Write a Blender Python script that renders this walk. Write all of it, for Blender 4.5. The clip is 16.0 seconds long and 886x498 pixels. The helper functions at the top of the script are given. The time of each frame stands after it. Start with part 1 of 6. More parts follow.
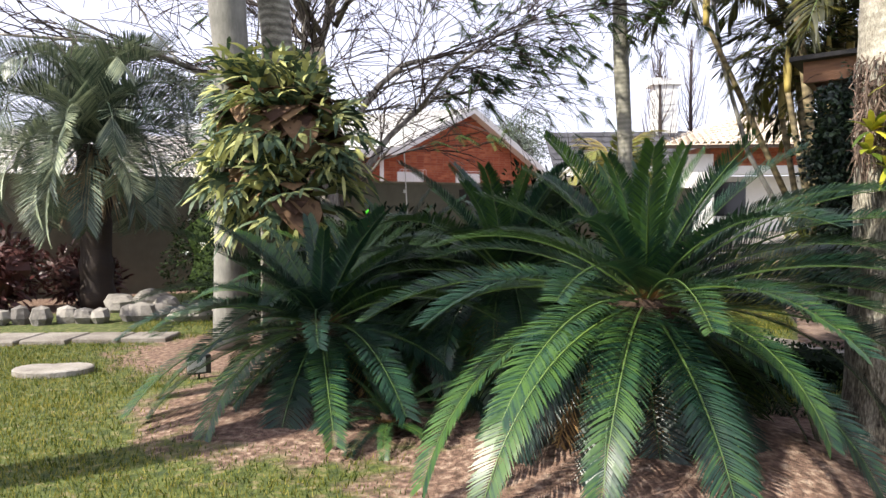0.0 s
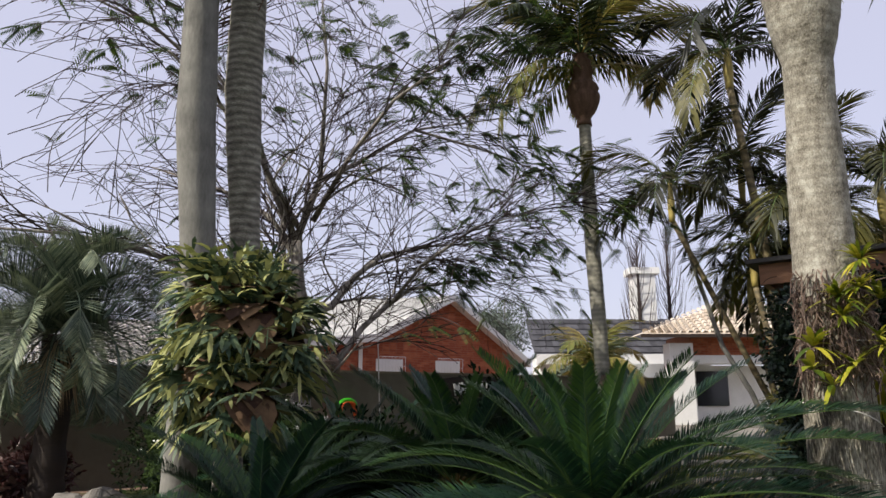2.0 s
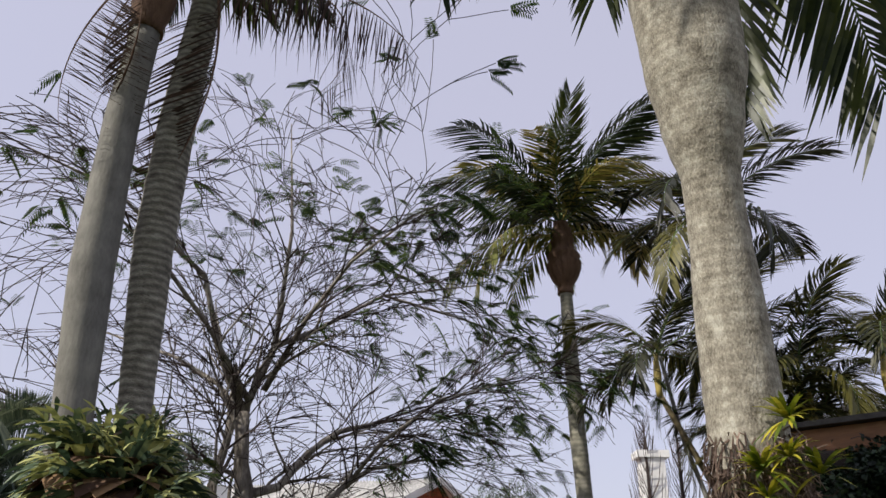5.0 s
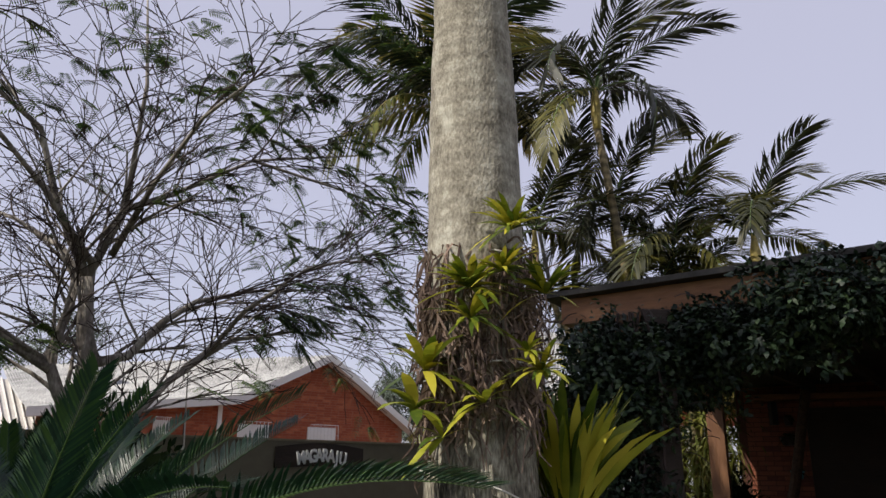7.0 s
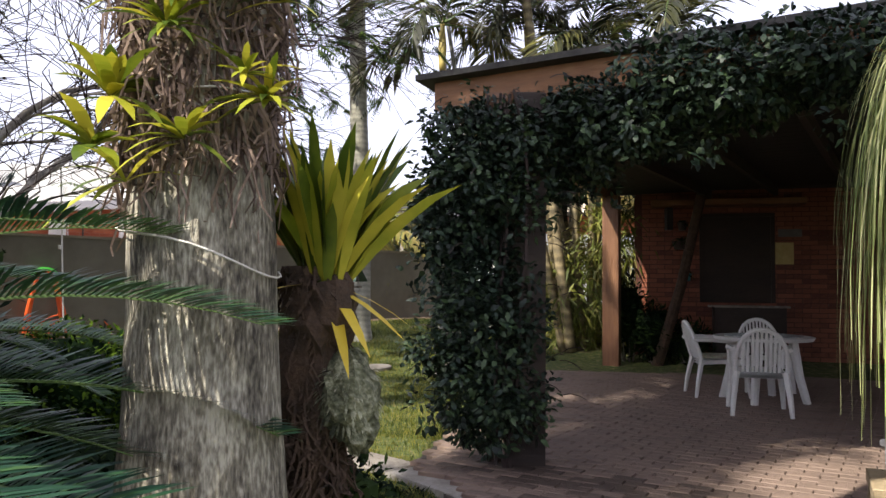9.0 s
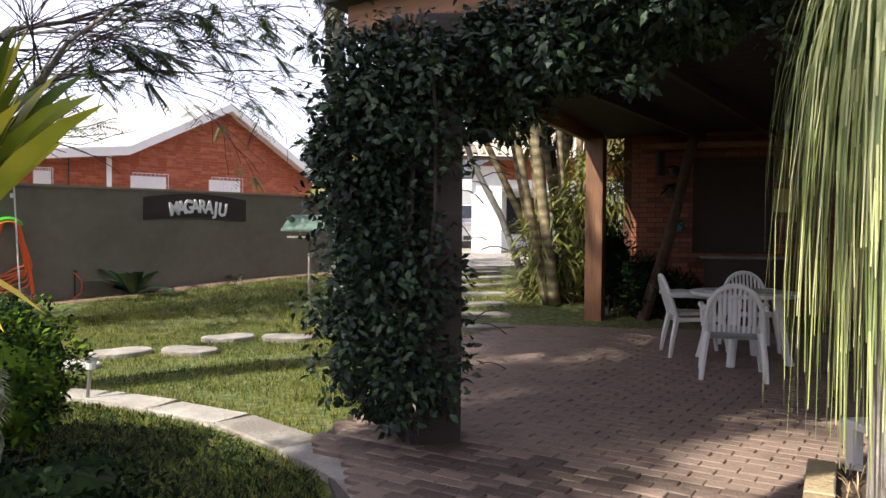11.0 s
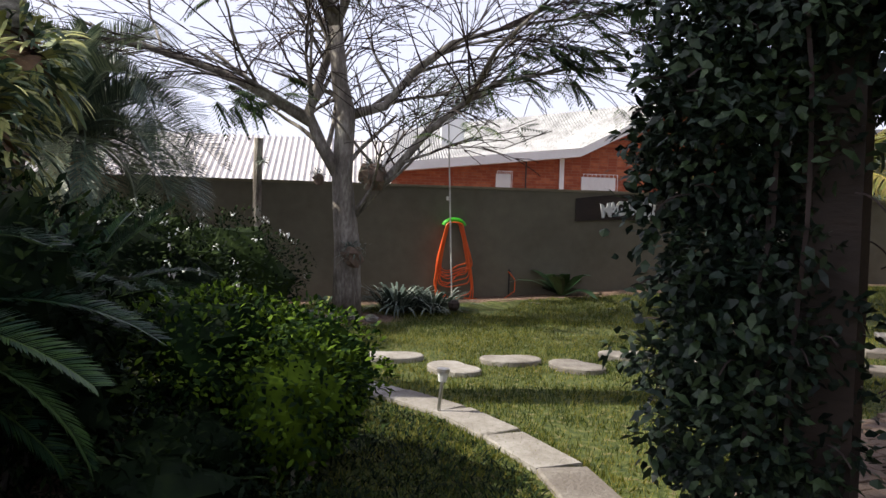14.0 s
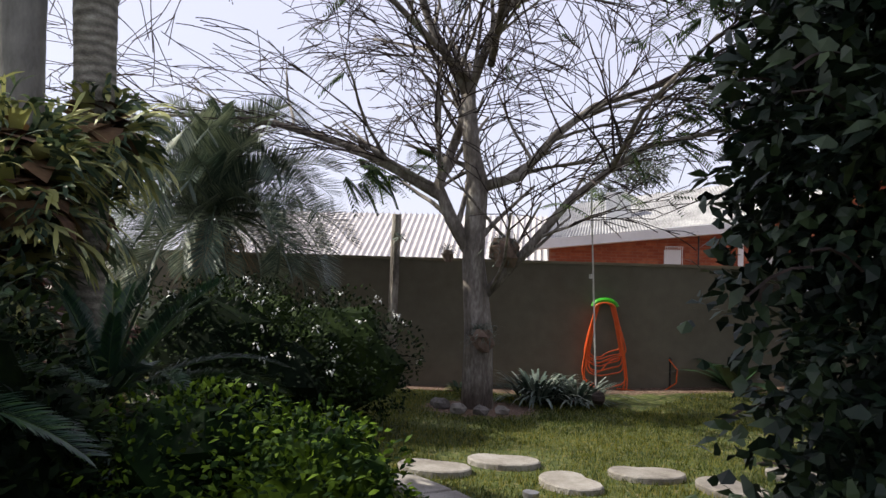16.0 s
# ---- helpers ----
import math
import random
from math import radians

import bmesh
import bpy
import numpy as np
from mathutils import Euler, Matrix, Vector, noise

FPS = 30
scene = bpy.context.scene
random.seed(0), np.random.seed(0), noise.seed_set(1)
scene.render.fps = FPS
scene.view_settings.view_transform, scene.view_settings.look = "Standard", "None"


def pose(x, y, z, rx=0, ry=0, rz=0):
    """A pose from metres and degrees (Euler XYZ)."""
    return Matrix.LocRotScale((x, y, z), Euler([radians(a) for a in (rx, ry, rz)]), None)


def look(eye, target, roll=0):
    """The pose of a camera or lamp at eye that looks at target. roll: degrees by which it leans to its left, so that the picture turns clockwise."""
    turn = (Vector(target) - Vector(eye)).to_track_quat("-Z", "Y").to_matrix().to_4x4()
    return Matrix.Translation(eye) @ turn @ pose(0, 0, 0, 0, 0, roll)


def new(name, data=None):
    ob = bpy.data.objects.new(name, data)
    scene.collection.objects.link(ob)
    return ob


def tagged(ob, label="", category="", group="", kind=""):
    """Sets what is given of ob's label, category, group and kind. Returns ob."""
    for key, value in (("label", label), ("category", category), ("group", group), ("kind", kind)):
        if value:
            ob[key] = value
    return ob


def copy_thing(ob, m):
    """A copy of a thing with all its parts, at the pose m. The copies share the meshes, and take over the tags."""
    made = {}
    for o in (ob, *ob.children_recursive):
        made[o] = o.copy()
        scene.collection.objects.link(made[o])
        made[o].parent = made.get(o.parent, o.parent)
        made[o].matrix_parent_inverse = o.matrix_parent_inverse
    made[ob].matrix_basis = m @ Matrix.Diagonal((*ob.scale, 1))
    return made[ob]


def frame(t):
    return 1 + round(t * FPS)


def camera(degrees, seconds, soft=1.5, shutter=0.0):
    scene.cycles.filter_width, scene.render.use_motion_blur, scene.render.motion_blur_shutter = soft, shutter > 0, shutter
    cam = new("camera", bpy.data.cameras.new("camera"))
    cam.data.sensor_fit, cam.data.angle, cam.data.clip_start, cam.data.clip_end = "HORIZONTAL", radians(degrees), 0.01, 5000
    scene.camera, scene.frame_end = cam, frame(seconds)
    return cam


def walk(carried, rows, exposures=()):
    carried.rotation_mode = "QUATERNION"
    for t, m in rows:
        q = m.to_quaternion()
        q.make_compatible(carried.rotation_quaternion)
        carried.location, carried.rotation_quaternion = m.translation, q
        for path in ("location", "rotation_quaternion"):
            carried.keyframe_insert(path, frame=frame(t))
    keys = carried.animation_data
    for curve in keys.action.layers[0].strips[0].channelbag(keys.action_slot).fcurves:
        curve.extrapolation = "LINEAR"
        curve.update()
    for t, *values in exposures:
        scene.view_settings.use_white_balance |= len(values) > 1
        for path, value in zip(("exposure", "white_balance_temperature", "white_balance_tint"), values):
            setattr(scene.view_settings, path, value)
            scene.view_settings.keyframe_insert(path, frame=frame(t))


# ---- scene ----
cam = camera(60.2, 16.0)
PATH = [
    (0, (0.279, 0.917, 1.262), (0.256, 2.915, 1.185), -0.5),
    (0.5, (0.27, 0.915, 1.281), (0.256, 2.915, 1.325), -0.5),
    (1, (0.317, 0.949, 1.336), (0.303, 2.944, 1.485), -0.6),
    (1.5, (0.376, 0.95, 1.355), (0.377, 2.931, 1.626), -0.0),
    (2, (0.528, 0.964, 1.42), (0.54, 2.924, 1.815), -0.1),
    (2.5, (0.67, 0.938, 1.468), (0.682, 2.865, 2.003), 0.0),
    (3, (0.754, 1.025, 1.488), (0.766, 2.92, 2.126), 0.1),
    (3.5, (0.871, 1.252, 1.513), (0.881, 3.108, 2.258), 0.0),
    (3.7, (0.929, 1.346, 1.527), (0.937, 3.183, 2.318), 0.2),
    (6, (1.847, 2.171, 1.387), (1.801, 3.985, 2.228), 0.8),
    (6.5, (2.057, 2.338, 1.339), (2.134, 4.212, 2.031), -0.1),
    (7, (2.305, 2.598, 1.395), (2.479, 4.508, 1.965), 0.3),
    (7.5, (2.491, 2.689, 1.362), (2.705, 4.624, 1.823), 0.3),
    (8, (2.638, 2.782, 1.327), (2.898, 4.739, 1.649), 0.6),
    (8.5, (2.741, 2.945, 1.292), (3.058, 4.909, 1.493), 0.6),
    (9, (2.9, 3.093, 1.28), (3.262, 5.058, 1.375), 0.5),
    (9.5, (3.143, 3.196, 1.256), (3.519, 5.161, 1.28), 0.4),
    (9.7, (3.224, 3.221, 1.259), (3.6, 5.185, 1.257), 0.4),
    (11.8, (4.005, 3.928, 1.342), (4.08, 5.926, 1.296), 0.4),
    (12, (4.056, 3.985, 1.339), (4.031, 5.985, 1.293), 0.6),
    (12.5, (4.135, 4.179, 1.322), (3.891, 6.164, 1.273), 0.9),
    (13, (4.187, 4.431, 1.335), (3.728, 6.377, 1.282), 1.5),
    (13.5, (4.265, 4.532, 1.386), (3.622, 6.425, 1.328), 1.4),
    (14, (4.388, 4.787, 1.41), (3.51, 6.582, 1.344), 1.6),
    (14.5, (4.438, 5.103, 1.399), (3.384, 6.801, 1.329), 1.8),
    (15, (4.4, 5.427, 1.436), (3.241, 7.056, 1.367), 1.8),
    (15.5, (4.389, 5.668, 1.457), (3.161, 7.246, 1.474), 1.9),
    (16, (4.409, 6.003, 1.454), (3.13, 7.535, 1.578), 2.0),
]
walk(cam, [(t, look(eye, target, roll)) for t, eye, target, roll in PATH], [
    (0.0, 1.1), (0.5, 0.72), (1.0, 0.3), (1.5, 0.16), (2.0, 0.14), (2.5, 0.06), (3.5, 0.06), (6.0, -0.05), (7.0, -0.05), (7.5, 0.03),
    (8.0, 0.25), (8.5, 0.55), (9.0, 1.1), (9.5, 1.45), (10.5, 1.35), (12.0, 1.05), (13.0, 0.9), (14.0, 0.65), (15.0, 0.6), (15.5, 0.6), (16.0, 0.45)])

# ---- light ----
SUN_FROM = Vector((-0.87, -0.49, 0.95)).normalized()
world = bpy.data.worlds.new("world")
scene.world = world
world.use_nodes = True
wn, wl = world.node_tree.nodes, world.node_tree.links
sky = wn.new("ShaderNodeTexSky")
sky.sky_type, sky.sun_disc = "NISHITA", False
sky.sun_elevation = math.asin(SUN_FROM.z)
sky.sun_rotation = math.atan2(SUN_FROM.x, SUN_FROM.y)
sky.dust_density, sky.air_density = 2.0, 1.0
haze = wn.new("ShaderNodeMix")
haze.data_type = "RGBA"
haze.inputs[0].default_value = 0.55
haze.inputs[7].default_value = (10.6, 10.3, 12.7, 1)
wl.new(sky.outputs[0], haze.inputs[6])
wl.new(haze.outputs[2], wn["Background"].inputs[0])
wn["Background"].inputs[1].default_value = 0.088
sun = new("sun", bpy.data.lights.new("sun", "SUN"))
sun.data.energy, sun.data.angle, sun.data.color = 5.0, radians(0.6), (1.0, 0.93, 0.82)
sun.matrix_world = look((0, 0, 0), -SUN_FROM)


# ---- materials ----
def material(name, stops, scale=4.0, rough=0.8, bump=0.0, bump_scale=None, stretch=(1, 1, 1), metal=0.0, island=0.0, spec=None, trans=0.0, fine=0.5, wave=None, rand=0.0, contrast=0.18):
    """A noise-driven material. stops: colours along the noise; island: how much single pieces differ; wave: (scale, depth, colour depth) of rings along z."""
    m = bpy.data.materials.new(name)
    m.use_nodes = True
    n, l = m.node_tree.nodes, m.node_tree.links
    b = n["Principled BSDF"]
    tc = n.new("ShaderNodeTexCoord")
    mp = n.new("ShaderNodeMapping")
    mp.inputs["Scale"].default_value = stretch
    l.new(tc.outputs["Object"], mp.inputs[0])
    a = n.new("ShaderNodeTexNoise")
    a.inputs["Scale"].default_value, a.inputs["Detail"].default_value, a.inputs["Roughness"].default_value = scale, 6, 0.65
    l.new(mp.outputs[0], a.inputs["Vector"])
    c = n.new("ShaderNodeTexNoise")
    c.inputs["Scale"].default_value, c.inputs["Detail"].default_value = scale * 9, 3
    l.new(mp.outputs[0], c.inputs["Vector"])
    mix = n.new("ShaderNodeMix")
    mix.inputs[0].default_value = fine * 0.5
    l.new(a.outputs[0], mix.inputs[2])
    l.new(c.outputs[0], mix.inputs[3])
    value = mix.outputs[0]
    if island:
        g = n.new("ShaderNodeNewGeometry")
        ad = n.new("ShaderNodeMath")
        ad.operation = "MULTIPLY_ADD"
        l.new(g.outputs["Random Per Island"], ad.inputs[0])
        ad.inputs[1].default_value = island
        sb = n.new("ShaderNodeMath")
        sb.operation = "SUBTRACT"
        l.new(value, sb.inputs[0])
        sb.inputs[1].default_value = island / 2
        l.new(sb.outputs[0], ad.inputs[2])
        value = ad.outputs[0]
    if rand:
        g = n.new("ShaderNodeObjectInfo")
        ad = n.new("ShaderNodeMath")
        ad.operation = "MULTIPLY_ADD"
        l.new(g.outputs["Random"], ad.inputs[0])
        ad.inputs[1].default_value = rand
        sb = n.new("ShaderNodeMath")
        sb.operation = "SUBTRACT"
        l.new(value, sb.inputs[0])
        sb.inputs[1].default_value = rand / 2
        l.new(sb.outputs[0], ad.inputs[2])
        value = ad.outputs[0]
    r = n.new("ShaderNodeValToRGB")
    e = r.color_ramp.elements
    lo, hi = 0.5 - contrast, 0.5 + contrast
    for i, col in enumerate(stops):
        p = lo + (hi - lo) * i / max(1, len(stops) - 1)
        if i < 2:
            e[i].position, e[i].color = p, (*col, 1)
        else:
            e.new(p).color = (*col, 1)
    if len(stops) == 1:
        e[1].color = e[0].color
    l.new(value, r.inputs[0])
    colour = r.outputs[0]
    height = mix.outputs[0]
    if wave:
        w = n.new("ShaderNodeTexWave")
        w.bands_direction = "Z"
        w.inputs["Scale"].default_value, w.inputs["Distortion"].default_value = wave[0], 2.5
        w.inputs["Detail"].default_value, w.inputs["Detail Scale"].default_value = 3, 1.5
        l.new(tc.outputs["Object"], w.inputs["Vector"])
        cm = n.new("ShaderNodeMix")
        cm.data_type, cm.blend_type = "RGBA", "MULTIPLY"
        cm.inputs[0].default_value = wave[2]
        l.new(colour, cm.inputs[6])
        l.new(w.outputs[0], cm.inputs[7])
        colour = cm.outputs[2]
        hm = n.new("ShaderNodeMix")
        hm.inputs[0].default_value = wave[1]
        l.new(height, hm.inputs[2])
        l.new(w.outputs[1], hm.inputs[3])
        height = hm.outputs[0]
    l.new(colour, b.inputs["Base Color"])
    b.inputs["Roughness"].default_value, b.inputs["Metallic"].default_value = rough, metal
    if spec is not None:
        b.inputs["Specular IOR Level"].default_value = spec
    if bump:
        bp = n.new("ShaderNodeBump")
        bp.inputs["Strength"].default_value, bp.inputs["Distance"].default_value = min(1.0, bump), 0.02
        if bump_scale:
            d = n.new("ShaderNodeTexNoise")
            d.inputs["Scale"].default_value, d.inputs["Detail"].default_value = bump_scale, 4
            l.new(mp.outputs[0], d.inputs["Vector"])
            height = d.outputs[0]
        l.new(height, bp.inputs["Height"])
        l.new(bp.outputs[0], b.inputs["Normal"])
    if trans:
        t = n.new("ShaderNodeBsdfTranslucent")
        l.new(colour, t.inputs[0])
        s = n.new("ShaderNodeMixShader")
        s.inputs[0].default_value = trans
        l.new(b.outputs[0], s.inputs[1])
        l.new(t.outputs[0], s.inputs[2])
        l.new(s.outputs[0], n["Material Output"].inputs[0])
    return m


M = {
    "blade": material("grass_blades", [(0.025, 0.045, 0.003), (0.085, 0.118, 0.007), (0.25, 0.225, 0.04)], 0.6, 0.7, island=0.5, trans=0.35),
    "cycad": material("cycad_leaflet", [(0.005, 0.020, 0.013), (0.014, 0.046, 0.024), (0.05, 0.105, 0.022)], 1.2, 0.38, spec=0.4, island=0.25, rand=0.3, trans=0.10),
    "cycad_rib": material("cycad_rib", [(0.04, 0.08, 0.018), (0.09, 0.15, 0.03)], 3, 0.55, rand=0.4),
    "cycad_dry": material("dry_frond", [(0.22, 0.12, 0.04), (0.40, 0.26, 0.10)], 4, 0.8, island=0.4),
    "cycad_trunk": material("cycad_trunk", [(0.02, 0.013, 0.008), (0.085, 0.05, 0.03)], 14, 0.95, 1.0, 30),
    "palm_leaf": material("palm_leaflet", [(0.010, 0.019, 0.008), (0.028, 0.044, 0.015), (0.085, 0.105, 0.025)], 1.0, 0.45, island=0.3, rand=0.4, trans=0.25),
    "areca": material("areca_leaflet", [(0.014, 0.017, 0.007), (0.042, 0.046, 0.015), (0.15, 0.14, 0.03)], 1.0, 0.5, island=0.3, rand=0.5, trans=0.3),
    "palm_olive": material("palm_leaflet_olive", [(0.07, 0.09, 0.015), (0.16, 0.18, 0.03), (0.25, 0.20, 0.05)], 1.0, 0.5, island=0.3, rand=0.4, trans=0.3),
    "palm_dead": material("dead_palm_leaflet", [(0.035, 0.022, 0.018), (0.10, 0.062, 0.048)], 2, 0.9, island=0.4, trans=0.1),
    "butia": material("blue_palm_leaflet", [(0.035, 0.06, 0.042), (0.11, 0.15, 0.105), (0.30, 0.34, 0.22)], 1.0, 0.42, island=0.3, rand=0.3, trans=0.15),
    "trunk_light": material("palm_bark_pale", [(0.12, 0.105, 0.08), (0.30, 0.275, 0.22), (0.48, 0.46, 0.385)], 14, 0.95, 0.4, 90, stretch=(1, 1, 0.6), wave=(6.0, 0.5, 0.2), fine=0.7, contrast=0.14),
    "trunk_fibre": material("palm_bark_fibrous", [(0.04, 0.034, 0.026), (0.19, 0.17, 0.13), (0.45, 0.42, 0.335)], 14, 0.95, 1.0, 80, stretch=(1, 1, 0.26), fine=0.85, contrast=0.12),
    "trunk_pale": material("palm_bark_pale_fibrous", [(0.13, 0.11, 0.085), (0.36, 0.33, 0.265), (0.52, 0.50, 0.42)], 12, 0.95, 1.0, 80, stretch=(1, 1, 0.16), fine=0.8, contrast=0.12),
    "feeder": material("mossy_green_board", [(0.04, 0.075, 0.055), (0.10, 0.15, 0.12)], 5, 0.9, 0.4),
    "trunk_grey": material("palm_bark_smooth", [(0.115, 0.11, 0.098), (0.19, 0.185, 0.165), (0.26, 0.255, 0.225)], 5, 0.8, 0.4, 20, stretch=(1, 1, 0.4), wave=(1.2, 0.3, 0.12)),
    "trunk_ring": material("palm_bark_ringed", [(0.11, 0.10, 0.08), (0.26, 0.245, 0.20), (0.42, 0.41, 0.34)], 7, 0.95, 1.0, 25, stretch=(1, 1, 1.6), wave=(4.0, 0.6, 0.5)),
    "trunk_far": material("palm_bark_far", [(0.16, 0.15, 0.12), (0.32, 0.31, 0.25), (0.40, 0.38, 0.33)], 5, 0.9, 0.7, 22, wave=(3.0, 0.4, 0.25)),
    "boot": material("palm_boot_fibre", [(0.08, 0.045, 0.03), (0.20, 0.12, 0.08)], 9, 0.95, 0.8, 40, stretch=(1, 1, 0.2)),
    "bark": material("tree_bark", [(0.045, 0.037, 0.03), (0.20, 0.175, 0.15), (0.50, 0.47, 0.41)], 4, 0.92, 0.9, 30, stretch=(1, 1, 0.35)),
    "twig": material("twig_bark", [(0.018, 0.012, 0.011), (0.055, 0.037, 0.033)], 8, 0.9),
    "feather": material("feathery_leaf", [(0.012, 0.03, 0.012), (0.035, 0.075, 0.02), (0.12, 0.18, 0.03)], 0.5, 0.6, island=0.3, trans=0.25),
    "staghorn": material("staghorn_frond", [(0.04, 0.07, 0.04), (0.14, 0.19, 0.10), (0.38, 0.39, 0.14)], 1.6, 0.55, spec=0.35, island=0.7, trans=0.2),
    "staghorn_dry": material("staghorn_shield", [(0.07, 0.035, 0.022), (0.26, 0.16, 0.08)], 3, 0.85, island=0.6, trans=0.15),
    "vine": material("vine_leaf", [(0.006, 0.014, 0.009), (0.014, 0.03, 0.017), (0.045, 0.075, 0.03)], 1.3, 0.5, spec=0.35, island=0.4, trans=0.08),
    "bush": material("bush_leaf", [(0.003, 0.011, 0.003), (0.014, 0.036, 0.006), (0.10, 0.165, 0.012)], 1.6, 0.65, spec=0.08, island=0.4, trans=0.15),
    # leaf colour lowered to carry shade, mostly that of the planting bed
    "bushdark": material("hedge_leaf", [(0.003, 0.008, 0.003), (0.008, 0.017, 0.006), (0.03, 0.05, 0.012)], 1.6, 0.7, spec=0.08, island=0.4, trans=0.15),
    "petal": material("white_petal", [(0.6, 0.6, 0.55), (0.8, 0.8, 0.76)], 5, 0.7),
    "redleaf": material("dark_red_leaf", [(0.03, 0.012, 0.012), (0.10, 0.03, 0.025)], 2, 0.5, island=0.4, trans=0.1),
    "strap": material("strap_leaf", [(0.05, 0.10, 0.02), (0.15, 0.25, 0.03), (0.32, 0.42, 0.05)], 1.2, 0.42, island=0.3, trans=0.35),
    "yellow": material("yellow_leaf", [(0.55, 0.38, 0.02), (0.75, 0.58, 0.05)], 3, 0.5, trans=0.3),
    "orchid": material("orchid_leaf", [(0.06, 0.10, 0.010), (0.24, 0.275, 0.02), (0.52, 0.46, 0.05)], 1.2, 0.45, island=0.5, trans=0.3),
    "pony": material("hanging_strap_leaf", [(0.14, 0.18, 0.06), (0.34, 0.38, 0.13), (0.55, 0.56, 0.28)], 1.2, 0.55, island=0.7, trans=0.3),
    "taro": material("broad_dark_leaf", [(0.012, 0.035, 0.012), (0.03, 0.075, 0.025)], 2, 0.45, island=0.4, trans=0.15),
    "agave": material("grey_strap_leaf", [(0.025, 0.045, 0.03), (0.075, 0.11, 0.085), (0.22, 0.26, 0.21)], 2, 0.5, island=0.5, trans=0.1),
    "root": material("orchid_root", [(0.07, 0.045, 0.035), (0.24, 0.17, 0.13)], 9, 0.9, island=0.5),
    "moss": material("moss_ball", [(0.03, 0.035, 0.02), (0.13, 0.135, 0.08), (0.36, 0.36, 0.25)], 9, 0.95, 1.0, 40, contrast=0.1),
    "wall": material("painted_render_olive", [(0.115, 0.101, 0.070), (0.148, 0.131, 0.093), (0.18, 0.162, 0.117)], 0.7, 0.9, 0.25, 60),
    "wallcap": material("wall_coping", [(0.16, 0.14, 0.09), (0.24, 0.21, 0.14)], 3, 0.9),
    "brick": material("clay_brick", [(0.30, 0.075, 0.035), (0.42, 0.13, 0.06), (0.50, 0.18, 0.09)], 5, 0.9, 0.3, 50, rand=0.5, island=0.4),
    # brick and mortar copies, darkened for the shade under the terrace roof
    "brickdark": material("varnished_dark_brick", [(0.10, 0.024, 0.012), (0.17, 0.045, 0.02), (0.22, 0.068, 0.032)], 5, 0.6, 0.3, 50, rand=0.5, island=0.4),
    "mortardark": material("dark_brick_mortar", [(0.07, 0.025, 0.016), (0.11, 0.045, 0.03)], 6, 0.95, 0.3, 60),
    "mortar": material("brick_mortar", [(0.28, 0.11, 0.07), (0.36, 0.17, 0.11)], 6, 0.95, 0.3, 60),
    "white": material("white_paint", [(0.68, 0.68, 0.66), (0.80, 0.80, 0.78)], 2, 0.7),
    "fibro": material("fibre_cement_sheet", [(0.10, 0.10, 0.10), (0.30, 0.30, 0.30), (0.55, 0.55, 0.54)], 1.3, 0.8, 0.4, 20, fine=0.9),
    "tile_pale": material("pale_roof_tile", [(0.46, 0.38, 0.30), (0.66, 0.58, 0.48)], 3, 0.8, rand=0.4, island=0.4),
    "tile_grey": material("grey_roof_tile", [(0.045, 0.045, 0.05), (0.085, 0.085, 0.095)], 3, 0.95, spec=0.15, island=0.4),
    "metalroof": material("pale_metal_roof", [(0.50, 0.47, 0.45), (0.66, 0.63, 0.60)], 2, 0.6),
    "wood": material("varnished_beam", [(0.06, 0.026, 0.012), (0.13, 0.055, 0.024), (0.20, 0.095, 0.042)], 3, 0.5, 0.3, 40, stretch=(1, 1, 0.12)),
    "woodx": material("varnished_fascia", [(0.10, 0.042, 0.016), (0.22, 0.095, 0.036), (0.34, 0.17, 0.07)], 3, 0.55, 0.3, 40, stretch=(0.2, 0.2, 1)),
    # dark timber, lowered further for the shade under the terrace roof
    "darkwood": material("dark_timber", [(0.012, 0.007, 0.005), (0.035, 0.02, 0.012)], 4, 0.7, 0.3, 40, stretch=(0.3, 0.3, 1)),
    # near black, to hold the shade of the ceiling
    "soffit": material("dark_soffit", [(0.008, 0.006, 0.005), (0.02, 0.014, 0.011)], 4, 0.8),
    "feltroof": material("dark_roof_edge", [(0.03, 0.028, 0.028), (0.08, 0.075, 0.07)], 5, 0.9),
    "paver": material("clay_paver", [(0.065, 0.045, 0.034), (0.118, 0.082, 0.064), (0.19, 0.135, 0.105)], 3, 0.8, 0.5, 60, rand=0.6),
    "joint": material("paver_joint", [(0.05, 0.04, 0.033), (0.085, 0.07, 0.058)], 9, 0.95),
    "concrete": material("worn_concrete", [(0.15, 0.13, 0.11), (0.25, 0.23, 0.20), (0.36, 0.34, 0.31)], 3, 0.9, 0.6, 45, rand=0.3),
    "planterbrick": material("weathered_yellow_brick", [(0.13, 0.095, 0.05), (0.24, 0.18, 0.10), (0.32, 0.25, 0.15)], 4, 0.9, 0.6, 45, rand=0.5),
    "stone": material("garden_stone", [(0.12, 0.11, 0.10), (0.28, 0.26, 0.23)], 4, 0.9, 0.8, 20, rand=0.4),
    "plastic": material("white_plastic", [(0.62, 0.61, 0.58), (0.74, 0.73, 0.70)], 6, 0.45),
    "cushion": material("patterned_cushion", [(0.10, 0.14, 0.07), (0.45, 0.44, 0.34), (0.30, 0.12, 0.10)], 25, 0.9),
    "cloth": material("patterned_tablecloth", [(0.12, 0.13, 0.10), (0.35, 0.38, 0.36), (0.55, 0.55, 0.50)], 14, 0.8),
    "hose": material("orange_hose", [(0.75, 0.10, 0.015), (0.85, 0.16, 0.03)], 6, 0.4),
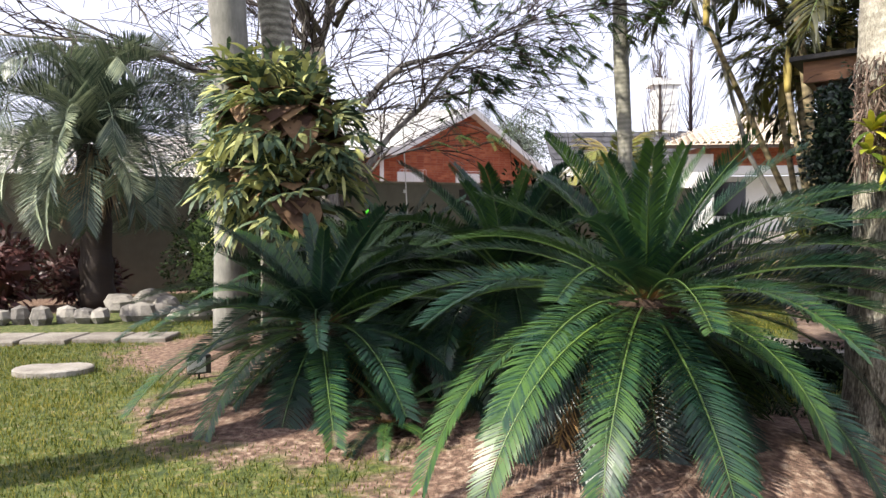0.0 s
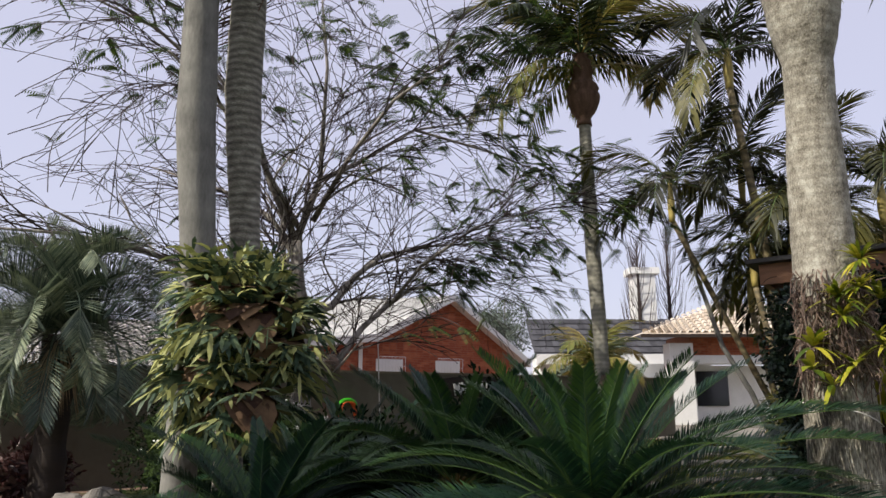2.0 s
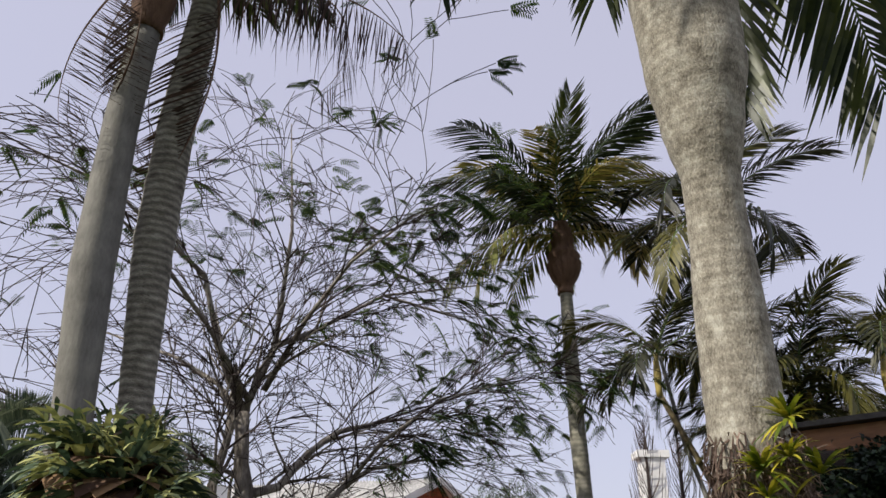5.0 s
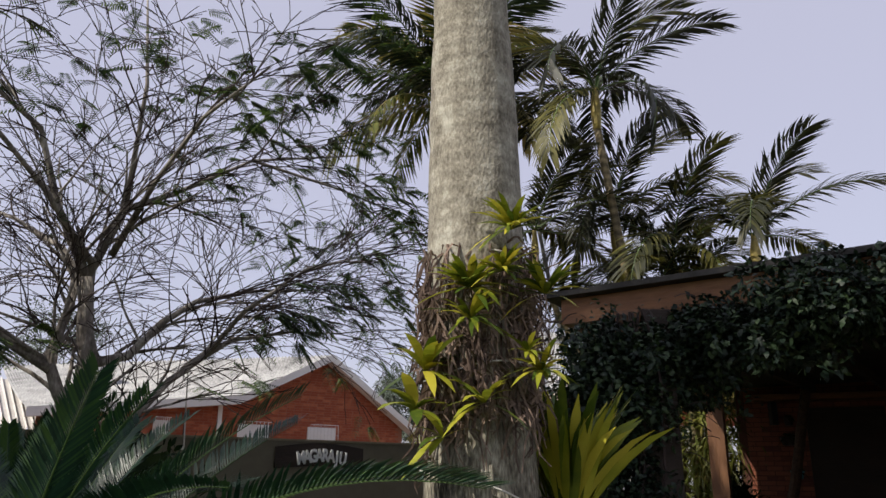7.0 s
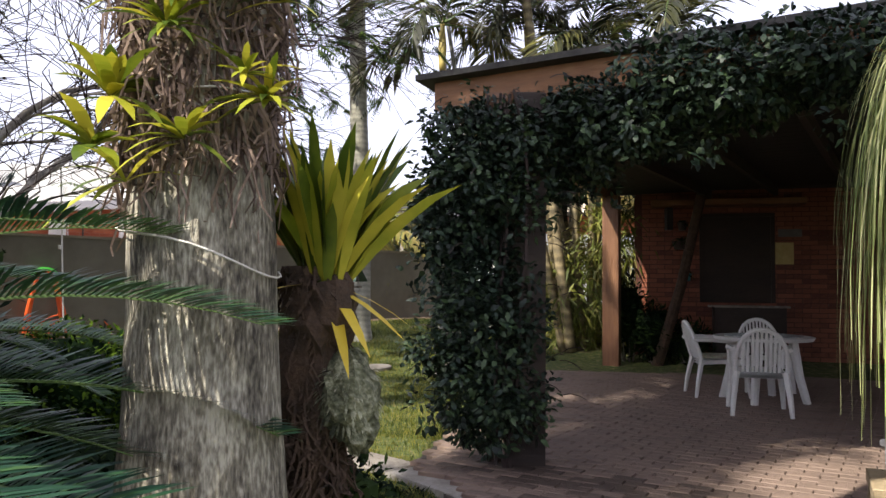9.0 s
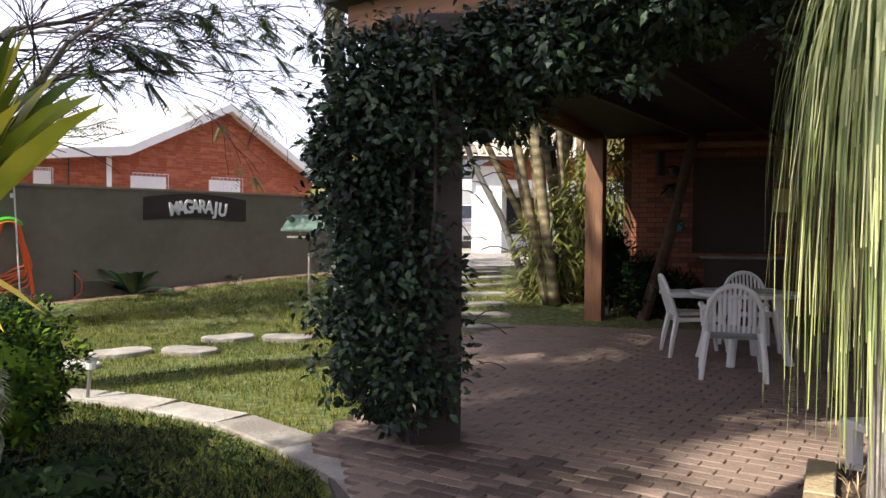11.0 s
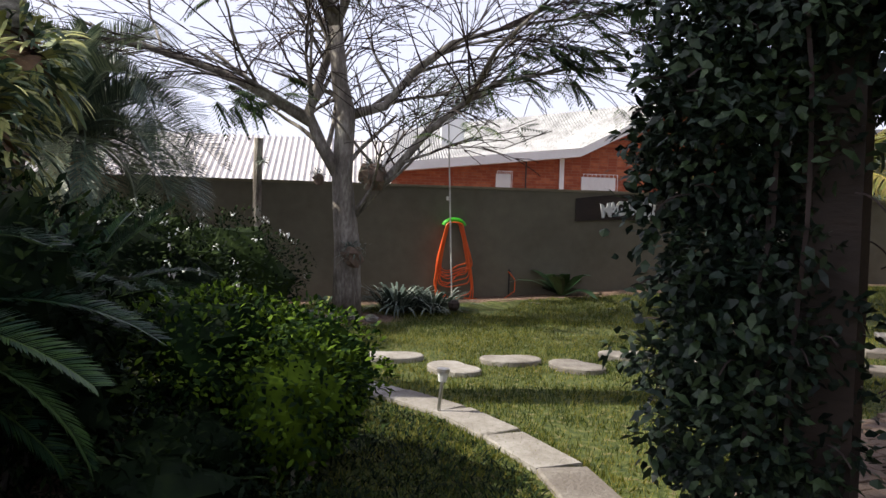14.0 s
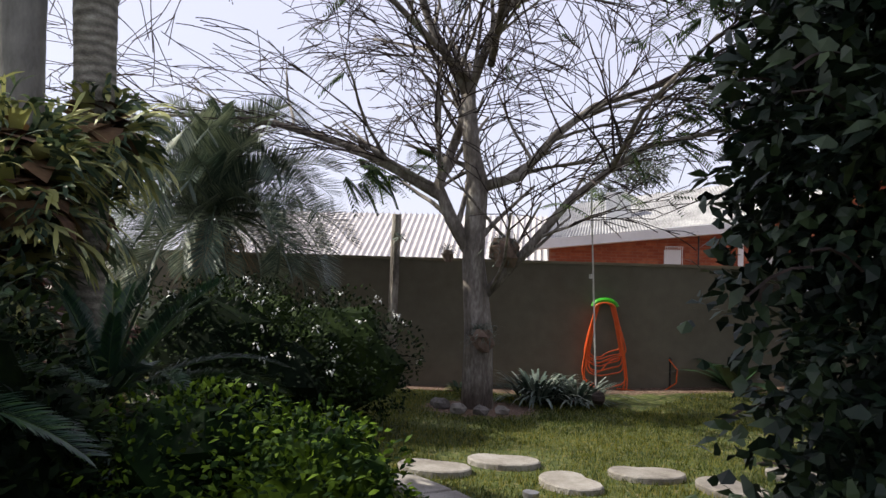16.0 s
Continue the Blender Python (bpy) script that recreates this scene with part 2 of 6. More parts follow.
    "green": material("green_plastic", [(0.03, 0.35, 0.01), (0.06, 0.50, 0.02)], 6, 0.4),
    "rope": material("pale_rope", [(0.45, 0.42, 0.36), (0.62, 0.60, 0.54)], 30, 0.9),
    "steel": material("brushed_steel", [(0.45, 0.43, 0.40), (0.60, 0.58, 0.55)], 20, 0.35, metal=0.9),
    "black": material("black_plastic", [(0.015, 0.015, 0.016), (0.03, 0.03, 0.03)], 8, 0.5),
    "clear": material("frosted_lens", [(0.55, 0.56, 0.55), (0.7, 0.7, 0.68)], 8, 0.15),
    "carpaint": material("white_car_paint", [(0.74, 0.75, 0.77)], 2, 0.2),
    "glass": material("dark_glass", [(0.02, 0.025, 0.03)], 2, 0.08),
    "yellowpaint": material("yellow_paint", [(0.65, 0.50, 0.08), (0.75, 0.60, 0.12)], 2, 0.6),
    "poster": material("aged_notice", [(0.40, 0.30, 0.10), (0.52, 0.42, 0.18)], 12, 0.8),
    "teal": material("teal_glaze", [(0.02, 0.16, 0.18), (0.04, 0.25, 0.27)], 5, 0.4),
    "canestem": material("ringed_cane", [(0.10, 0.08, 0.04), (0.24, 0.19, 0.10), (0.36, 0.29, 0.17)], 5, 0.7, 0.4, 20, wave=(2.0, 0.5, 0.5)),
    "crownshaft": material("yellow_crownshaft", [(0.32, 0.25, 0.06), (0.48, 0.38, 0.12)], 3, 0.5),
    "haze_tree": material("far_foliage", [(0.06, 0.08, 0.06), (0.14, 0.17, 0.13)], 1, 0.9, island=0.4),
    "straw": material("straw_thatch", [(0.25, 0.17, 0.09), (0.42, 0.30, 0.18)], 9, 0.95, island=0.3),
}


def ground_material():
    m = bpy.data.materials.new("lawn_and_soil")
    m.use_nodes = True
    n, l = m.node_tree.nodes, m.node_tree.links
    b = n["Principled BSDF"]
    g = n.new("ShaderNodeNewGeometry")

    def noise_of(scale, detail=5):
        t = n.new("ShaderNodeTexNoise")
        t.inputs["Scale"].default_value, t.inputs["Detail"].default_value = scale, detail
        l.new(g.outputs["Position"], t.inputs["Vector"])
        return t.outputs[0]

    def ramp(src, stops):
        r = n.new("ShaderNodeValToRGB")
        e = r.color_ramp.elements
        for i, (p, col) in enumerate(stops):
            if i < 2:
                e[i].position, e[i].color = p, (*col, 1)
            else:
                e.new(p).color = (*col, 1)
        l.new(src, r.inputs[0])
        return r.outputs[0]

    grass = ramp(noise_of(14), [(0.35, (0.03, 0.048, 0.007)), (0.55, (0.08, 0.10, 0.015)), (0.7, (0.20, 0.165, 0.08))])
    soil = ramp(noise_of(22, 8), [(0.35, (0.07, 0.04, 0.026)), (0.52, (0.165, 0.10, 0.07)), (0.68, (0.31, 0.23, 0.17))])
    bed = n.new("ShaderNodeAttribute")
    bed.attribute_name = "bed"
    mask = n.new("ShaderNodeMath")
    mask.operation = "MULTIPLY_ADD"
    l.new(noise_of(5), mask.inputs[0])
    mask.inputs[1].default_value = 1.6
    add = n.new("ShaderNodeMath")
    add.inputs[1].default_value = -1.0
    l.new(bed.outputs["Fac"], add.inputs[0])
    l.new(add.outputs[0], mask.inputs[2])
    sharp = ramp(mask.outputs[0], [(0.1, (0, 0, 0)), (0.45, (1, 1, 1))])
    mx = n.new("ShaderNodeMix")
    mx.data_type = "RGBA"
    l.new(sharp, mx.inputs[0])
    l.new(grass, mx.inputs[6])
    l.new(soil, mx.inputs[7])
    l.new(mx.outputs[2], b.inputs["Base Color"])
    b.inputs["Roughness"].default_value = 0.95
    bp = n.new("ShaderNodeBump")
    bp.inputs["Strength"].default_value, bp.inputs["Distance"].default_value = 0.8, 0.03
    l.new(noise_of(40, 6), bp.inputs["Height"])
    l.new(bp.outputs[0], b.inputs["Normal"])
    return m


# ---- mesh tools ----
class Geo:
    """Vertices, faces and their material numbers, gathered and then made into one mesh."""

    def __init__(self):
        self.v, self.f, self.m = [], [], []

    def face(self, pts, mat=0):
        k = len(self.v)
        self.v += [tuple(p) for p in pts]
        self.f.append(tuple(range(k, k + len(pts))))
        self.m.append(mat)

    def box(self, a, b, mat=0, rot=0.0, bevel=0.0):
        """A box from corner a to corner b, turned by rot about its middle; bevel cuts its upright and top edges."""
        cx, cy = (a[0] + b[0]) / 2, (a[1] + b[1]) / 2
        c, s = math.cos(rot), math.sin(rot)
        k = len(self.v)
        rings = [(a[2], 0.0), (b[2] - bevel, 0.0), (b[2], bevel)] if bevel else [(a[2], 0.0), (b[2], 0.0)]
        for z, inset in rings:
            for x, y in ((a[0] + inset, a[1] + inset), (b[0] - inset, a[1] + inset), (b[0] - inset, b[1] - inset), (a[0] + inset, b[1] - inset)):
                self.v.append((cx + (x - cx) * c - (y - cy) * s, cy + (x - cx) * s + (y - cy) * c, z))
        for r in range(len(rings) - 1):
            for i in range(4):
                j = (i + 1) % 4
                self.f.append((k + r * 4 + i, k + r * 4 + j, k + r * 4 + 4 + j, k + r * 4 + 4 + i))
                self.m.append(mat)
        t = k + (len(rings) - 1) * 4
        self.f += [(k + 3, k + 2, k + 1, k), (t, t + 1, t + 2, t + 3)]
        self.m += [mat, mat]

    def tube(self, pts, radii, sides=6, mat=0, wob=0.0, cap=True):
        pts = [Vector(p) for p in pts]
        if not hasattr(radii, "__len__"):
            radii = [radii] * len(pts)
        k, n = len(self.v), len(pts)
        ref = None
        for i, p in enumerate(pts):
            d = (pts[min(i + 1, n - 1)] - pts[max(i - 1, 0)]).normalized()
            if ref is None:
                ref = d.orthogonal().normalized()
            ref = (ref - d * ref.dot(d)).normalized()
            side = d.cross(ref)
            for j in range(sides):
                a = 2 * math.pi * j / sides
                r = radii[i] * (1 + wob * random.uniform(-1, 1))
                self.v.append(tuple(p + (ref * math.cos(a) + side * math.sin(a)) * r))
        for i in range(n - 1):
            for j in range(sides):
                q = (j + 1) % sides
                self.f.append((k + i * sides + j, k + i * sides + q, k + (i + 1) * sides + q, k + (i + 1) * sides + j))
                self.m.append(mat)
        if cap:
            self.f.append(tuple(k + j for j in reversed(range(sides))))
            self.f.append(tuple(k + (n - 1) * sides + j for j in range(sides)))
            self.m += [mat, mat]

    def leaf(self, p, d, up, length, width, mat=0, droop=0.0, parts=2, fold=0.0):
        """A pointed blade from p along d, its face towards up."""
        p, d = Vector(p), Vector(d).normalized()
        s = d.cross(Vector(up))
        s = s.normalized() if s.length > 1e-4 else d.orthogonal().normalized()
        n = s.cross(d)
        k = len(self.v)
        prof = [0.35, 1.0, 0.0] if parts == 2 else [0.3, 0.9, 1.0, 0.75, 0.0][: parts + 1][:-1] + [0.0]
        steps = len(prof) - 1
        for i, w in enumerate(prof):
            u = i / steps
            c = p + d * (length * u) - Vector((0, 0, 1)) * (droop * length * u * u)
            if i == steps:
                self.v.append(tuple(c))
            else:
                lift = n * (fold * width * w)
                self.v += [tuple(c - s * (width * w / 2) + lift), tuple(c + s * (width * w / 2) + lift)]
        for i in range(steps - 1):
            self.f.append((k + 2 * i, k + 2 * i + 1, k + 2 * i + 3, k + 2 * i + 2))
            self.m.append(mat)
        e = k + 2 * (steps - 1)
        self.f.append((e, e + 1, e + 2))
        self.m.append(mat)

    def ball(self, c, r, mat=0, n=10, rough=0.15, flat=1.0):
        k = len(self.v)
        rx, ry, rz = r if hasattr(r, "__len__") else (r, r, r * flat)
        for i in range(n // 2 + 1):
            th = math.pi * i / (n // 2)
            for j in range(n):
                ph = 2 * math.pi * j / n
                q = 1 + rough * random.uniform(-1, 1) if 0 < i < n // 2 else 1
                self.v.append((c[0] + rx * q * math.sin(th) * math.cos(ph), c[1] + ry * q * math.sin(th) * math.sin(ph), c[2] + rz * q * math.cos(th)))
        for i in range(n // 2):
            for j in range(n):
                q = (j + 1) % n
                self.f.append((k + i * n + j, k + (i + 1) * n + j, k + (i + 1) * n + q, k + i * n + q))
                self.m.append(mat)

    def mesh(self, name, mats, smooth=False):
        me = bpy.data.meshes.new(name)
        me.from_pydata(self.v, [], self.f)
        for m in mats:
            me.materials.append(M[m] if isinstance(m, str) else m)
        if len(mats) > 1:
            me.polygons.foreach_set("material_index", self.m)
        if smooth:
            me.polygons.foreach_set("use_smooth", [True] * len(me.polygons))
        me.update()
        return me

    def put(self, name, mats, parent=None, smooth=False, label="", category="", group="", kind="", at=None):
        ob = new(name, self.mesh(name, mats, smooth))
        if at:
            ob.location = at
        if parent:
            ob.parent = parent
        return tagged(ob, label, category, group, kind)


def thing(name, at, label, category, group="", rz=0.0):
    """An Empty that carries the parts of a thing."""
    ob = new(name)
    ob.location, ob.rotation_euler = at, (0, 0, rz)
    ob.empty_display_size = 0.1
    return tagged(ob, label, category, group)


def clamp01(a):
    return max(0.0, min(1.0, a))


def ease(a):
    a = clamp01(a)
    return a * a * (3 - 2 * a)


def ground_z(x, y):
    """The height of the lawn: level by the terrace, rising to the wall and the drive."""
    z = 0.5 * ease((y + 0.35 * x - 14.0) / 9) + 0.25 * ease((y - 22) / 8)
    for bx, by, r, h in ((1.3, 5.0, 1.5, 0.22), (-0.6, 6.2, 1.6, 0.14), (1.2, 7.9, 1.6, 0.2)):
        z += h * ease(1 - math.hypot(x - bx, y - by) / r)
    return z


def frond(length, pairs, leaf_len, leaf_w, arch, droop=0.1, vee=0.5, sweep=0.5, start=0.08, rib=0.012, mats=("palm_leaf", "cycad_rib"), curl=0.0, ragged=0.1, seed=0, name="frond", hang=0.0):
    """A feather leaf that starts at the origin, rises along +x and bends down by arch degrees over its length."""
    rnd = random.Random(seed)
    g = Geo()
    pts, dirs = [], []
    p, a, steps = Vector((0, 0, 0)), 0.0, 16
    side = 0.0
    for i in range(steps + 1):
        pts.append(p.copy())
        u = i / steps
        an = -radians(arch) * u ** 1.5
        side += radians(curl) / steps
        d = Vector((math.cos(an) * math.cos(side), math.cos(an) * math.sin(side), math.sin(an)))
        dirs.append(d)
        p = p + d * (length / steps)
    g.tube(pts, [rib * (1 - 0.85 * i / steps) for i in range(steps + 1)], 4, 1)
    for k in range(pairs):
        u = start + (1 - start) * (k + 0.5) / pairs
        i = min(steps - 1, int(u * steps))
        w = u * steps - i
        c = pts[i].lerp(pts[i + 1], w)
        d = dirs[i].lerp(dirs[i + 1], w).normalized()
        across = d.cross(Vector((0, 0, 1)))
        across = across.normalized() if across.length > 0.05 else Vector((0, -1, 0))
        n = across.cross(d).normalized()
        size = leaf_len * (0.45 + 0.55 * math.sin(math.pi * min(1, u * 0.85 + 0.12))) * (1.0 if u < 0.85 else 1.25 - u * 0.3)
        for s in (-1, 1):
            if rnd.random() < ragged * 0.3:
                continue
            way = across * s * math.cos(vee) + n * math.sin(vee) + d * (sweep + 0.5 * u + rnd.uniform(-ragged, ragged)) + Vector((0, 0, -hang - rnd.uniform(0, ragged)))
            g.leaf(c, way, n, size * rnd.uniform(0.9, 1.08), leaf_w, 0, droop * rnd.uniform(0.6, 1.6), 3)
    return g.mesh(name, mats)


def aim(ob, at, yaw, pitch, roll=0.0, size=1.0):
    """Lay a frond: from its base at a place, turned to yaw and raised by pitch, in degrees."""
    ob.matrix_basis = Matrix.Translation(at) @ Euler((0, 0, radians(yaw))).to_matrix().to_4x4() @ Euler((0, -radians(pitch), 0)).to_matrix().to_4x4() @ Euler((radians(roll), 0, 0)).to_matrix().to_4x4() @ Matrix.Scale(size, 4)


def crown(parent, at, meshes, count, pitch, spread=8, size=1.0, name="frond", seed=1, turn=0.0, skip=None, inner=None):
    """Fronds about a growing point; pitch goes from the first (inner) to the last (outer)."""
    rnd = random.Random(seed)
    for i in range(count):
        u = (i + 0.5) / count
        yaw = turn + i * 137.5 + rnd.uniform(-9, 9)
        if skip and skip(yaw % 360, u):
            continue
        ob = new(name, meshes[i % len(meshes)] if not callable(meshes) else meshes(u, i))
        ob.parent = parent
        aim(ob, at, yaw, pitch[0] + (pitch[1] - pitch[0]) * u + rnd.uniform(-spread, spread), rnd.uniform(-12, 12), size * rnd.uniform(0.86, 1.1) * (1 if inner is None else inner + (1 - inner) * min(1, u / 0.45)))


# ---- ground ----
def ground():
    xs = sorted({*np.round(np.arange(-9, 11.01, 0.2), 3), *np.round(np.linspace(-40, 40, 41), 3), -1500.0, -400.0, -120.0, 120.0, 400.0, 1500.0})
    ys = sorted({*np.round(np.arange(-1, 26.01, 0.2), 3), *np.round(np.linspace(-20, 60, 41), 3), -1500.0, -300.0, -60.0, 110.0, 400.0, 2500.0})
    v = [(x, y, ground_z(x, y) + 0.012 * noise.noise(Vector((x * 2, y * 2, 0)))) for y in ys for x in xs]
    w = len(xs)
    f = [(j * w + i, j * w + i + 1, (j + 1) * w + i + 1, (j + 1) * w + i) for j in range(len(ys) - 1) for i in range(w - 1)]
    me = bpy.data.meshes.new("ground")
    me.from_pydata(v, [], f)
    at = me.attributes.new("bed", "FLOAT", "POINT")
    at.data.foreach_set("value", [bedness(x, y) for x, y, z in v])
    me.materials.append(ground_material())
    me.polygons.foreach_set("use_smooth", [True] * len(me.polygons))
    return tagged(new("ground", me), "uneven lawn with worn patches and bare reddish soil beds", "ground", kind="structure")


def bedness(x, y):
    """1 on bare soil, 0 on lawn."""
    b = 0.0
    for bx, by, r in ((1.4, 4.7, 2.3), (-0.5, 6.1, 1.9), (0.9, 7.7, 1.5), (-1.6, 8.4, 2.0), (-1.7, 14.2, 1.1), (-5.5, 12.6, 1.8), (7.9, 16.3, 1.6), (2.7, 5.4, 1.0)):
        b = max(b, ease(1.5 - math.hypot(x - bx, y - by) / r * 1.5))
    wall_d = (y - 15.15) - 0.643 * (x + 4.25)
    b = max(b, 0.9 * ease((wall_d + 0.9) / 0.5))
    return min(b, 1.0)


ground()


def on_hard(x, y):
    """True on the terrace, whose edge bends away from the post."""
    a = (x - 3.88) * 0.745 - (y - 8.82) * 0.667
    b = (x - 3.88) * 0.667 + (y - 8.82) * 0.745
    return -1.75 < b < 6.95 and a > terrace_edge(b) - 0.05


def terrace_edge(b):
    """Where the terrace starts, in metres along the fascia, b metres in under the roof."""
    rows = [(-1.8, 1.65), (-0.45, 0.12), (1.0, -0.35), (3.9, -1.6), (7.0, -1.6)]
    for (b0, a0), (b1, a1) in zip(rows, rows[1:]):
        if b <= b1:
            return a0 + (a1 - a0) * max(0.0, b - b0) / (b1 - b0)
    return -1.6


# ---- garden wall ----
WALL_A, WALL_D = Vector((-4.25, 15.15, 0)), Vector((0.841, 0.541, 0))


def along(k, out=0.0, z=0.0):
    """A place on the garden wall's face: k metres along it, out metres in front."""
    return WALL_A + WALL_D * k + Vector((WALL_D.y, -WALL_D.x, 0)) * out + Vector((0, 0, z))


def slab(g, a, b, thick, z0, z1, mat=0):
    """An upright slab from a to b, thick to the far side of its face."""
    a, b = Vector(a), Vector(b)
    n = Vector((-(b - a).y, (b - a).x, 0)).normalized() * thick
    q = [a, b, b + n, a + n]
    lo, hi = [Vector((p.x, p.y, z0)) for p in q], [Vector((p.x, p.y, z1)) for p in q]
    for i in range(4):
        j = (i + 1) % 4
        g.face([lo[i], lo[j], hi[j], hi[i]], mat)
    g.face(hi, mat)
    g.face(lo[::-1], mat)


g = Geo()
slab(g, along(-16), along(13.4), 0.18, -0.2, 2.04)
g.put("wall_garden", ["wall"], label="tall olive painted garden wall", category="wall", kind="structure")
g = Geo()
slab(g, along(-16, 0.03), along(13.4, 0.03), 0.24, 2.04, 2.085)
g.put("coping", ["wallcap"], label="thin coping on the garden wall", category="trim", kind="structure")
# walls that close the plot behind the walker
g = Geo()
slab(g, (14, -7, 0), (-14, -7, 0), 0.2, -0.2, 2.0)
slab(g, (-14, -7, 0), along(-16), 0.2, -0.2, 2.04)
g.put("wall_back", ["wall"], label="plain painted boundary wall", category="wall", kind="structure")

# ---- drive ----
g = Geo()
for i in range(8):
    for j in range(10):
        x, y = 6.4 + i * 1.2, 21.6 + j * 1.2
        g.face([(a, b, ground_z(a, b) + 0.03) for a, b in ((x, y), (x + 1.19, y), (x + 1.19, y + 1.19), (x, y + 1.19))])
g.put("pavement_drive", ["concrete"], label="pale paved drive by the white house", category="pavement", kind="structure")

# ---- patio ----
FD, FN = Vector((0.745, -0.667, 0)), Vector((0.667, 0.745, 0))   # along the fascia, and in under the roof
TIP = Vector((3.88, 8.82, 0))


def roof_at(a, b, z=0.0):
    """A place under the roof: a metres along the fascia from its tip, b metres in."""
    return TIP + FD * a + FN * b + Vector((0, 0, z))


g = Geo()
q = [roof_at(0.12, -0.45), roof_at(1.65, -1.8), roof_at(9, -1.8), roof_at(9, 7), roof_at(-1.6, 6.9), roof_at(-1.6, 3.9), roof_at(-0.35, 1.0)]
g.face([p + Vector((0, 0, 0.035)) for p in q])
g.face([p + Vector((0, 0, -0.1)) for p in reversed(q)])
for i in range(len(q)):
    a, b = q[i], q[(i + 1) % len(q)]
    g.face([a + Vector((0, 0, -0.1)), b + Vector((0, 0, -0.1)), b + Vector((0, 0, 0.035)), a + Vector((0, 0, 0.035))])
patio = g.put("floor_patio", ["joint"], label="terrace bed of sandy joints under clay pavers", category="floor", kind="structure")

# ---- pergola roof ----
roofth = thing("patio_roof", (0, 0, 0), "flat timber patio roof on posts, overgrown with vine", "patio roof")
g = Geo()


def plank(g, a, b, wide, z0, z1, mat=0):
    slab(g, a, b, wide, z0, z1, mat)


plank(g, roof_at(0, 0), roof_at(9.5, 0), 0.07, 2.62, 2.83)
g.put("fascia", ["woodx"], roofth, label="varnished fascia board")
g = Geo()
plank(g, roof_at(-1.0, 7.0), roof_at(0.0, 0.07), 0.07, 2.62, 2.83)
g.put("side_fascia", ["woodx"], roofth)
g = Geo()
q = [roof_at(-0.1, -0.12), roof_at(9.6, -0.12), roof_at(9.6, 9.4), roof_at(-1.25, 7.75)]
g.face([p + Vector((0, 0, 2.88)) for p in q])
g.face([p + Vector((0, 0, 2.835)) for p in reversed(q)])
for i in range(4):
    a, b = q[i], q[(i + 1) % 4]
    g.face([a + Vector((0, 0, 2.835)), b + Vector((0, 0, 2.835)), b + Vector((0, 0, 2.88)), a + Vector((0, 0, 2.88))])
g.put("roof_sheet", ["feltroof"], roofth, label="dark weathered roof sheet")
# boards added below the sheet; their near-black colour is the roof's shade
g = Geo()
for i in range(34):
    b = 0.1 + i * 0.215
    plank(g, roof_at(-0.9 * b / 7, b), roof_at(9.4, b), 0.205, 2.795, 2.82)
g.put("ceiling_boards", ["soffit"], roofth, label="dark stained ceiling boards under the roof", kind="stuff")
# rafters take the lowered timber colour for the same shade
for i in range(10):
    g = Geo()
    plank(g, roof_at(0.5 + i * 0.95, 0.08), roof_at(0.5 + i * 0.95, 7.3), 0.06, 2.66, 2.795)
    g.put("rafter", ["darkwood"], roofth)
for nm, a, b, w, top in (("post", 0.80, -0.06, 0.25, 2.62), ("post", -0.76, 6.3, 0.24, 2.66), ("post", 6.6, 0.12, 0.25, 2.6)):
    g = Geo()
    c = roof_at(a, b)
    g.box((c.x - w / 2, c.y - w / 2, 0.0), (c.x + w / 2, c.y + w / 2, top), rot=radians(-33) if b > 1 else radians(-10), bevel=0.01)
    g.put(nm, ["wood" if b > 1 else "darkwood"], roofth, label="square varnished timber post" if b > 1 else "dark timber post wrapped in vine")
g = Geo()
c = roof_at(0.62, 0.0)
g.box((c.x - 0.09, c.y - 0.35, 2.42), (c.x + 0.09, c.y + 0.2, 2.6), rot=radians(-33))
g.put("bracket", ["wood"], roofth, label="timber bracket end under the fascia")


def brick_wall(name, p0, d, length, z0, z1, course, blen, holes, label, cap=300, mats=("brick", "mortar"), thick=0.12):
    """A wall with a mortar core and proud bricks; bricks are joined into one stuff part past the cap."""
    d = Vector(d).normalized()
    out = Vector((d.y, -d.x, 0))
    p0 = Vector(p0)
    core = Geo()
    slab(core, p0, p0 + d * length, thick, z0, z1)
    wall = core.put(name, [mats[1]], label=label, category="wall", kind="structure")
    b, made, one = Geo(), 0, {}
    rows = int((z1 - z0) / course)
    for r in range(rows):
        z = z0 + r * course
        k = -blen / 2 * (r % 2)
        while k < length:
            a, c = max(0, k), min(length, k + blen - 0.012)
            k += blen
            if c - a < 0.04 or any(h[0] < (a + c) / 2 < h[1] and h[2] < z < h[3] for h in holes):
                continue
            pr = 0.006 + random.uniform(0, 0.004)
            q = [p0 + d * a, p0 + d * c]
            lo = [Vector((q[0].x, q[0].y, z + 0.006)) + out * pr, Vector((q[1].x, q[1].y, z + 0.006)) + out * pr]
            hi = [v + Vector((0, 0, course - 0.012)) for v in lo]
            if made < cap and 0.3 < (a + c) / 2 < 4.3 and 0.8 < z < 2.6 and abs(c - a - blen + 0.012) < 1e-6:
                if "brick" not in one:
                    q_ = Geo()
                    q_.box((0, -0.008, 0), (blen - 0.012, 0.002, course - 0.012), bevel=0.002)
                    one["brick"] = q_.mesh("brick", [mats[0]])
                ob = new("brick", one["brick"])
                ob.parent = wall
                ob.matrix_basis = Matrix.Translation(p0 + d * a + Vector((0, 0, z + 0.006))) @ Matrix.Rotation(math.atan2(d.y, d.x), 4, "Z")
                made += 1
                continue
            b.face([lo[0], lo[1], hi[1], hi[0]])
            b.face([hi[0], hi[1], hi[1] - out * pr, hi[0] - out * pr])
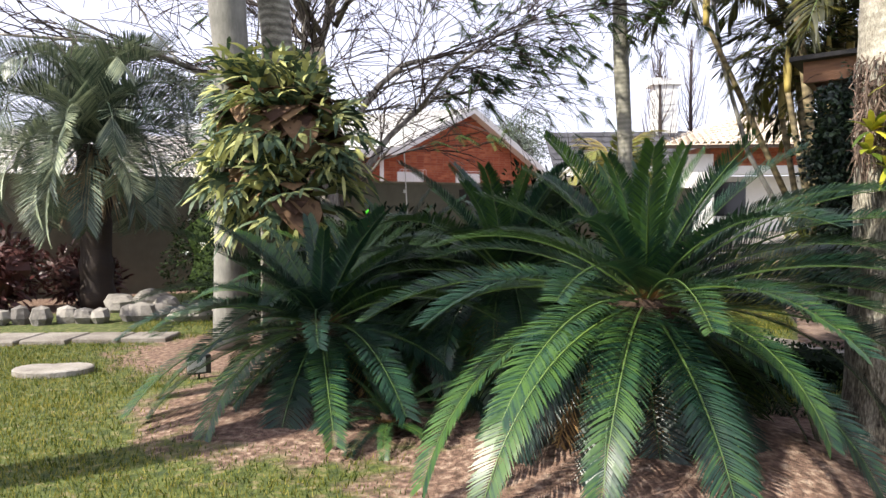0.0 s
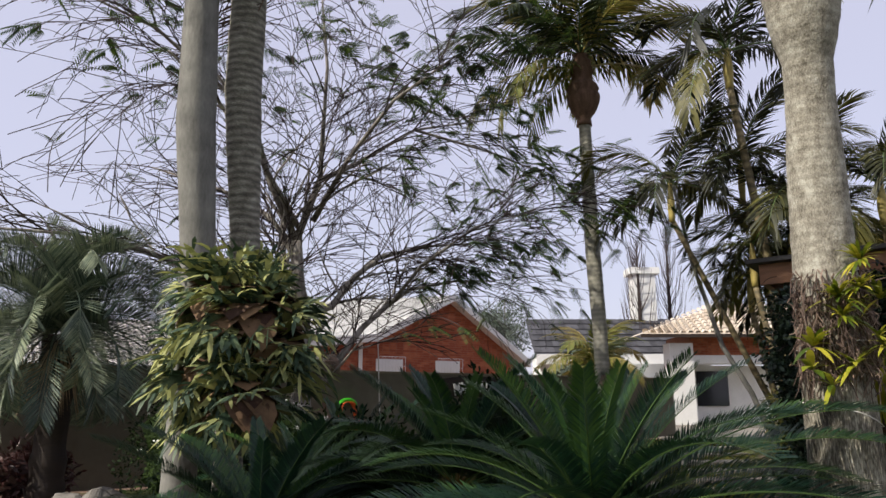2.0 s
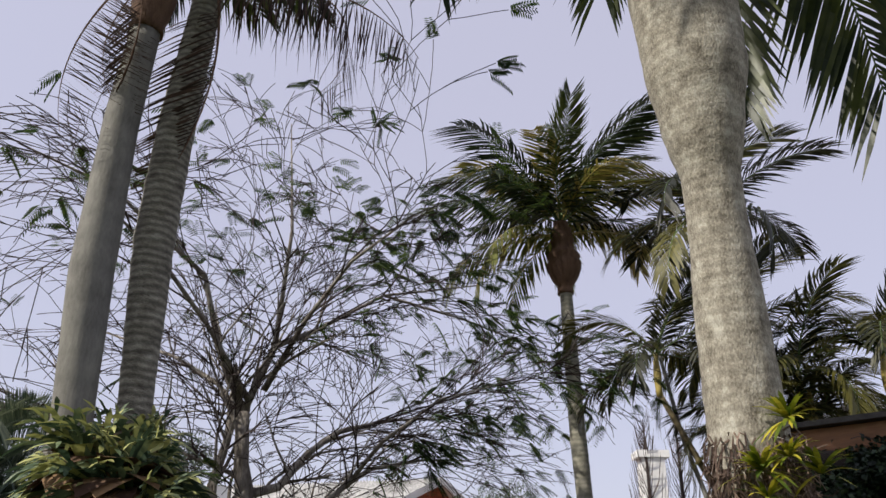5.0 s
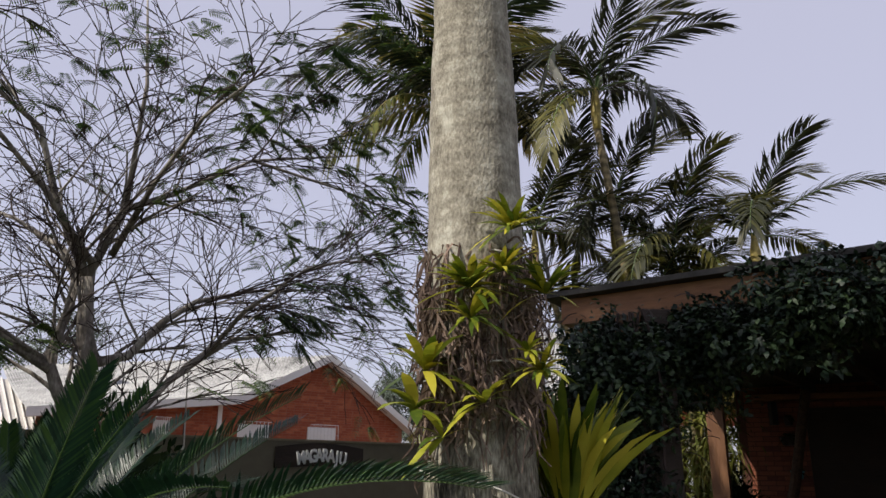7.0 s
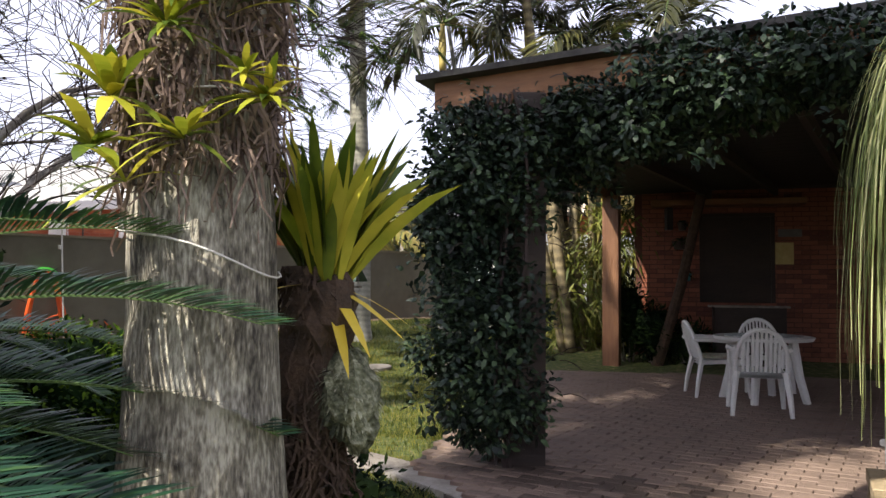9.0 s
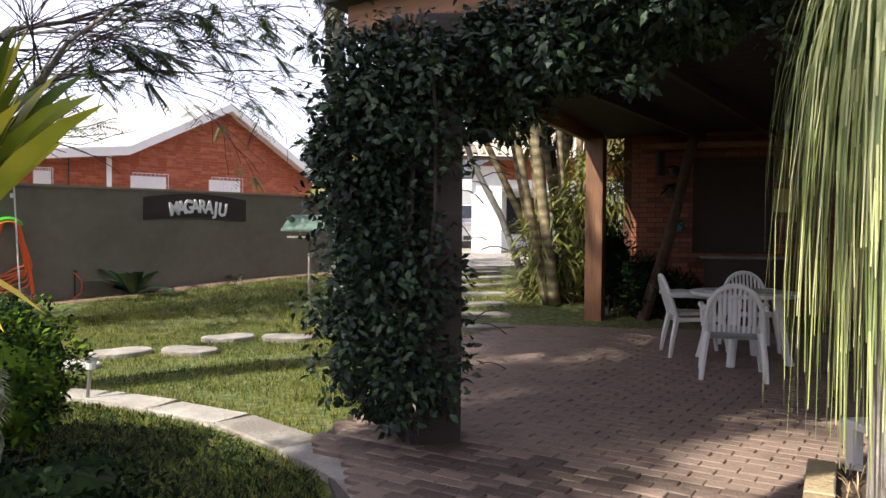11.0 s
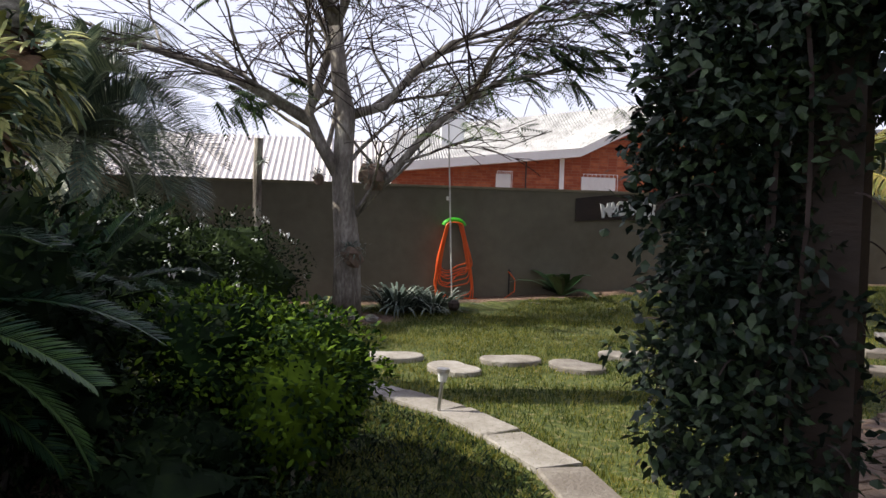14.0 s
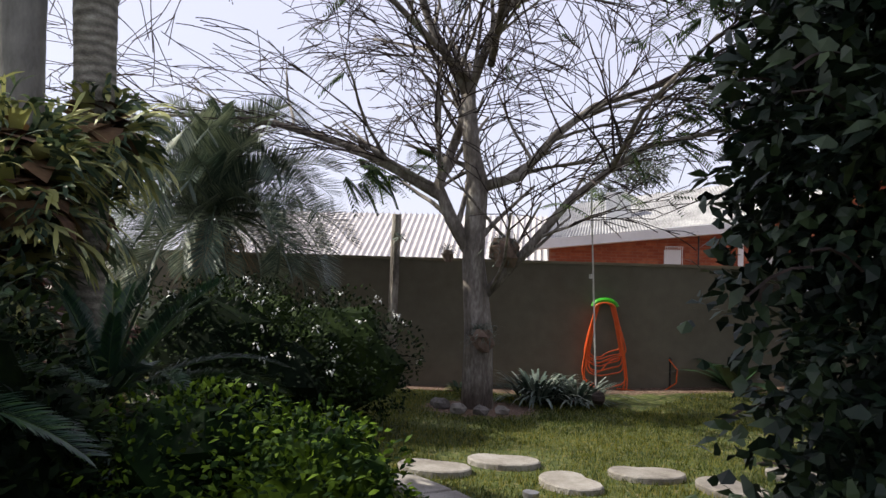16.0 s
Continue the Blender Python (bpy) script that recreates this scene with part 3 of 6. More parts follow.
            b.face([lo[1], lo[0], lo[0] - out * pr, lo[1] - out * pr])
    b.put("bricks", [mats[0]], wall, label="red clay bricks", kind="stuff")
    return wall


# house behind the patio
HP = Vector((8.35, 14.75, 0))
# both walls take the darkened colours, so the roof's shade is in them
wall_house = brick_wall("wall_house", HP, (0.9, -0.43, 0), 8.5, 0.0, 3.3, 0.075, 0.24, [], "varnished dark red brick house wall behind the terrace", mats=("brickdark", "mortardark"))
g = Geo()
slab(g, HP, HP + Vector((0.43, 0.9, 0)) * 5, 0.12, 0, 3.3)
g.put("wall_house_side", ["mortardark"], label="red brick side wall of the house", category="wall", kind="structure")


# unseen wall, added to keep sky light off the terrace
g = Geo()
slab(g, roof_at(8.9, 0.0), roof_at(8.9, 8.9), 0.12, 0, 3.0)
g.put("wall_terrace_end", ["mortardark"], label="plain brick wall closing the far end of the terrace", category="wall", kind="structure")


def on_house(k, out, z):
    return HP + Vector((0.9, -0.43, 0)) * k + Vector((-0.43, -0.9, 0)) * out + Vector((0, 0, z))


g = Geo()
slab(g, on_house(0.15, 0.45, 0), on_house(2.4, 0.45, 0), 0.44, 2.56, 2.65)
g.put("lintel_shelf", ["woodx"], label="sloping varnished board over the house opening", category="trim", kind="structure")
# no hollow is cut: a flat dark panel gives the opening its shade
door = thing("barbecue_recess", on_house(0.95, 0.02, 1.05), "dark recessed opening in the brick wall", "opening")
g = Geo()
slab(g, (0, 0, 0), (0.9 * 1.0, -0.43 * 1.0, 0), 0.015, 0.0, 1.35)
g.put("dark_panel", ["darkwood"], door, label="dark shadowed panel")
for k0, k1, z0, z1 in ((-0.06, 0.0, 0.0, 1.41), (1.0, 1.06, 0.0, 1.41), (0.0, 1.0, 1.35, 1.41)):
    g = Geo()
    out = Vector((-0.43, -0.9, 0)) * 0.03
    slab(g, Vector((0.9, -0.43, 0)) * k0 + out, Vector((0.9, -0.43, 0)) * k1 + out, 0.04, z0, z1)
    g.put("frame_board", ["darkwood"], door, label="dark timber frame board")
for nm, k, z, w, h, mt in (("notice", 2.0, 1.65, 0.28, 0.34, "poster"), ("wooden_plaque", 2.06, 2.08, 0.34, 0.12, "stone")):
    g = Geo()
    slab(g, on_house(k, 0.04, 0), on_house(k + w, 0.04, 0), 0.02, z, z + h)
    g.put(nm, [mt], label="aged yellow notice pinned to the brick wall" if nm == "notice" else "small row of pale hooks on the brick wall", category=nm.replace("_", " "))
for k, z, r in ((0.6, 2.0, 0.22), (0.66, 1.5, 0.16), (0.62, 2.3, 0.12)):
    pot = thing("hanging_pot", on_house(k, 0.25, z), "small potted plant hung on the brick wall", "plant pot", "pots on the brick wall")
    g = Geo()
    g.tube([(0, 0, -0.12), (0, 0, -0.02), (0, 0, 0.0)], [r * 0.45, r * 0.6, r * 0.65], 10)
    g.put("pot", ["teal" if r == 0.16 else "darkwood"], pot)
    g = Geo()
    for i in range(60):
        a = random.uniform(0, 6.28)
        g.leaf((0, 0, 0), (math.cos(a), math.sin(a), random.uniform(-0.1, 1.2)), (0, 0, 1), r * random.uniform(0.7, 1.4), 0.03, droop=0.5)
    g.put("leaves", ["bushdark"], pot)

# ---- neighbour's brick house beyond the wall ----
H0, HD = Vector((-1.9, 24.8, 0)), Vector((0.841, 0.541, 0))
HB = Vector((-0.541, 0.841, 0))


def h1(k, z, back=0.0):
    return H0 + HD * k + HB * back + Vector((0, 0, z))


house1 = thing("brick_house", (0, 0, 0), "red brick gabled house with a weathered fibre cement roof", "house")
g = Geo()
outline = [(-4.6, 0), (6.2, 0), (6.2, 2.95), (3.3, 4.82), (0.43, 3.42), (-4.6, 2.82)]
g.face([h1(k, z) for k, z in outline])
g.put("gable_wall", ["mortar"], house1, label="red brick gable wall")
g = Geo()
for r in range(62):
    z = 0.4 + r * 0.075
    left = -4.6 if z < 2.82 else (-4.6 + (z - 2.82) / 0.6 * 5.03 if z < 3.42 else 0.43 + (z - 3.42) / 1.4 * 2.87)
    right = 6.2 if z < 2.95 else 6.2 - (z - 2.95) / 1.87 * 2.9
    k = left + 0.05 + (0.12 if r % 2 else 0)
    while k < right - 0.3:
        w = 0.235
        if z > 1.6:
            g.face([h1(k, z, -0.012), h1(k + w, z, -0.012), h1(k + w, z + 0.062, -0.012), h1(k, z + 0.062, -0.012)])
        k += 0.25
g.put("bricks", ["brick"], house1, label="red clay bricks", kind="stuff")
# the long roof slope: ruled between the eaves line and the ridge that runs off to the side
EAVES = [(-4.9, 2.9), (0.43, 3.5), (3.3, 4.95)]
RIDGE_A = h1(3.3, 4.95)
RIDGE_B = RIDGE_A + Vector((-11.5, 4.2, 0.05))


def eave(u):
    """A place on the eaves, u from 0 at its far end to 1 at the gable's top."""
    k = -4.9 + 8.2 * u
    z = 2.9 + (k + 4.9) / 5.33 * 0.6 if k < 0.43 else 3.5 + (k - 0.43) / 2.87 * 1.45
    return h1(k, z, -0.35)


g = Geo()
for i in range(110):
    u0, u1 = i / 110, (i + 1) / 110
    um = (u0 + u1) / 2
    for sgn in range(10):
        v0, v1 = sgn / 10, (sgn + 1) / 10
        P = lambda u, v, h=0.0: eave(u).lerp(RIDGE_B.lerp(RIDGE_A, u), v) + Vector((0, 0, h - 0.12 * math.sin(math.pi * v)))
        g.face([P(u0, v0), P(um, v0, 0.05), P(um, v1, 0.05), P(u0, v1)])
        g.face([P(um, v0, 0.05), P(u1, v0), P(u1, v1), P(um, v1, 0.05)])
g.put("roof_sheet", ["fibro"], house1, label="weathered corrugated fibre cement sheets")
g = Geo()
for i in range(40):
    b0, b1 = -0.35 + i * 0.2, -0.15 + i * 0.2
    g.face([h1(3.3, 4.95, b0), h1(6.5, 2.85, b0), h1(6.5, 2.9, b0 + 0.1), h1(3.3, 5.0, b0 + 0.1)])
    g.face([h1(3.3, 5.0, b0 + 0.1), h1(6.5, 2.9, b0 + 0.1), h1(6.5, 2.85, b1), h1(3.3, 4.95, b1)])
g.put("roof_sheet", ["fibro"], house1, label="weathered corrugated fibre cement sheets")
LINE = EAVES + [(6.5, 2.85)]
for (k0, z0), (k1, z1) in zip(LINE, LINE[1:]):
    g = Geo()
    g.face([h1(k0, z0 - 0.2, -0.37), h1(k1, z1 - 0.2, -0.37), h1(k1, z1 + 0.03, -0.37), h1(k0, z0 + 0.03, -0.37)])
    g.face([h1(k0, z0 - 0.2, 0), h1(k1, z1 - 0.2, 0), h1(k1, z1 - 0.2, -0.37), h1(k0, z0 - 0.2, -0.37)])
    g.face([h1(k0, z0 + 0.03, -0.37), h1(k1, z1 + 0.03, -0.37), h1(k1, z1 + 0.03, -0.3), h1(k0, z0 + 0.03, -0.3)])
    g.put("bargeboard", ["white"], house1, label="white painted bargeboard")
g = Geo()
slab(g, h1(-0.06, 0, -0.06), h1(0.06, 0, -0.06), 0.06, 0, 3.3)
g.put("pilaster", ["white"], house1, label="white downpipe on the gable")
g = Geo()
g.tube([h1(-1.0, 0, -0.1), h1(-1.0, 3.35, -0.1)], 0.02, 6)
g.put("conduit", ["black"], house1)
for k in (0.55, 2.75, -1.8):
    w = 0.95 if k > 0 else 0.4
    win = thing("barred_window", h1(k, 0), "small white framed window with a metal cage, in the brick gable", "window", "windows of the brick house")
    win.parent = None
    g = Geo()
    o = h1(k, 0)
    slab(g, (0, 0, 0), HD * w, 0.05, 2.2, 2.78)
    for v in range(len(g.v)):
        g.v[v] = (g.v[v][0] - HB.x * 0.06, g.v[v][1] - HB.y * 0.06, g.v[v][2])
    g.put("frame", ["white"], win)
    g = Geo()
    for i in range(9):
        p = HD * (w * i / 8) - HB * 0.22
        g.tube([p + Vector((0, 0, 2.2)), p + Vector((0, 0, 2.85))], 0.008, 4)
    for z in (2.25, 2.55, 2.85):
        g.tube([-HB * 0.22 + Vector((0, 0, z)), HD * w - HB * 0.22 + Vector((0, 0, z))], 0.008, 4)
    g.put("cage", ["white"], win, label="white welded bars")

# white roofed house further along the wall
house2 = thing("long_white_house", (0, 0, 0), "long low white house with a pale ribbed roof", "house")
A2, D2, B2 = Vector((-18, 19.6, 0)), Vector((0.841, 0.541, 0)), Vector((-0.541, 0.841, 0))
g = Geo()
for i in range(76):
    a0, a1 = A2 + D2 * (i * 0.2), A2 + D2 * (i * 0.2 + 0.14)
    a2 = A2 + D2 * (i * 0.2 + 0.2)
    up = lambda p, b, z: p + B2 * b + Vector((0, 0, z))
    g.face([up(a0, 0, 2.62), up(a1, 0, 2.62), up(a1, 3.2, 4.35), up(a0, 3.2, 4.35)])
    g.face([up(a1, 0, 2.62), up(a1 * 0.5 + a2 * 0.5, 0, 2.70), up(a1 * 0.5 + a2 * 0.5, 3.2, 4.43), up(a1, 3.2, 4.35)])
    g.face([up(a1 * 0.5 + a2 * 0.5, 0, 2.70), up(a2, 0, 2.62), up(a2, 3.2, 4.35), up(a1 * 0.5 + a2 * 0.5, 3.2, 4.43)])
g.put("roof", ["metalroof"], house2, label="pale ribbed roof")
g = Geo()
slab(g, A2 + B2 * 0.2, A2 + D2 * 15.2 + B2 * 0.2, 3, 0, 2.6)
g.put("wall", ["white"], house2)
g = Geo()
slab(g, A2 - B2 * 0.05, A2 + D2 * 15.2 - B2 * 0.05, 0.05, 2.46, 2.62)
g.put("gutter", ["white"], house2)
chim = Geo()
chim.box((-6.2, 25.8, 3.0), (-5.5, 26.5, 4.6), rot=0.5)
chim.put("chimney", ["white"], house2, label="white chimney")

# small white house with a clay tile hip roof, by the drive
house3 = thing("tile_roofed_house", (0, 0, 0), "small white house with a pale clay tile roof and brick panel", "house")
g = Geo()
g.box((8.35, 26.95, 0.3), (9.15, 27.7, 3.4))
g.put("pillar", ["white"], house3, label="broad white pillar")
g = Geo()
g.box((9.2, 28.2, 0.3), (14.5, 31, 2.7))
g.box((8.9, 27.1, 2.72), (14.5, 28.0, 3.0))
g.put("wall", ["white"], house3)
g = Geo()
g.box((9.15, 27.25, 3.0), (14.5, 30, 3.75))
g.put("brick_panel", ["mortar"], house3)
g = Geo()
for r in range(9):
    k = 9.16 + (0.12 if r % 2 else 0)
    while k < 14.2:
        g.face([(k, 27.238, 3.02 + r * 0.08), (k + 0.22, 27.238, 3.02 + r * 0.08), (k + 0.22, 27.238, 3.085 + r * 0.08), (k, 27.238, 3.085 + r * 0.08)])
        k += 0.24
g.put("bricks", ["brick"], house3, kind="stuff")
g = Geo()
g.box((9.6, 28.14, 1.3), (10.7, 28.19, 2.5))
g.put("window", ["glass"], house3, label="dark window")
g = Geo()
# barrel tiles running down the front slope of the hip
for i in range(34):
    x = 7.5 + i * 0.25
    top = min(1.0, (i + 1) / 13)
    for s in range(8):
        u0, u1 = s / 8 * top, (s + 1) / 8 * top
        y0, y1 = 26.6 + u0 * 2.4, 26.6 + u1 * 2.4
        z0, z1 = 3.72 + u0 * 1.25, 3.70 + u1 * 1.25
        pr = [(-0.10, 0.0), (-0.05, 0.07), (0.05, 0.07), (0.10, 0.0)]
        for a, b in zip(pr, pr[1:]):
            g.face([(x + a[0], y0, z0 + a[1]), (x + b[0], y0, z0 + b[1]), (x + b[0] * 0.85, y1, z1 + b[1] - 0.01), (x + a[0] * 0.85, y1, z1 + a[1] - 0.01)])
g.face([(7.35, 26.55, 3.68), (16.1, 26.55, 3.68), (16.1, 29.0, 4.9), (10.6, 29.0, 4.9)])
g.face([(7.35, 26.55, 3.68), (10.6, 29.0, 4.9), (7.35, 31.5, 3.68)])
g.put("tile_roof", ["tile_pale"], house3, label="pale barrel tiles")
g = Geo()
slab(g, (7.3, 26.55, 0), (16.1, 26.55, 0), 0.05, 3.56, 3.68)
g.put("eaves_board", ["darkwood"], house3)
house4 = thing("grey_roofed_house", (0, 0, 0), "low white house with a dark grey tile roof", "house")
g = Geo()
for i in range(26):
    x = 4.6 + i * 0.28
    for s in range(6):
        u0, u1 = s / 6, (s + 1) / 6
        g.face([(x, 33.2 + u0 * 3, 3.5 + u0 * 1.75), (x + 0.26, 33.2 + u0 * 3, 3.5 + u0 * 1.75), (x + 0.26, 33.2 + u1 * 3, 3.46 + u1 * 1.75), (x, 33.2 + u1 * 3, 3.46 + u1 * 1.75)])
g.face([(4.55, 33.15, 3.42), (12.0, 33.15, 3.42), (12.0, 36.3, 5.2), (4.55, 36.3, 5.2)])
g.put("tile_roof", ["tile_grey"], house4)
g = Geo()
g.box((4.8, 33.4, 0.5), (12, 36, 3.4))
g.box((4.6, 32.9, 3.0), (12, 33.4, 3.4))
g.put("wall", ["white"], house4)
g = Geo()
g.box((5.9, 33.3, 1.6), (7.0, 33.38, 2.9))
g.put("window", ["glass"], house4)
g = Geo()
g.box((9.6, 36, 3.2), (10.6, 37, 7.6))
g.box((9.4, 35.9, 7.3), (10.8, 37.1, 7.6))
g.put("chimney_tower", ["white"], thing("water_tower", (0, 0, 0), "square white water tower", "tower"))
ytower = thing("yellow_gable", (0, 0, 0), "yellow painted upper wall behind the patio roof", "house")
g = Geo()
g.box((9.4, 17.0, 2.9), (13.5, 20, 5.0))
g.put("upper_wall", ["yellowpaint"], ytower)
g = Geo()
g.box((9.2, 16.8, 5.0), (13.8, 20.2, 5.15))
g.put("white_trim", ["white"], ytower)


# ---- car ----
def car():
    c = thing("parked_car", (9.3, 30.2, 0.72), "white sport utility car parked on the drive, seen from the front", "car", rz=radians(8))
    g = Geo()
    prof = [(0, 0.32), (-0.05, 0.55), (0, 0.85), (0.12, 0.98), (1.1, 1.1), (1.75, 1.62), (2.2, 1.68), (3.9, 1.64), (4.4, 1.0), (4.45, 0.35)]
    half = 0.9
    for s in (-1, 1):
        pts = [(s * (half - (0.14 if z > 1.3 else 0.0)), y, z) for y, z in prof]
        g.face(pts if s > 0 else pts[::-1])
    for (y0, z0), (y1, z1) in zip(prof, prof[1:]):
        w0, w1 = half - (0.14 if z0 > 1.3 else 0), half - (0.14 if z1 > 1.3 else 0)
        g.face([(-w0, y0, z0), (w0, y0, z0), (w1, y1, z1), (-w1, y1, z1)])
    g.put("body", ["carpaint"], c)
    g = Geo()
    g.face([(-0.76, 1.13, 1.135), (0.76, 1.13, 1.135), (0.68, 1.72, 1.62), (-0.68, 1.72, 1.62)])
    g.put("windscreen", ["glass"], c)
    g = Geo()
    for z in (0.62, 0.70, 0.78):
        g.box((-0.42, -0.075, z), (0.42, -0.03, z + 0.035))
    g.put("grille", ["black"], c)
    g = Geo()
    g.box((-0.8, -0.08, 0.36), (0.8, -0.03, 0.5))
    g.put("lower_grille", ["black"], c)
    for s in (-1, 1):
        g = Geo()
        g.box((s * 0.66 - 0.2, -0.07, 0.68), (s * 0.66 + 0.2, 0.05, 0.86), bevel=0.02)
        g.put("headlight", ["clear"], c)
        g = Geo()
        g.ball((s * 1.0, 1.15, 1.12), (0.1, 0.07, 0.08), n=8, rough=0)
        g.put("mirror", ["carpaint"], c)
        for y in (0.8, 3.5):
            g = Geo()
            g.tube([(s * 0.7, y, 0.33), (s * 0.92, y, 0.33)], 0.33, 18)
            g.put("wheel", ["black"], c)


car()


# ---- palm trunks ----
def trunk(parent, pts, mat, sides=18, step=0.12, name="trunk", ring=0.0):
    """A palm trunk through (x, y, z, width) stations."""
    g = Geo()
    line, rad = [], []
    for (a, b) in zip(pts, pts[1:]):
        n = max(1, int((b[2] - a[2]) / step))
        for i in range(n):
            u = i / n
            line.append(tuple(a[j] + (b[j] - a[j]) * u for j in range(3)))
            r = (a[3] + (b[3] - a[3]) * ease(u)) / 2
            rad.append(r * (1 + ring * random.uniform(-1, 1)))
    line.append(pts[-1][:3])
    rad.append(pts[-1][3] / 2)
    g.tube(line, rad, sides, wob=0.012)
    return g.put(name, [mat], parent, smooth=True)


QUEEN = [frond(2.9, 72, 0.62, 0.038, a, droop=0.85, vee=v, sweep=0.45, rib=0.022, seed=s, curl=c, ragged=0.25) for a, v, s, c in ((75, 0.3, 1, 10), (100, 0.1, 2, -14), (55, 0.5, 3, 6))]
QUEEN_DEAD = [frond(2.9, 52, 0.6, 0.025, a, droop=0.9, vee=-0.4, sweep=0.3, rib=0.02, seed=s, mats=("palm_dead", "boot"), ragged=0.4, hang=0.8) for a, s in ((60, 5), (95, 6))]
QUEEN_OLIVE = [frond(2.6, 64, 0.55, 0.042, 95, droop=0.6, vee=0.1, sweep=0.5, rib=0.02, seed=7, mats=("palm_olive", "crownshaft"), ragged=0.3)]

palm_r = thing("thick_palm", (0, 0, 0), "thick pale palm trunk hung with orchids beside the path", "palm tree")
trunk(palm_r, [(2.68, 5.1, -0.1, 0.52), (2.67, 5.1, 0.5, 0.44), (2.66, 5.09, 1.2, 0.365), (2.645, 5.08, 1.75, 0.335), (2.642, 5.08, 1.93, 0.33)], "trunk_fibre", 28, 0.08, "lower_trunk", ring=0.012)
trunk(palm_r, [(2.642, 5.08, 1.9, 0.328), (2.64, 5.07, 2.1, 0.325), (2.635, 5.05, 2.57, 0.31), (2.62, 5.0, 3.1, 0.265), (2.61, 4.97, 3.3, 0.265), (2.605, 4.96, 3.42, 0.33), (2.60, 4.95, 3.6, 0.40), (2.60, 4.93, 3.9, 0.49), (2.58, 4.92, 4.4, 0.54), (2.55, 4.9, 5.1, 0.5), (2.5, 4.85, 7.0, 0.36), (2.5, 4.8, 8.2, 0.3)], "trunk_light", 28, 0.06, "upper_trunk", ring=0.014)
crown(palm_r, (2.5, 4.8, 8.2), QUEEN, 16, (75, -35), size=1.15, seed=11)
for yaw, pitch, sz, bz in ((30, -30, 1.12, 6.9), (8, -26, 1.15, 7.1), (55, -35, 1.0, 6.9)):
    ob = new("frond", QUEEN[2])
    ob.parent = palm_r
    aim(ob, (2.55, 4.85, bz), yaw, pitch, 0, sz)

twin_a = thing("smooth_palm", (0, 0, 0), "smooth grey palm trunk rising from a staghorn fern", "palm tree", "twin palms")
trunk(twin_a, [(-1.93, 8.45, 0, 0.34), (-1.88, 8.4, 1.4, 0.32), (-1.83, 8.35, 2.8, 0.34), (-1.92, 8.3, 4.2, 0.39), (-1.93, 8.25, 5.8, 0.34), (-1.86, 8.2, 6.9, 0.30)], "trunk_grey", 18, 0.15)
trunk(twin_a, [(-1.86, 8.2, 6.9, 0.33), (-1.84, 8.2, 7.5, 0.42), (-1.84, 8.2, 8.1, 0.3)], "boot", 12, 0.1, "crown_base", 0.15)
crown(twin_a, (-1.84, 8.2, 8.0), QUEEN, 12, (82, 42), size=0.95, seed=21)
twin_b = thing("ringed_palm", (0, 0, 0), "grey ringed palm trunk rising from a staghorn fern", "palm tree", "twin palms")
trunk(twin_b, [(-1.58, 8.85, 0, 0.30), (-1.54, 8.8, 1.6, 0.28), (-1.48, 8.75, 3.0, 0.31), (-1.57, 8.7, 4.7, 0.39), (-1.54, 8.65, 6.0, 0.38), (-1.42, 8.6, 7.9, 0.32)], "trunk_ring", 18, 0.08, ring=0.03)
crown(twin_b, (-1.38, 8.6, 8.6), QUEEN, 12, (82, 42), size=0.95, seed=22)
trunk(twin_b, [(-1.38, 8.6, 7.9, 0.33), (-1.38, 8.6, 8.7, 0.34)], "boot", 12, 0.1, "crown_base", 0.15)
HANG = frond(3.4, 60, 0.5, 0.022, 150, droop=0.9, vee=-0.5, sweep=0.2, rib=0.02, seed=15, mats=("palm_dead", "boot"), ragged=0.4, hang=1.2)
HANG_DOWN = frond(2.6, 56, 0.42, 0.018, 45, droop=0.9, vee=-0.6, sweep=0.5, rib=0.018, seed=16, mats=("palm_dead", "boot"), ragged=0.5, hang=1.0)
for par, at, yaw, pitch, sz, me in ((twin_a, (-2.1, 8.05, 7.5), 200, -66, 0.8, HANG_DOWN), (twin_a, (-2.05, 8.1, 7.3), 205, -72, 0.5, QUEEN_DEAD[0]), (twin_b, (-1.38, 8.6, 8.1), -2, -6, 0.98, QUEEN_DEAD[0]),
                                    (twin_b, (-1.38, 8.55, 7.9), -6, 4, 0.85, HANG), (twin_a, (-1.9, 8.0, 7.3), 320, -70, 0.45, QUEEN_DEAD[0]), (twin_b, (-1.25, 8.45, 7.6), 330, -78, 0.85, QUEEN_DEAD[0])):
    ob = new("dry_frond", me)
    ob.parent = par
    aim(ob, at, yaw, pitch, 0, sz)

palm_c = thing("queen_palm", (0, 0, 0), "slender grey palm with a full drooping crown on the lawn", "palm tree")
trunk(palm_c, [(4.02, 17.2, 0.1, 0.38), (4.0, 17.2, 0.6, 0.32), (3.96, 17.2, 2.9, 0.31), (3.88, 17.2, 4.5, 0.33), (3.84, 17.2, 6.2, 0.30), (3.8, 17.2, 7.9, 0.26)], "trunk_far", 16, 0.12, ring=0.02)
trunk(palm_c, [(3.8, 17.2, 7.5, 0.3), (3.8, 17.2, 8.2, 0.66), (3.78, 17.2, 9.2, 0.35)], "boot", 14, 0.08, "crown_base", 0.2)
crown(palm_c, (3.78, 17.2, 9.2), [QUEEN[0], QUEEN_OLIVE[0], QUEEN[2]], 22, (85, 8), size=1.15, seed=31)
for yaw, pitch, sz in ((170, 8, 1.25), (190, -6, 1.1), (215, 5, 1.0), (350, 8, 1.0), (140, -15, 0.9)):
    ob = new("frond", QUEEN_OLIVE[0])
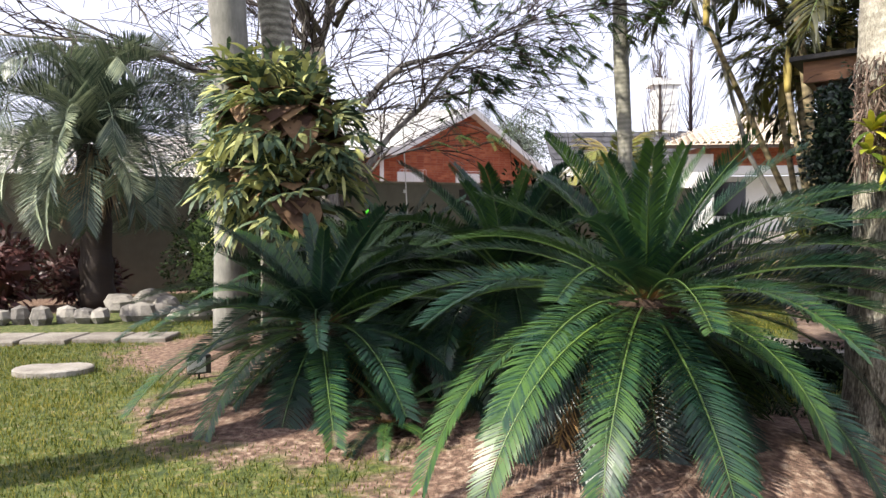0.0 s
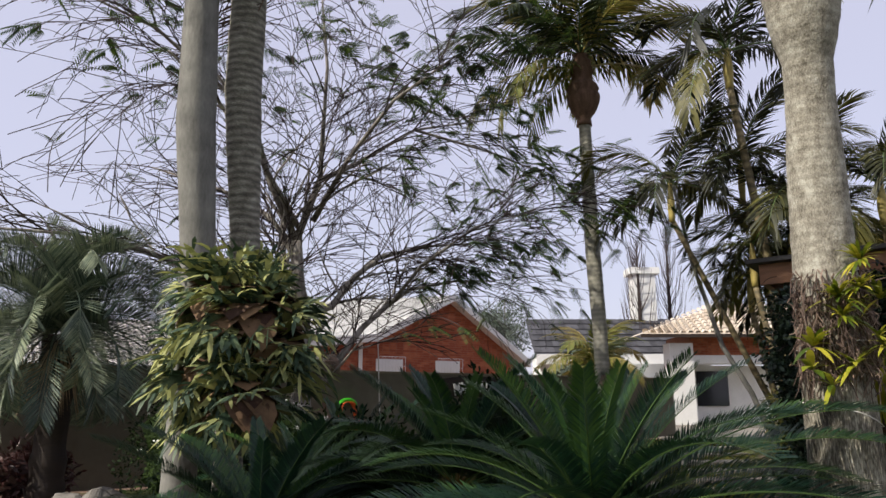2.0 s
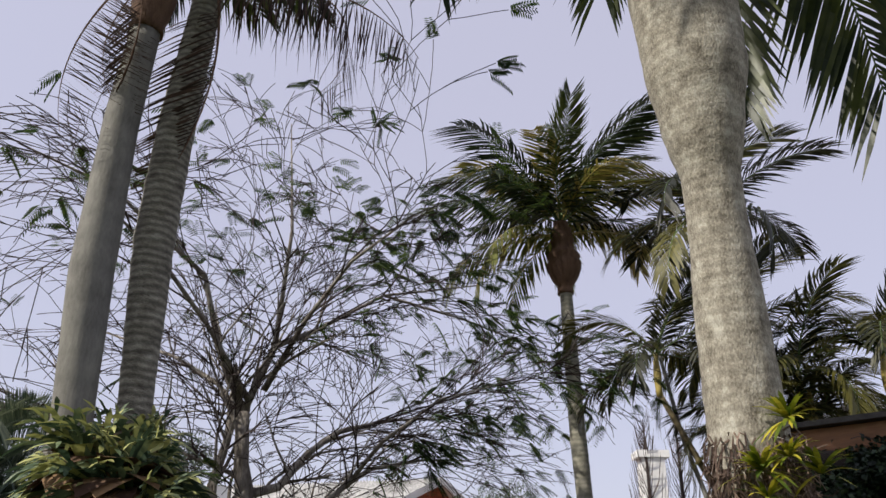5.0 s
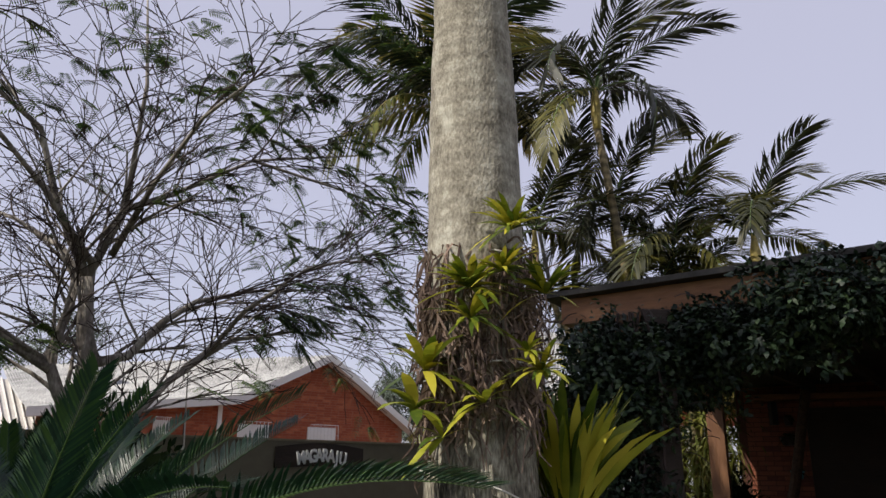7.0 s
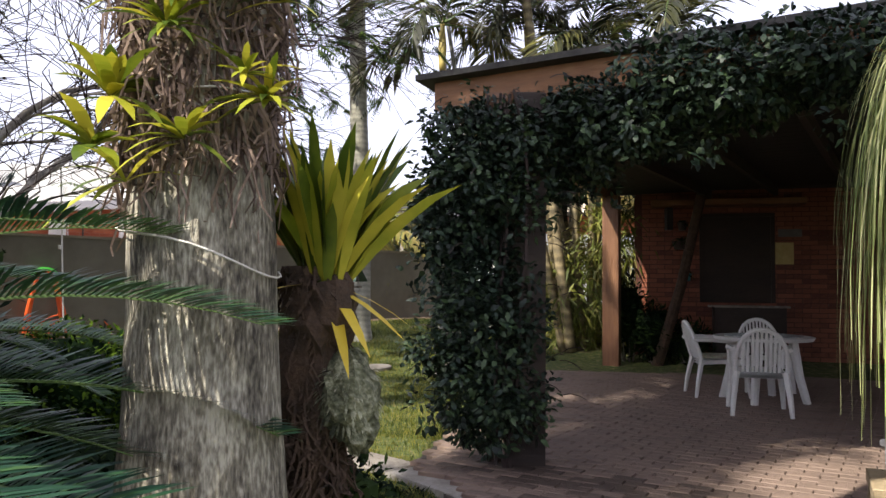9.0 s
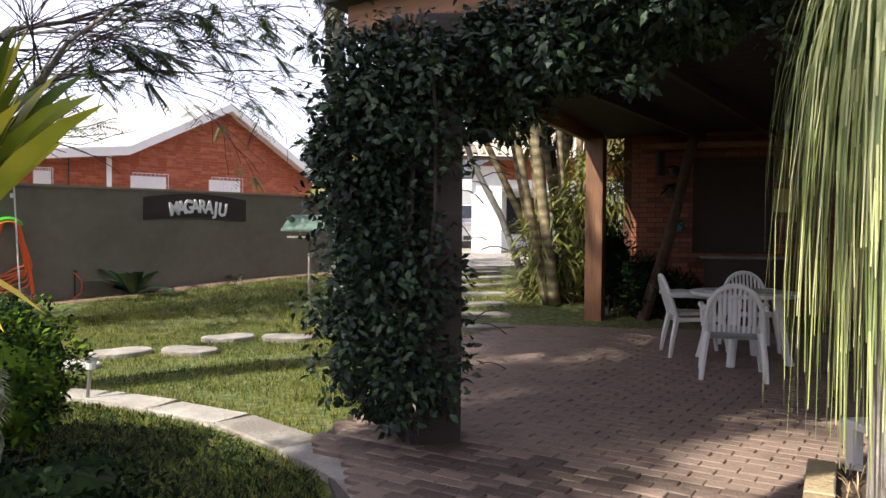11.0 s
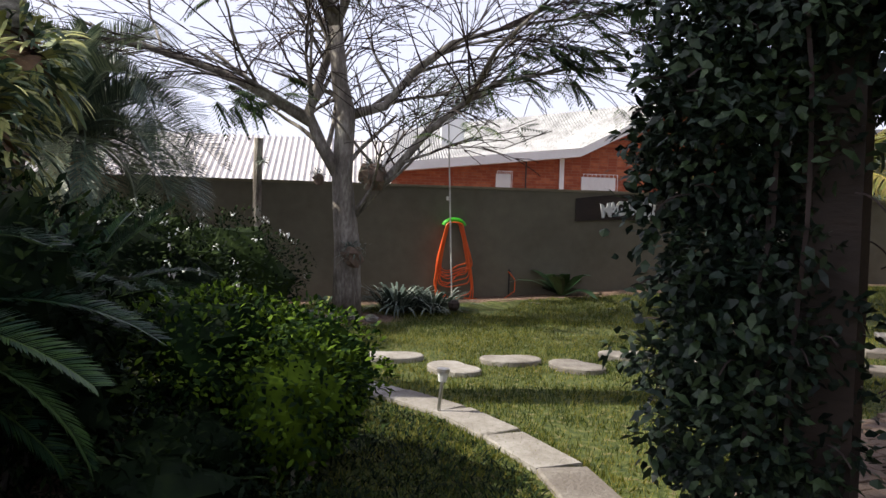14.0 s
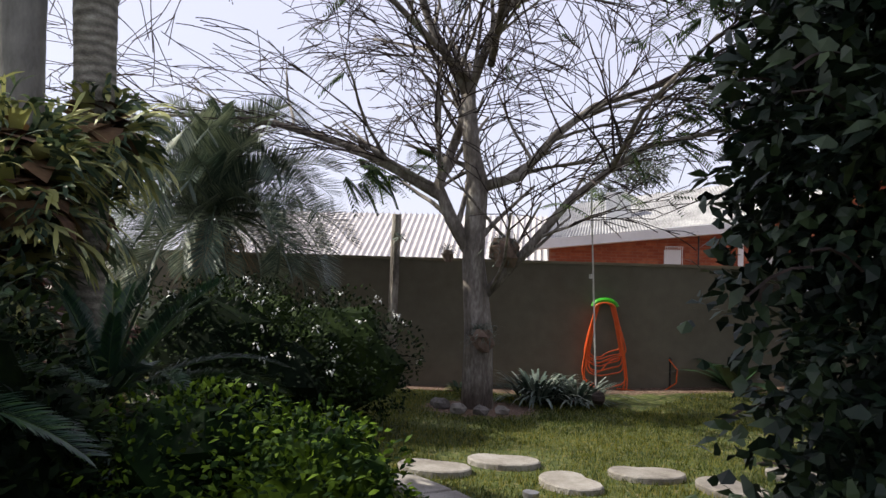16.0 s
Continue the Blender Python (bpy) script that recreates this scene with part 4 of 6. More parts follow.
    ob.parent = palm_c
    aim(ob, (3.78, 17.2, 8.9), yaw, pitch, 0, sz)

# slim cluster palms behind the patio roof
ARECA = [frond(1.9, 58, 0.5, 0.03, a, droop=0.6, vee=0.6, sweep=0.5, rib=0.016, mats=("areca", "cycad_rib"), seed=s, curl=c, ragged=0.15) for a, s, c in ((85, 41, 8), (110, 42, -10), (60, 43, 4))]


def slim_palm(base, top, width, size, count, seed, label, pitch=(70, -10), mat="canestem", group="slim palms"):
    p = thing("slim_palm", (0, 0, 0), label, "palm tree", group)
    bx, by, bz = base
    tx, ty, tz = top
    pts = [(bx + (tx - bx) * u, by + (ty - by) * u, bz + (tz - bz) * u, width * (1.15 - 0.3 * u)) for u in (0, 0.33, 0.66, 1)]
    trunk(p, pts, mat, 10, 0.2)
    trunk(p, [(tx, ty, tz - 0.05, width * 0.95), (tx, ty, tz + 0.35, width * 1.25), (tx, ty, tz + 0.8, width * 0.6)], "crownshaft", 10, 0.1, "crownshaft")
    crown(p, (tx, ty, tz + 0.75), ARECA, count, pitch, size=size, seed=seed)
    return p


slim_palm((7.3, 15.2, 0.2), (6.24, 15, 7.5), 0.16, 1.3, 13, 51, "tall slim palm with a yellow crownshaft and broad arching leaves", (80, -25))
slim_palm((9.4, 15.2, 0), (8.98, 15, 4.75), 0.16, 1.25, 9, 52, "slim palm with spreading feather leaves behind the roof", (85, 15))
slim_palm((7.8, 16.6, 0.2), (5.2, 15.8, 5.0), 0.12, 1.15, 10, 53, "leaning slim palm in a dark clump", (70, -10))
slim_palm((7.6, 16.2, 0.2), (7.7, 15.6, 4.6), 0.14, 1.2, 11, 54, "slim palm in a dark clump behind the roof", (75, -10))
slim_palm((8.2, 16.6, 0.2), (6.9, 16.4, 5.6), 0.12, 1.2, 10, 55, "slim palm in a dark clump behind the roof", (75, -15))
slim_palm((8.6, 16.2, 0.2), (8.3, 16.4, 3.9), 0.12, 1.0, 9, 56, "short slim palm in a dark clump behind the roof", (70, -10))
for i, (x, y, tx, ty, tz) in enumerate(((7.2, 15.3, 6.5, 15.2, 3.6), (7.3, 15.6, 6.9, 15.7, 4.0), (7.6, 15.4, 7.3, 15.3, 3.8), (7.75, 15.5, 7.75, 15.4, 4.2), (7.35, 16.1, 6.7, 15.9, 3.2), (7.5, 15.9, 7.1, 15.6, 3.0), (7.8, 16.0, 7.3, 16.2, 3.4), (8.0, 15.8, 7.9, 15.5, 2.9), (7.7, 16.4, 7.9, 16.8, 3.1), (8.1, 16.3, 8.4, 16.1, 3.0))):
    slim_palm((x, y, 0.15), (tx, ty, tz), 0.12, 0.8, 7, 60 + i, "leaning ringed cane of the palm clump by the terrace", (65, -20), group="canes of the palm clump")
cane = thing("leaning_palm", (0, 0, 0), "thin grey palm stem leaning over the lawn", "palm tree")
trunk(cane, [(7.1, 16, 0.3, 0.12), (6.6, 16, 1.6, 0.11), (6.1, 16, 2.5, 0.1), (5.6, 16, 4.2, 0.08), (5.3, 16, 6.0, 0.07)], "trunk_grey", 8, 0.3)


def leaf_cloud(g, centre, radii, count, length, width, seed, droop=0.3, shell=0.55, mat=0, boxy=False, tip=None):
    rnd = random.Random(seed)
    for _ in range(count):
        while True:
            p = Vector((rnd.uniform(-1, 1), rnd.uniform(-1, 1), rnd.uniform(-1, 1)))
            r = p.length if not boxy else max(abs(p.x), abs(p.y), abs(p.z))
            if shell < r <= 1:
                break
        lump = 1 + 0.28 * noise.noise(Vector((p.x * 2.2 + seed, p.y * 2.2, p.z * 2.2)))
        c = Vector((centre[0] + p.x * radii[0] * lump, centre[1] + p.y * radii[1] * lump, centre[2] + p.z * radii[2] * lump))
        d = (p * 0.8 + Vector((rnd.uniform(-1, 1), rnd.uniform(-1, 1), rnd.uniform(-0.7, 0.9)))).normalized()
        up = (p + Vector((rnd.uniform(-0.6, 0.6), rnd.uniform(-0.6, 0.6), 0.8))).normalized()
        g.leaf(c, d, up, length * rnd.uniform(0.6, 1.25), width * rnd.uniform(0.7, 1.2), mat if not tip or rnd.random() > tip[1] else tip[0], droop, 2, 0.15)


g = Geo()
leaf_cloud(g, (7.9, 15.9, 0.5), (1.1, 0.7, 0.5), 1800, 0.35, 0.03, 71, 0.4)
leaf_cloud(g, (7.7, 15.6, 1.3), (0.9, 0.5, 0.8), 1300, 0.4, 0.035, 72, 0.6)
leaf_cloud(g, (8.15, 15.3, 2.1), (0.7, 0.5, 0.8), 1100, 0.4, 0.035, 73, 0.6)
g.put("low_palm_leaves", ["palm_olive"], label="low arching leaves at the foot of the palm clump", category="plant", kind="stuff")


# ---- cycads ----
CY = {}
for key, arch_, vee_ in (("up", 25, 0.75), ("mid", 55, 0.55), ("low", 70, 0.35), ("drop", 60, 0.2)):
    CY[key] = [frond(1.35, 104, 0.17, 0.0088, arch_ + 8 * s, droop=0.12 + 0.1 * s, vee=vee_, sweep=0.35, start=0.13, rib=0.008, mats=("cycad", "cycad_rib"), seed=80 + s, curl=6 - 6 * s, ragged=0.06) for s in range(2)]
CY["dry"] = [frond(1.2, 60, 0.15, 0.009, 80, droop=0.4, vee=0.1, sweep=0.3, mats=("cycad_dry", "cycad_dry"), seed=99, ragged=0.4)]


def cycad(at, height, size, count, seed, label, pitch=(74, -50)):
    z = ground_z(at[0], at[1])
    c = thing("cycad", (at[0], at[1], z - 0.03), label, "cycad", "cycads")
    g = Geo()
    n = int(height / 0.045) + 1
    for r in range(n):
        rr = (0.17 - 0.03 * r / n) * size
        for j in range(11):
            a = 2 * math.pi * (j + 0.5 * (r % 2)) / 11
            p = Vector((math.cos(a) * rr, math.sin(a) * rr, r * 0.045))
            g.leaf(p, (math.cos(a), math.sin(a), 0.7), (0, 0, 1), 0.07, 0.07, 0)
    g.tube([(0, 0, -0.05), (0, 0, height), (0, 0, height + 0.05)], [0.17 * size, 0.15 * size, 0.06], 12)
    g.put("trunk", ["cycad_trunk"], c)

    def pick(u, i):
        k = "up" if u < 0.22 else "mid" if u < 0.55 else "low" if u < 0.8 else "drop"
        return CY[k][i % 2]

    crown(c, (0, 0, height), pick, count, pitch, 6, size, seed=seed, inner=0.62)
    rnd = random.Random(seed)
    for i in range(3):
        ob = new("dry_frond", CY["dry"][0])
        ob.parent = c
        aim(ob, (0, 0, height - 0.05), rnd.uniform(190, 350), -30 + rnd.uniform(-15, 5), 0, size * 0.9)
    g = Geo()
    for i in range(260):
        a, b = rnd.uniform(0, 6.28), rnd.uniform(0.1, 1.3)
        g.leaf((math.cos(a) * 0.05, math.sin(a) * 0.05, height), (math.cos(a), math.sin(a), b), (0, 0, 1), 0.14 * size, 0.006)
    g.put("core", ["cycad_dry"], c, label="brown fibrous core")
    return c


big = cycad((1.3, 4.95), 0.62, 1.12, 80, 1, "large green cycad with arching feather fronds on bare soil")
for yaw, pitch, sz in ((-12, 34, 1.22), (-18, 14, 1.3), (-4, 24, 1.2), (-28, 42, 1.15), (-24, 2, 1.25), (-8, 44, 1.1), (-34, 22, 1.2)):
    ob = new("frond", CY["mid"][0])
    ob.parent = big
    aim(ob, (0, 0, 0.62), yaw, pitch, 5, sz)
cycad((-0.62, 6.15), 0.42, 1.12, 70, 2, "green cycad with arching feather fronds and a brown core", (62, -48))
cycad((-0.08, 5.25), 0.10, 0.36, 22, 3, "small young cycad between the larger ones", (70, -10))
cycad((0.66, 6.5), 0.85, 1.12, 74, 4, "tall dark cycad behind the larger ones")
cycad((-0.3, 8.4), 0.7, 1.05, 44, 5, "dark cycad near the twin palms")
cycad((-0.5, 7.2), 0.6, 0.9, 46, 7, "dark cycad behind the paler one by the twin palms")

# ---- blue palm by the wall ----
butia = thing("blue_palm", (0, 0, 0), "blue-green feather palm with stiff recurved leaves by the wall", "palm tree")
BUT = [frond(1.95, 92, 0.5, 0.0125, a + 25, droop=0.05, vee=0.75, sweep=0.55, rib=0.02, mats=("butia", "butia"), seed=s, curl=5, ragged=0.1) for a, s in ((75, 91), (105, 92), (55, 93))]
trunk(butia, [(-5.0, 12.2, 0, 0.5), (-5.0, 12.2, 1.4, 0.46), (-5.0, 12.2, 2.4, 0.5)], "darkwood", 14, 0.12, ring=0.12)
crown(butia, (-5.0, 12.2, 2.5), BUT, 84, (86, -22), 7, 1.05, seed=94)
g = Geo()
for i in range(160):
    a = random.uniform(0, 6.28)
    g.leaf((-5.0, 12.2, 2.35), (math.cos(a), math.sin(a), random.uniform(-1.2, 0.2)), (0, 0, 1), random.uniform(0.5, 0.9), 0.02, 0, 0.8, 3)
g.put("dry_skirt", ["straw"], butia, label="dry brown leaf skirt")


# ---- staghorn ferns round the twin palms ----
def staghorn(at, seed, size, label):
    s = thing("staghorn_fern", at, label, "fern", "staghorn ferns")
    rnd = random.Random(seed)
    g = Geo()
    for i in range(34):
        a, b = rnd.uniform(0, 6.28), rnd.uniform(-0.7, 1.3)
        g.leaf((0, 0, 0), (math.cos(a), math.sin(a), b), (math.cos(a), math.sin(a), 2), rnd.uniform(0.35, 0.52) * size, 0.36 * size, 0, 0.2, 4, 0.3)
    g.put("shield_fronds", ["staghorn_dry"], s, label="dry brown papery shield fronds")
    g = Geo()
    for i in range(40):
        a, b = rnd.uniform(0, 6.28), rnd.uniform(-1.1, 1.5)
        d = Vector((math.cos(a), math.sin(a), b)).normalized()
        L = rnd.uniform(0.34, 0.6) * size
        base = d * 0.2 * size
        up = Vector((0, 0, 1)) if abs(d.z) < 0.9 else Vector((1, 0, 0))
        up = (up + Vector((rnd.uniform(-0.8, 0.8), rnd.uniform(-0.8, 0.8), 0))).normalized()
        side = d.cross(up).normalized()
        w = rnd.uniform(0.09, 0.15) * size
        mid = base + d * L * 0.5
        k0 = len(g.v)
        g.v += [tuple(base - side * w * 0.25), tuple(base + side * w * 0.25), tuple(mid + side * w * 0.75), tuple(mid - side * w * 0.75)]
        g.f.append((k0, k0 + 1, k0 + 2, k0 + 3))
        g.m.append(0)
        for k in (-0.9, -0.3, 0.3, 0.9):
            dd = (d + side * k * 0.75 + Vector((0, 0, rnd.uniform(-0.45, 0.1)))).normalized()
            st = mid + side * k * w * 0.55 - d * 0.02
            l2 = L * rnd.uniform(0.3, 0.6)
            g.leaf(st, dd, up, l2, w * 0.48, 0, 0.2, 3, 0.1)
            for m_ in (-1, 1):
                g.leaf(st + dd * l2 * 0.45, (dd + side * m_ * 0.7 + Vector((0, 0, -0.2))).normalized(), up, l2 * 0.9, w * 0.3, 0, 0.3, 3, 0.1)
    g.put("antler_fronds", ["staghorn"], s, label="forked green antler fronds")
    return s


for i, (x, y, z, sz) in enumerate(((-1.55, 8.2, 2.35, 1.0), (-1.2, 8.0, 2.2, 1.05), (-1.02, 8.1, 1.95, 0.95), (-1.55, 8.0, 1.7, 0.92), (-1.22, 7.9, 1.45, 0.95), (-1.5, 8.8, 2.6, 0.9), (-1.7, 8.7, 2.0, 0.85))):
    staghorn((x, y, z), 100 + i, sz, "green and brown staghorn fern clump tied to the twin palms")

# ---- bare feathery tree ----
tree = thing("bare_tree", (0, 0, 0), "spreading almost bare tree with thin arching branches and feathery leaf tips", "tree")
limbs, twigs, tips = Geo(), Geo(), []


def grow(p, d, length, radius, depth, rnd, bend):
    pts, rad = [p.copy()], [radius]
    steps = 5 if depth < 4 else 4
    for i in range(steps):
        d = (d + Vector((rnd.uniform(-0.16, 0.16), rnd.uniform(-0.16, 0.16), rnd.uniform(-0.1, 0.12) + bend))).normalized()
        p = p + d * (length / steps)
        pts.append(p.copy())
        rad.append(max(0.0068, radius * (1 - 0.55 * (i + 1) / steps)))
    (limbs if radius > 0.022 else twigs).tube(pts, rad, 6 if radius > 0.03 else 4 if radius > 0.01 else 3, cap=False)
    if depth >= 5:
        tips.append((p, d))
        return
    n = 3 if depth < 4 else 2
    for i in range(n):
        k = rnd.randint(2, steps)
        a = pts[k]
        out = Vector((rnd.uniform(-1, 1), rnd.uniform(-1, 1), rnd.uniform(-0.3, 0.5)))
        dd = (d * 0.9 + out * 0.75).normalized()
        grow(a, dd, length * rnd.uniform(0.6, 0.86), max(0.0075, rad[k] * rnd.uniform(0.5, 0.75)), depth + 1, rnd, bend - 0.015)


rnd = random.Random(7)
MAIN = [
    ([(-1.75, 14.2, -0.1), (-1.77, 14.2, 1.0), (-1.86, 14.15, 2.0), (-1.82, 14.15, 3.0), (-1.9, 14.1, 3.4), (-1.96, 14.05, 4.2)], (0.24, 0.2, 0.17, 0.15, 0.13, 0.11)),
    ([(-1.86, 14.15, 2.0), (-2.1, 13.95, 2.5), (-2.25, 13.83, 2.95), (-2.2, 14.2, 3.8), (-2.3, 14.5, 4.8)], (0.13, 0.12, 0.10, 0.08, 0.05)),
    ([(-2.2, 13.88, 2.8), (-2.71, 13.48, 3.15), (-3.23, 13.09, 3.46), (-4.07, 12.46, 3.75), (-4.9, 11.84, 3.85), (-5.8, 11.2, 3.8)], (0.10, 0.085, 0.07, 0.05, 0.035, 0.02)),
    ([(-1.80, 14.18, 2.94), (-1.37, 14.49, 3.11), (-1.0, 14.77, 3.68), (-0.59, 15.07, 4.09), (0.2, 15.66, 4.43), (1.2, 16.2, 4.6)], (0.10, 0.085, 0.07, 0.055, 0.035, 0.02)),
    ([(-1.72, 14.25, 1.5), (-1.35, 14.5, 2.0), (-0.85, 14.88, 2.77), (-0.41, 15.2, 3.22), (-0.03, 15.49, 3.55), (0.85, 16.15, 3.82), (1.68, 16.77, 3.92)], (0.085, 0.08, 0.07, 0.06, 0.05, 0.03, 0.018)),
    ([(-1.96, 14.05, 4.2), (-1.62, 14.29, 5.37), (-1.02, 14.75, 5.83), (0.05, 15.55, 6.8), (1.94, 16.97, 7.6)], (0.09, 0.075, 0.055, 0.035, 0.018)),
    ([(-1.62, 14.29, 5.37), (-1.55, 14.35, 7.58), (-1.75, 14.2, 9.8)], (0.06, 0.04, 0.012)),
    ([(-1.96, 14.05, 4.2), (-2.4, 13.7, 5.2), (-2.71, 13.48, 6.32), (-4.06, 12.47, 7.41), (-5.2, 11.6, 7.7)], (0.085, 0.07, 0.055, 0.035, 0.018)),
    ([(-1.9, 14.1, 4.0), (-2.6, 14.6, 4.8), (-3.6, 15.0, 5.4), (-5.0, 15.2, 5.9)], (0.07, 0.055, 0.04, 0.02)),
    ([(-1.7, 14.2, 4.6), (-1.0, 13.6, 5.6), (-0.2, 12.8, 6.3), (0.8, 12.0, 6.7)], (0.07, 0.05, 0.035, 0.02)),
    ([(-1.9, 14.0, 4.4), (-2.3, 12.9, 5.2), (-2.8, 11.8, 5.9), (-3.2, 10.8, 6.2)], (0.07, 0.05, 0.035, 0.02)),
    ([(0.05, 15.55, 6.8), (1.6, 16.6, 6.7), (3.2, 17.6, 6.4)], (0.04, 0.03, 0.015)),
    ([(-0.4, 15.2, 3.2), (0.2, 14.9, 3.9), (1.2, 14.7, 4.6), (2.3, 14.7, 4.9)], (0.05, 0.04, 0.025, 0.012)),
]
for pts, rad in MAIN:
    limbs.tube(pts, [q_ * (0.92 if rad[0] > 0.2 else 0.78) for q_ in rad], 9, wob=0.06)
    for i in range(2 if rad[0] > 0.2 else 1, len(pts)):
        if rad[0] > 0.2 and i < 4:
            continue
        for k in range(3):
            a = Vector(pts[i - 1]).lerp(Vector(pts[i]), rnd.random())
            d = (Vector(pts[i]) - Vector(pts[i - 1])).normalized()
            out = (Vector((a.x + 1.8, a.y - 14.2, 0)) * 0.25 + Vector((rnd.uniform(-1, 1), rnd.uniform(-1, 1), rnd.uniform(-0.1, 0.9)))).normalized()
            grow(a, (d * 0.6 + out * 0.8).normalized(), rnd.uniform(1.0, 1.8), rad[i] * 0.27 + 0.009, 2, rnd, -0.035)
limbs.put("limb", ["bark"], tree, smooth=True, label="pale grey trunk and limbs")
twigs.put("twig", ["twig"], tree, label="thin bare twigs", kind="stuff")
g = Geo()
rnd = random.Random(8)
for p, d in tips:
    heavy = clamp01((p.x + 1.0) / 3.5) * 0.55 + 0.05 + (0.3 if p.z > 6.0 else 0)
    if rnd.random() > heavy * 0.42:
        continue
    for k in range(rnd.randint(2, 4)):
        dd = (d + Vector((rnd.uniform(-0.8, 0.8), rnd.uniform(-0.8, 0.8), rnd.uniform(-0.5, 0.2)))).normalized()
        L = rnd.uniform(0.28, 0.5)
        side = dd.cross(Vector((0, 0, 1))).normalized()
        for i in range(9):
            u = (i + 1) / 10
            c = p + dd * L * u - Vector((0, 0, 0.25 * L * u * u))
            for s in (-1, 1):
                g.leaf(c, side * s + dd * 0.5 + Vector((0, 0, -0.2)), (0, 0, 1), 0.13 * (1.1 - u * 0.5), 0.026, 0, 0.2)
for n_, (x0, x1, y0, y1, z0, z1) in ((42, (1.4, 3.9, 16.4, 18.3, 4.6, 7.2)), (34, (-0.6, 1.8, 15.2, 16.8, 7.6, 9.0)), (16, (0.2, 1.6, 15.6, 16.4, 3.6, 4.3)), (12, (-3.4, -2.2, 12.8, 13.6, 2.9, 3.4)), (12, (-5.6, -2.5, 11.0, 13.6, 7.0, 8.2))):
    for _ in range(n_):
        p = Vector((rnd.uniform(x0, x1), rnd.uniform(y0, y1), rnd.uniform(z0, z1)))
        d = Vector((rnd.uniform(-0.3, 1), rnd.uniform(-0.5, 0.6), rnd.uniform(-0.3, 0.1))).normalized()
        twig_to = p - d * rnd.uniform(0.5, 1.0) + Vector((0, 0, rnd.uniform(-0.2, 0.15)))
        g.tube([twig_to, p], 0.005, 3, 1, cap=False)
        for k in range(5):
            dd = (d + Vector((rnd.uniform(-0.7, 0.7), rnd.uniform(-0.7, 0.7), rnd.uniform(-0.5, 0.1)))).normalized()
            L = rnd.uniform(0.3, 0.55)
            side = dd.cross(Vector((0, 0, 1))).normalized()
            for i in range(10):
                u = (i + 1) / 11
                c = p + dd * L * u - Vector((0, 0, 0.3 * L * u * u))
                for s_ in (-1, 1):
                    g.leaf(c, side * s_ + dd * 0.5 + Vector((0, 0, -0.25)), (0, 0, 1), 0.13 * (1.1 - u * 0.5), 0.028, 0, 0.2)
g.put("feathery_leaves", ["feather", "twig"], tree, label="sparse feathery green leaves", kind="stuff")
# rope with a hanging ball, and plants on the tree
g = Geo()
g.tube([(-0.60, 15.05, 3.0), (-0.58, 15.07, 2.4), (-0.5, 15.12, 0.32)], 0.012, 5)
g.tube([(-0.58, 15.07, 1.82), (-0.58, 15.07, 1.76)], 0.03, 6)
swing = thing("rope", (0, 0, 0), "pale rope hanging from the tree with a small knot and weight", "rope")
g.put("cord", ["rope"], swing)
g = Geo()
g.ball((-0.45, 15.1, 0.2), 0.09, n=10, rough=0.1)
g.put("weight", ["darkwood"], swing)
for x, y, z, s_ in ((3.97, 17.0, 1.95, 0.26), (-1.35, 14.15, 2.15, 0.38), (-2.1, 13.9, 2.1, 0.16), (-1.55, 14.0, 1.0, 0.3)):
    ep = thing("tree_fern_basket", (x, y, z), "wiry air plant clump fixed to a trunk", "air plant", "air plants on the tree")
    g = Geo()
    for i in range(int(260 * s_ / 0.3)):
        a = random.uniform(0, 6.28)
        g.leaf((random.uniform(-0.4, 0.4) * s_, random.uniform(-0.4, 0.4) * s_, random.uniform(-0.4, 0.3) * s_), (math.cos(a), math.sin(a), random.uniform(-0.3, 1.3)), (0, 0, 1), s_ * random.uniform(0.4, 0.9), 0.012, 0, 0.4, 2)
    g.put("leaves", ["agave"], ep)
    g = Geo()
    g.ball((0, 0, -0.1), s_ * 0.5, n=10, rough=0.3)
    g.put("root_mass", ["root"], ep)

stub = thing("cut_trunk", (0, 0, 0), "cut grey trunk post with an air plant above the wall", "tree trunk")
sp = along(1.55, 0.35)
g = Geo()
sx, sy = -2.69 - 1.56, 13.49 + 1.66
g.tube([(sx, sy, 0.0), (sx, sy, 2.0), (sx + 0.01, sy, 2.78)], [0.09, 0.08, 0.075], 10, wob=0.05)
g.put("stem", ["bark"], stub)
g = Geo()
for i in range(40):
    a = random.uniform(0, 6.28)
    g.leaf((sx + 0.15, sy - 0.05, 2.4), (math.cos(a), math.sin(a), random.uniform(-0.3, 1)), (0, 0, 1), 0.22, 0.02, 0, 0.3, 2)
g.put("air_plant", ["agave"], stub)


# ---- vine on the near post and under the fascia ----
def vine():
    v = thing("vine", (0, 0, 0), "dense glossy dark green vine covering the terrace post and beam", "climbing plant")
    g = Geo()
    c = roof_at(0.80, -0.06)
    rnd = random.Random(5)
    g2 = Geo()
    for z, rx, n in ((0.55, 0.40, 1500), (0.95, 0.46, 1700), (1.4, 0.44, 1700), (1.8, 0.47, 1900), (2.2, 0.49, 2200)):
        ox, oy = rnd.uniform(-0.05, 0.05) - 0.34, rnd.uniform(-0.05, 0.05)
        leaf_cloud(g, (c.x + ox, c.y + oy, z), (rx * 0.80, rx * 0.70, 0.38), int(n * 1.9), 0.056, 0.032, int(z * 10), 0.15, 0.45)
    for a, n in ((0.9, 2400), (1.5, 2600), (2.2, 2600), (3.0, 2400), (3.9, 2200), (4.8, 2000), (5.7, 1800)):
        p = roof_at(a, 0.15 if a < 2 else 0.0)
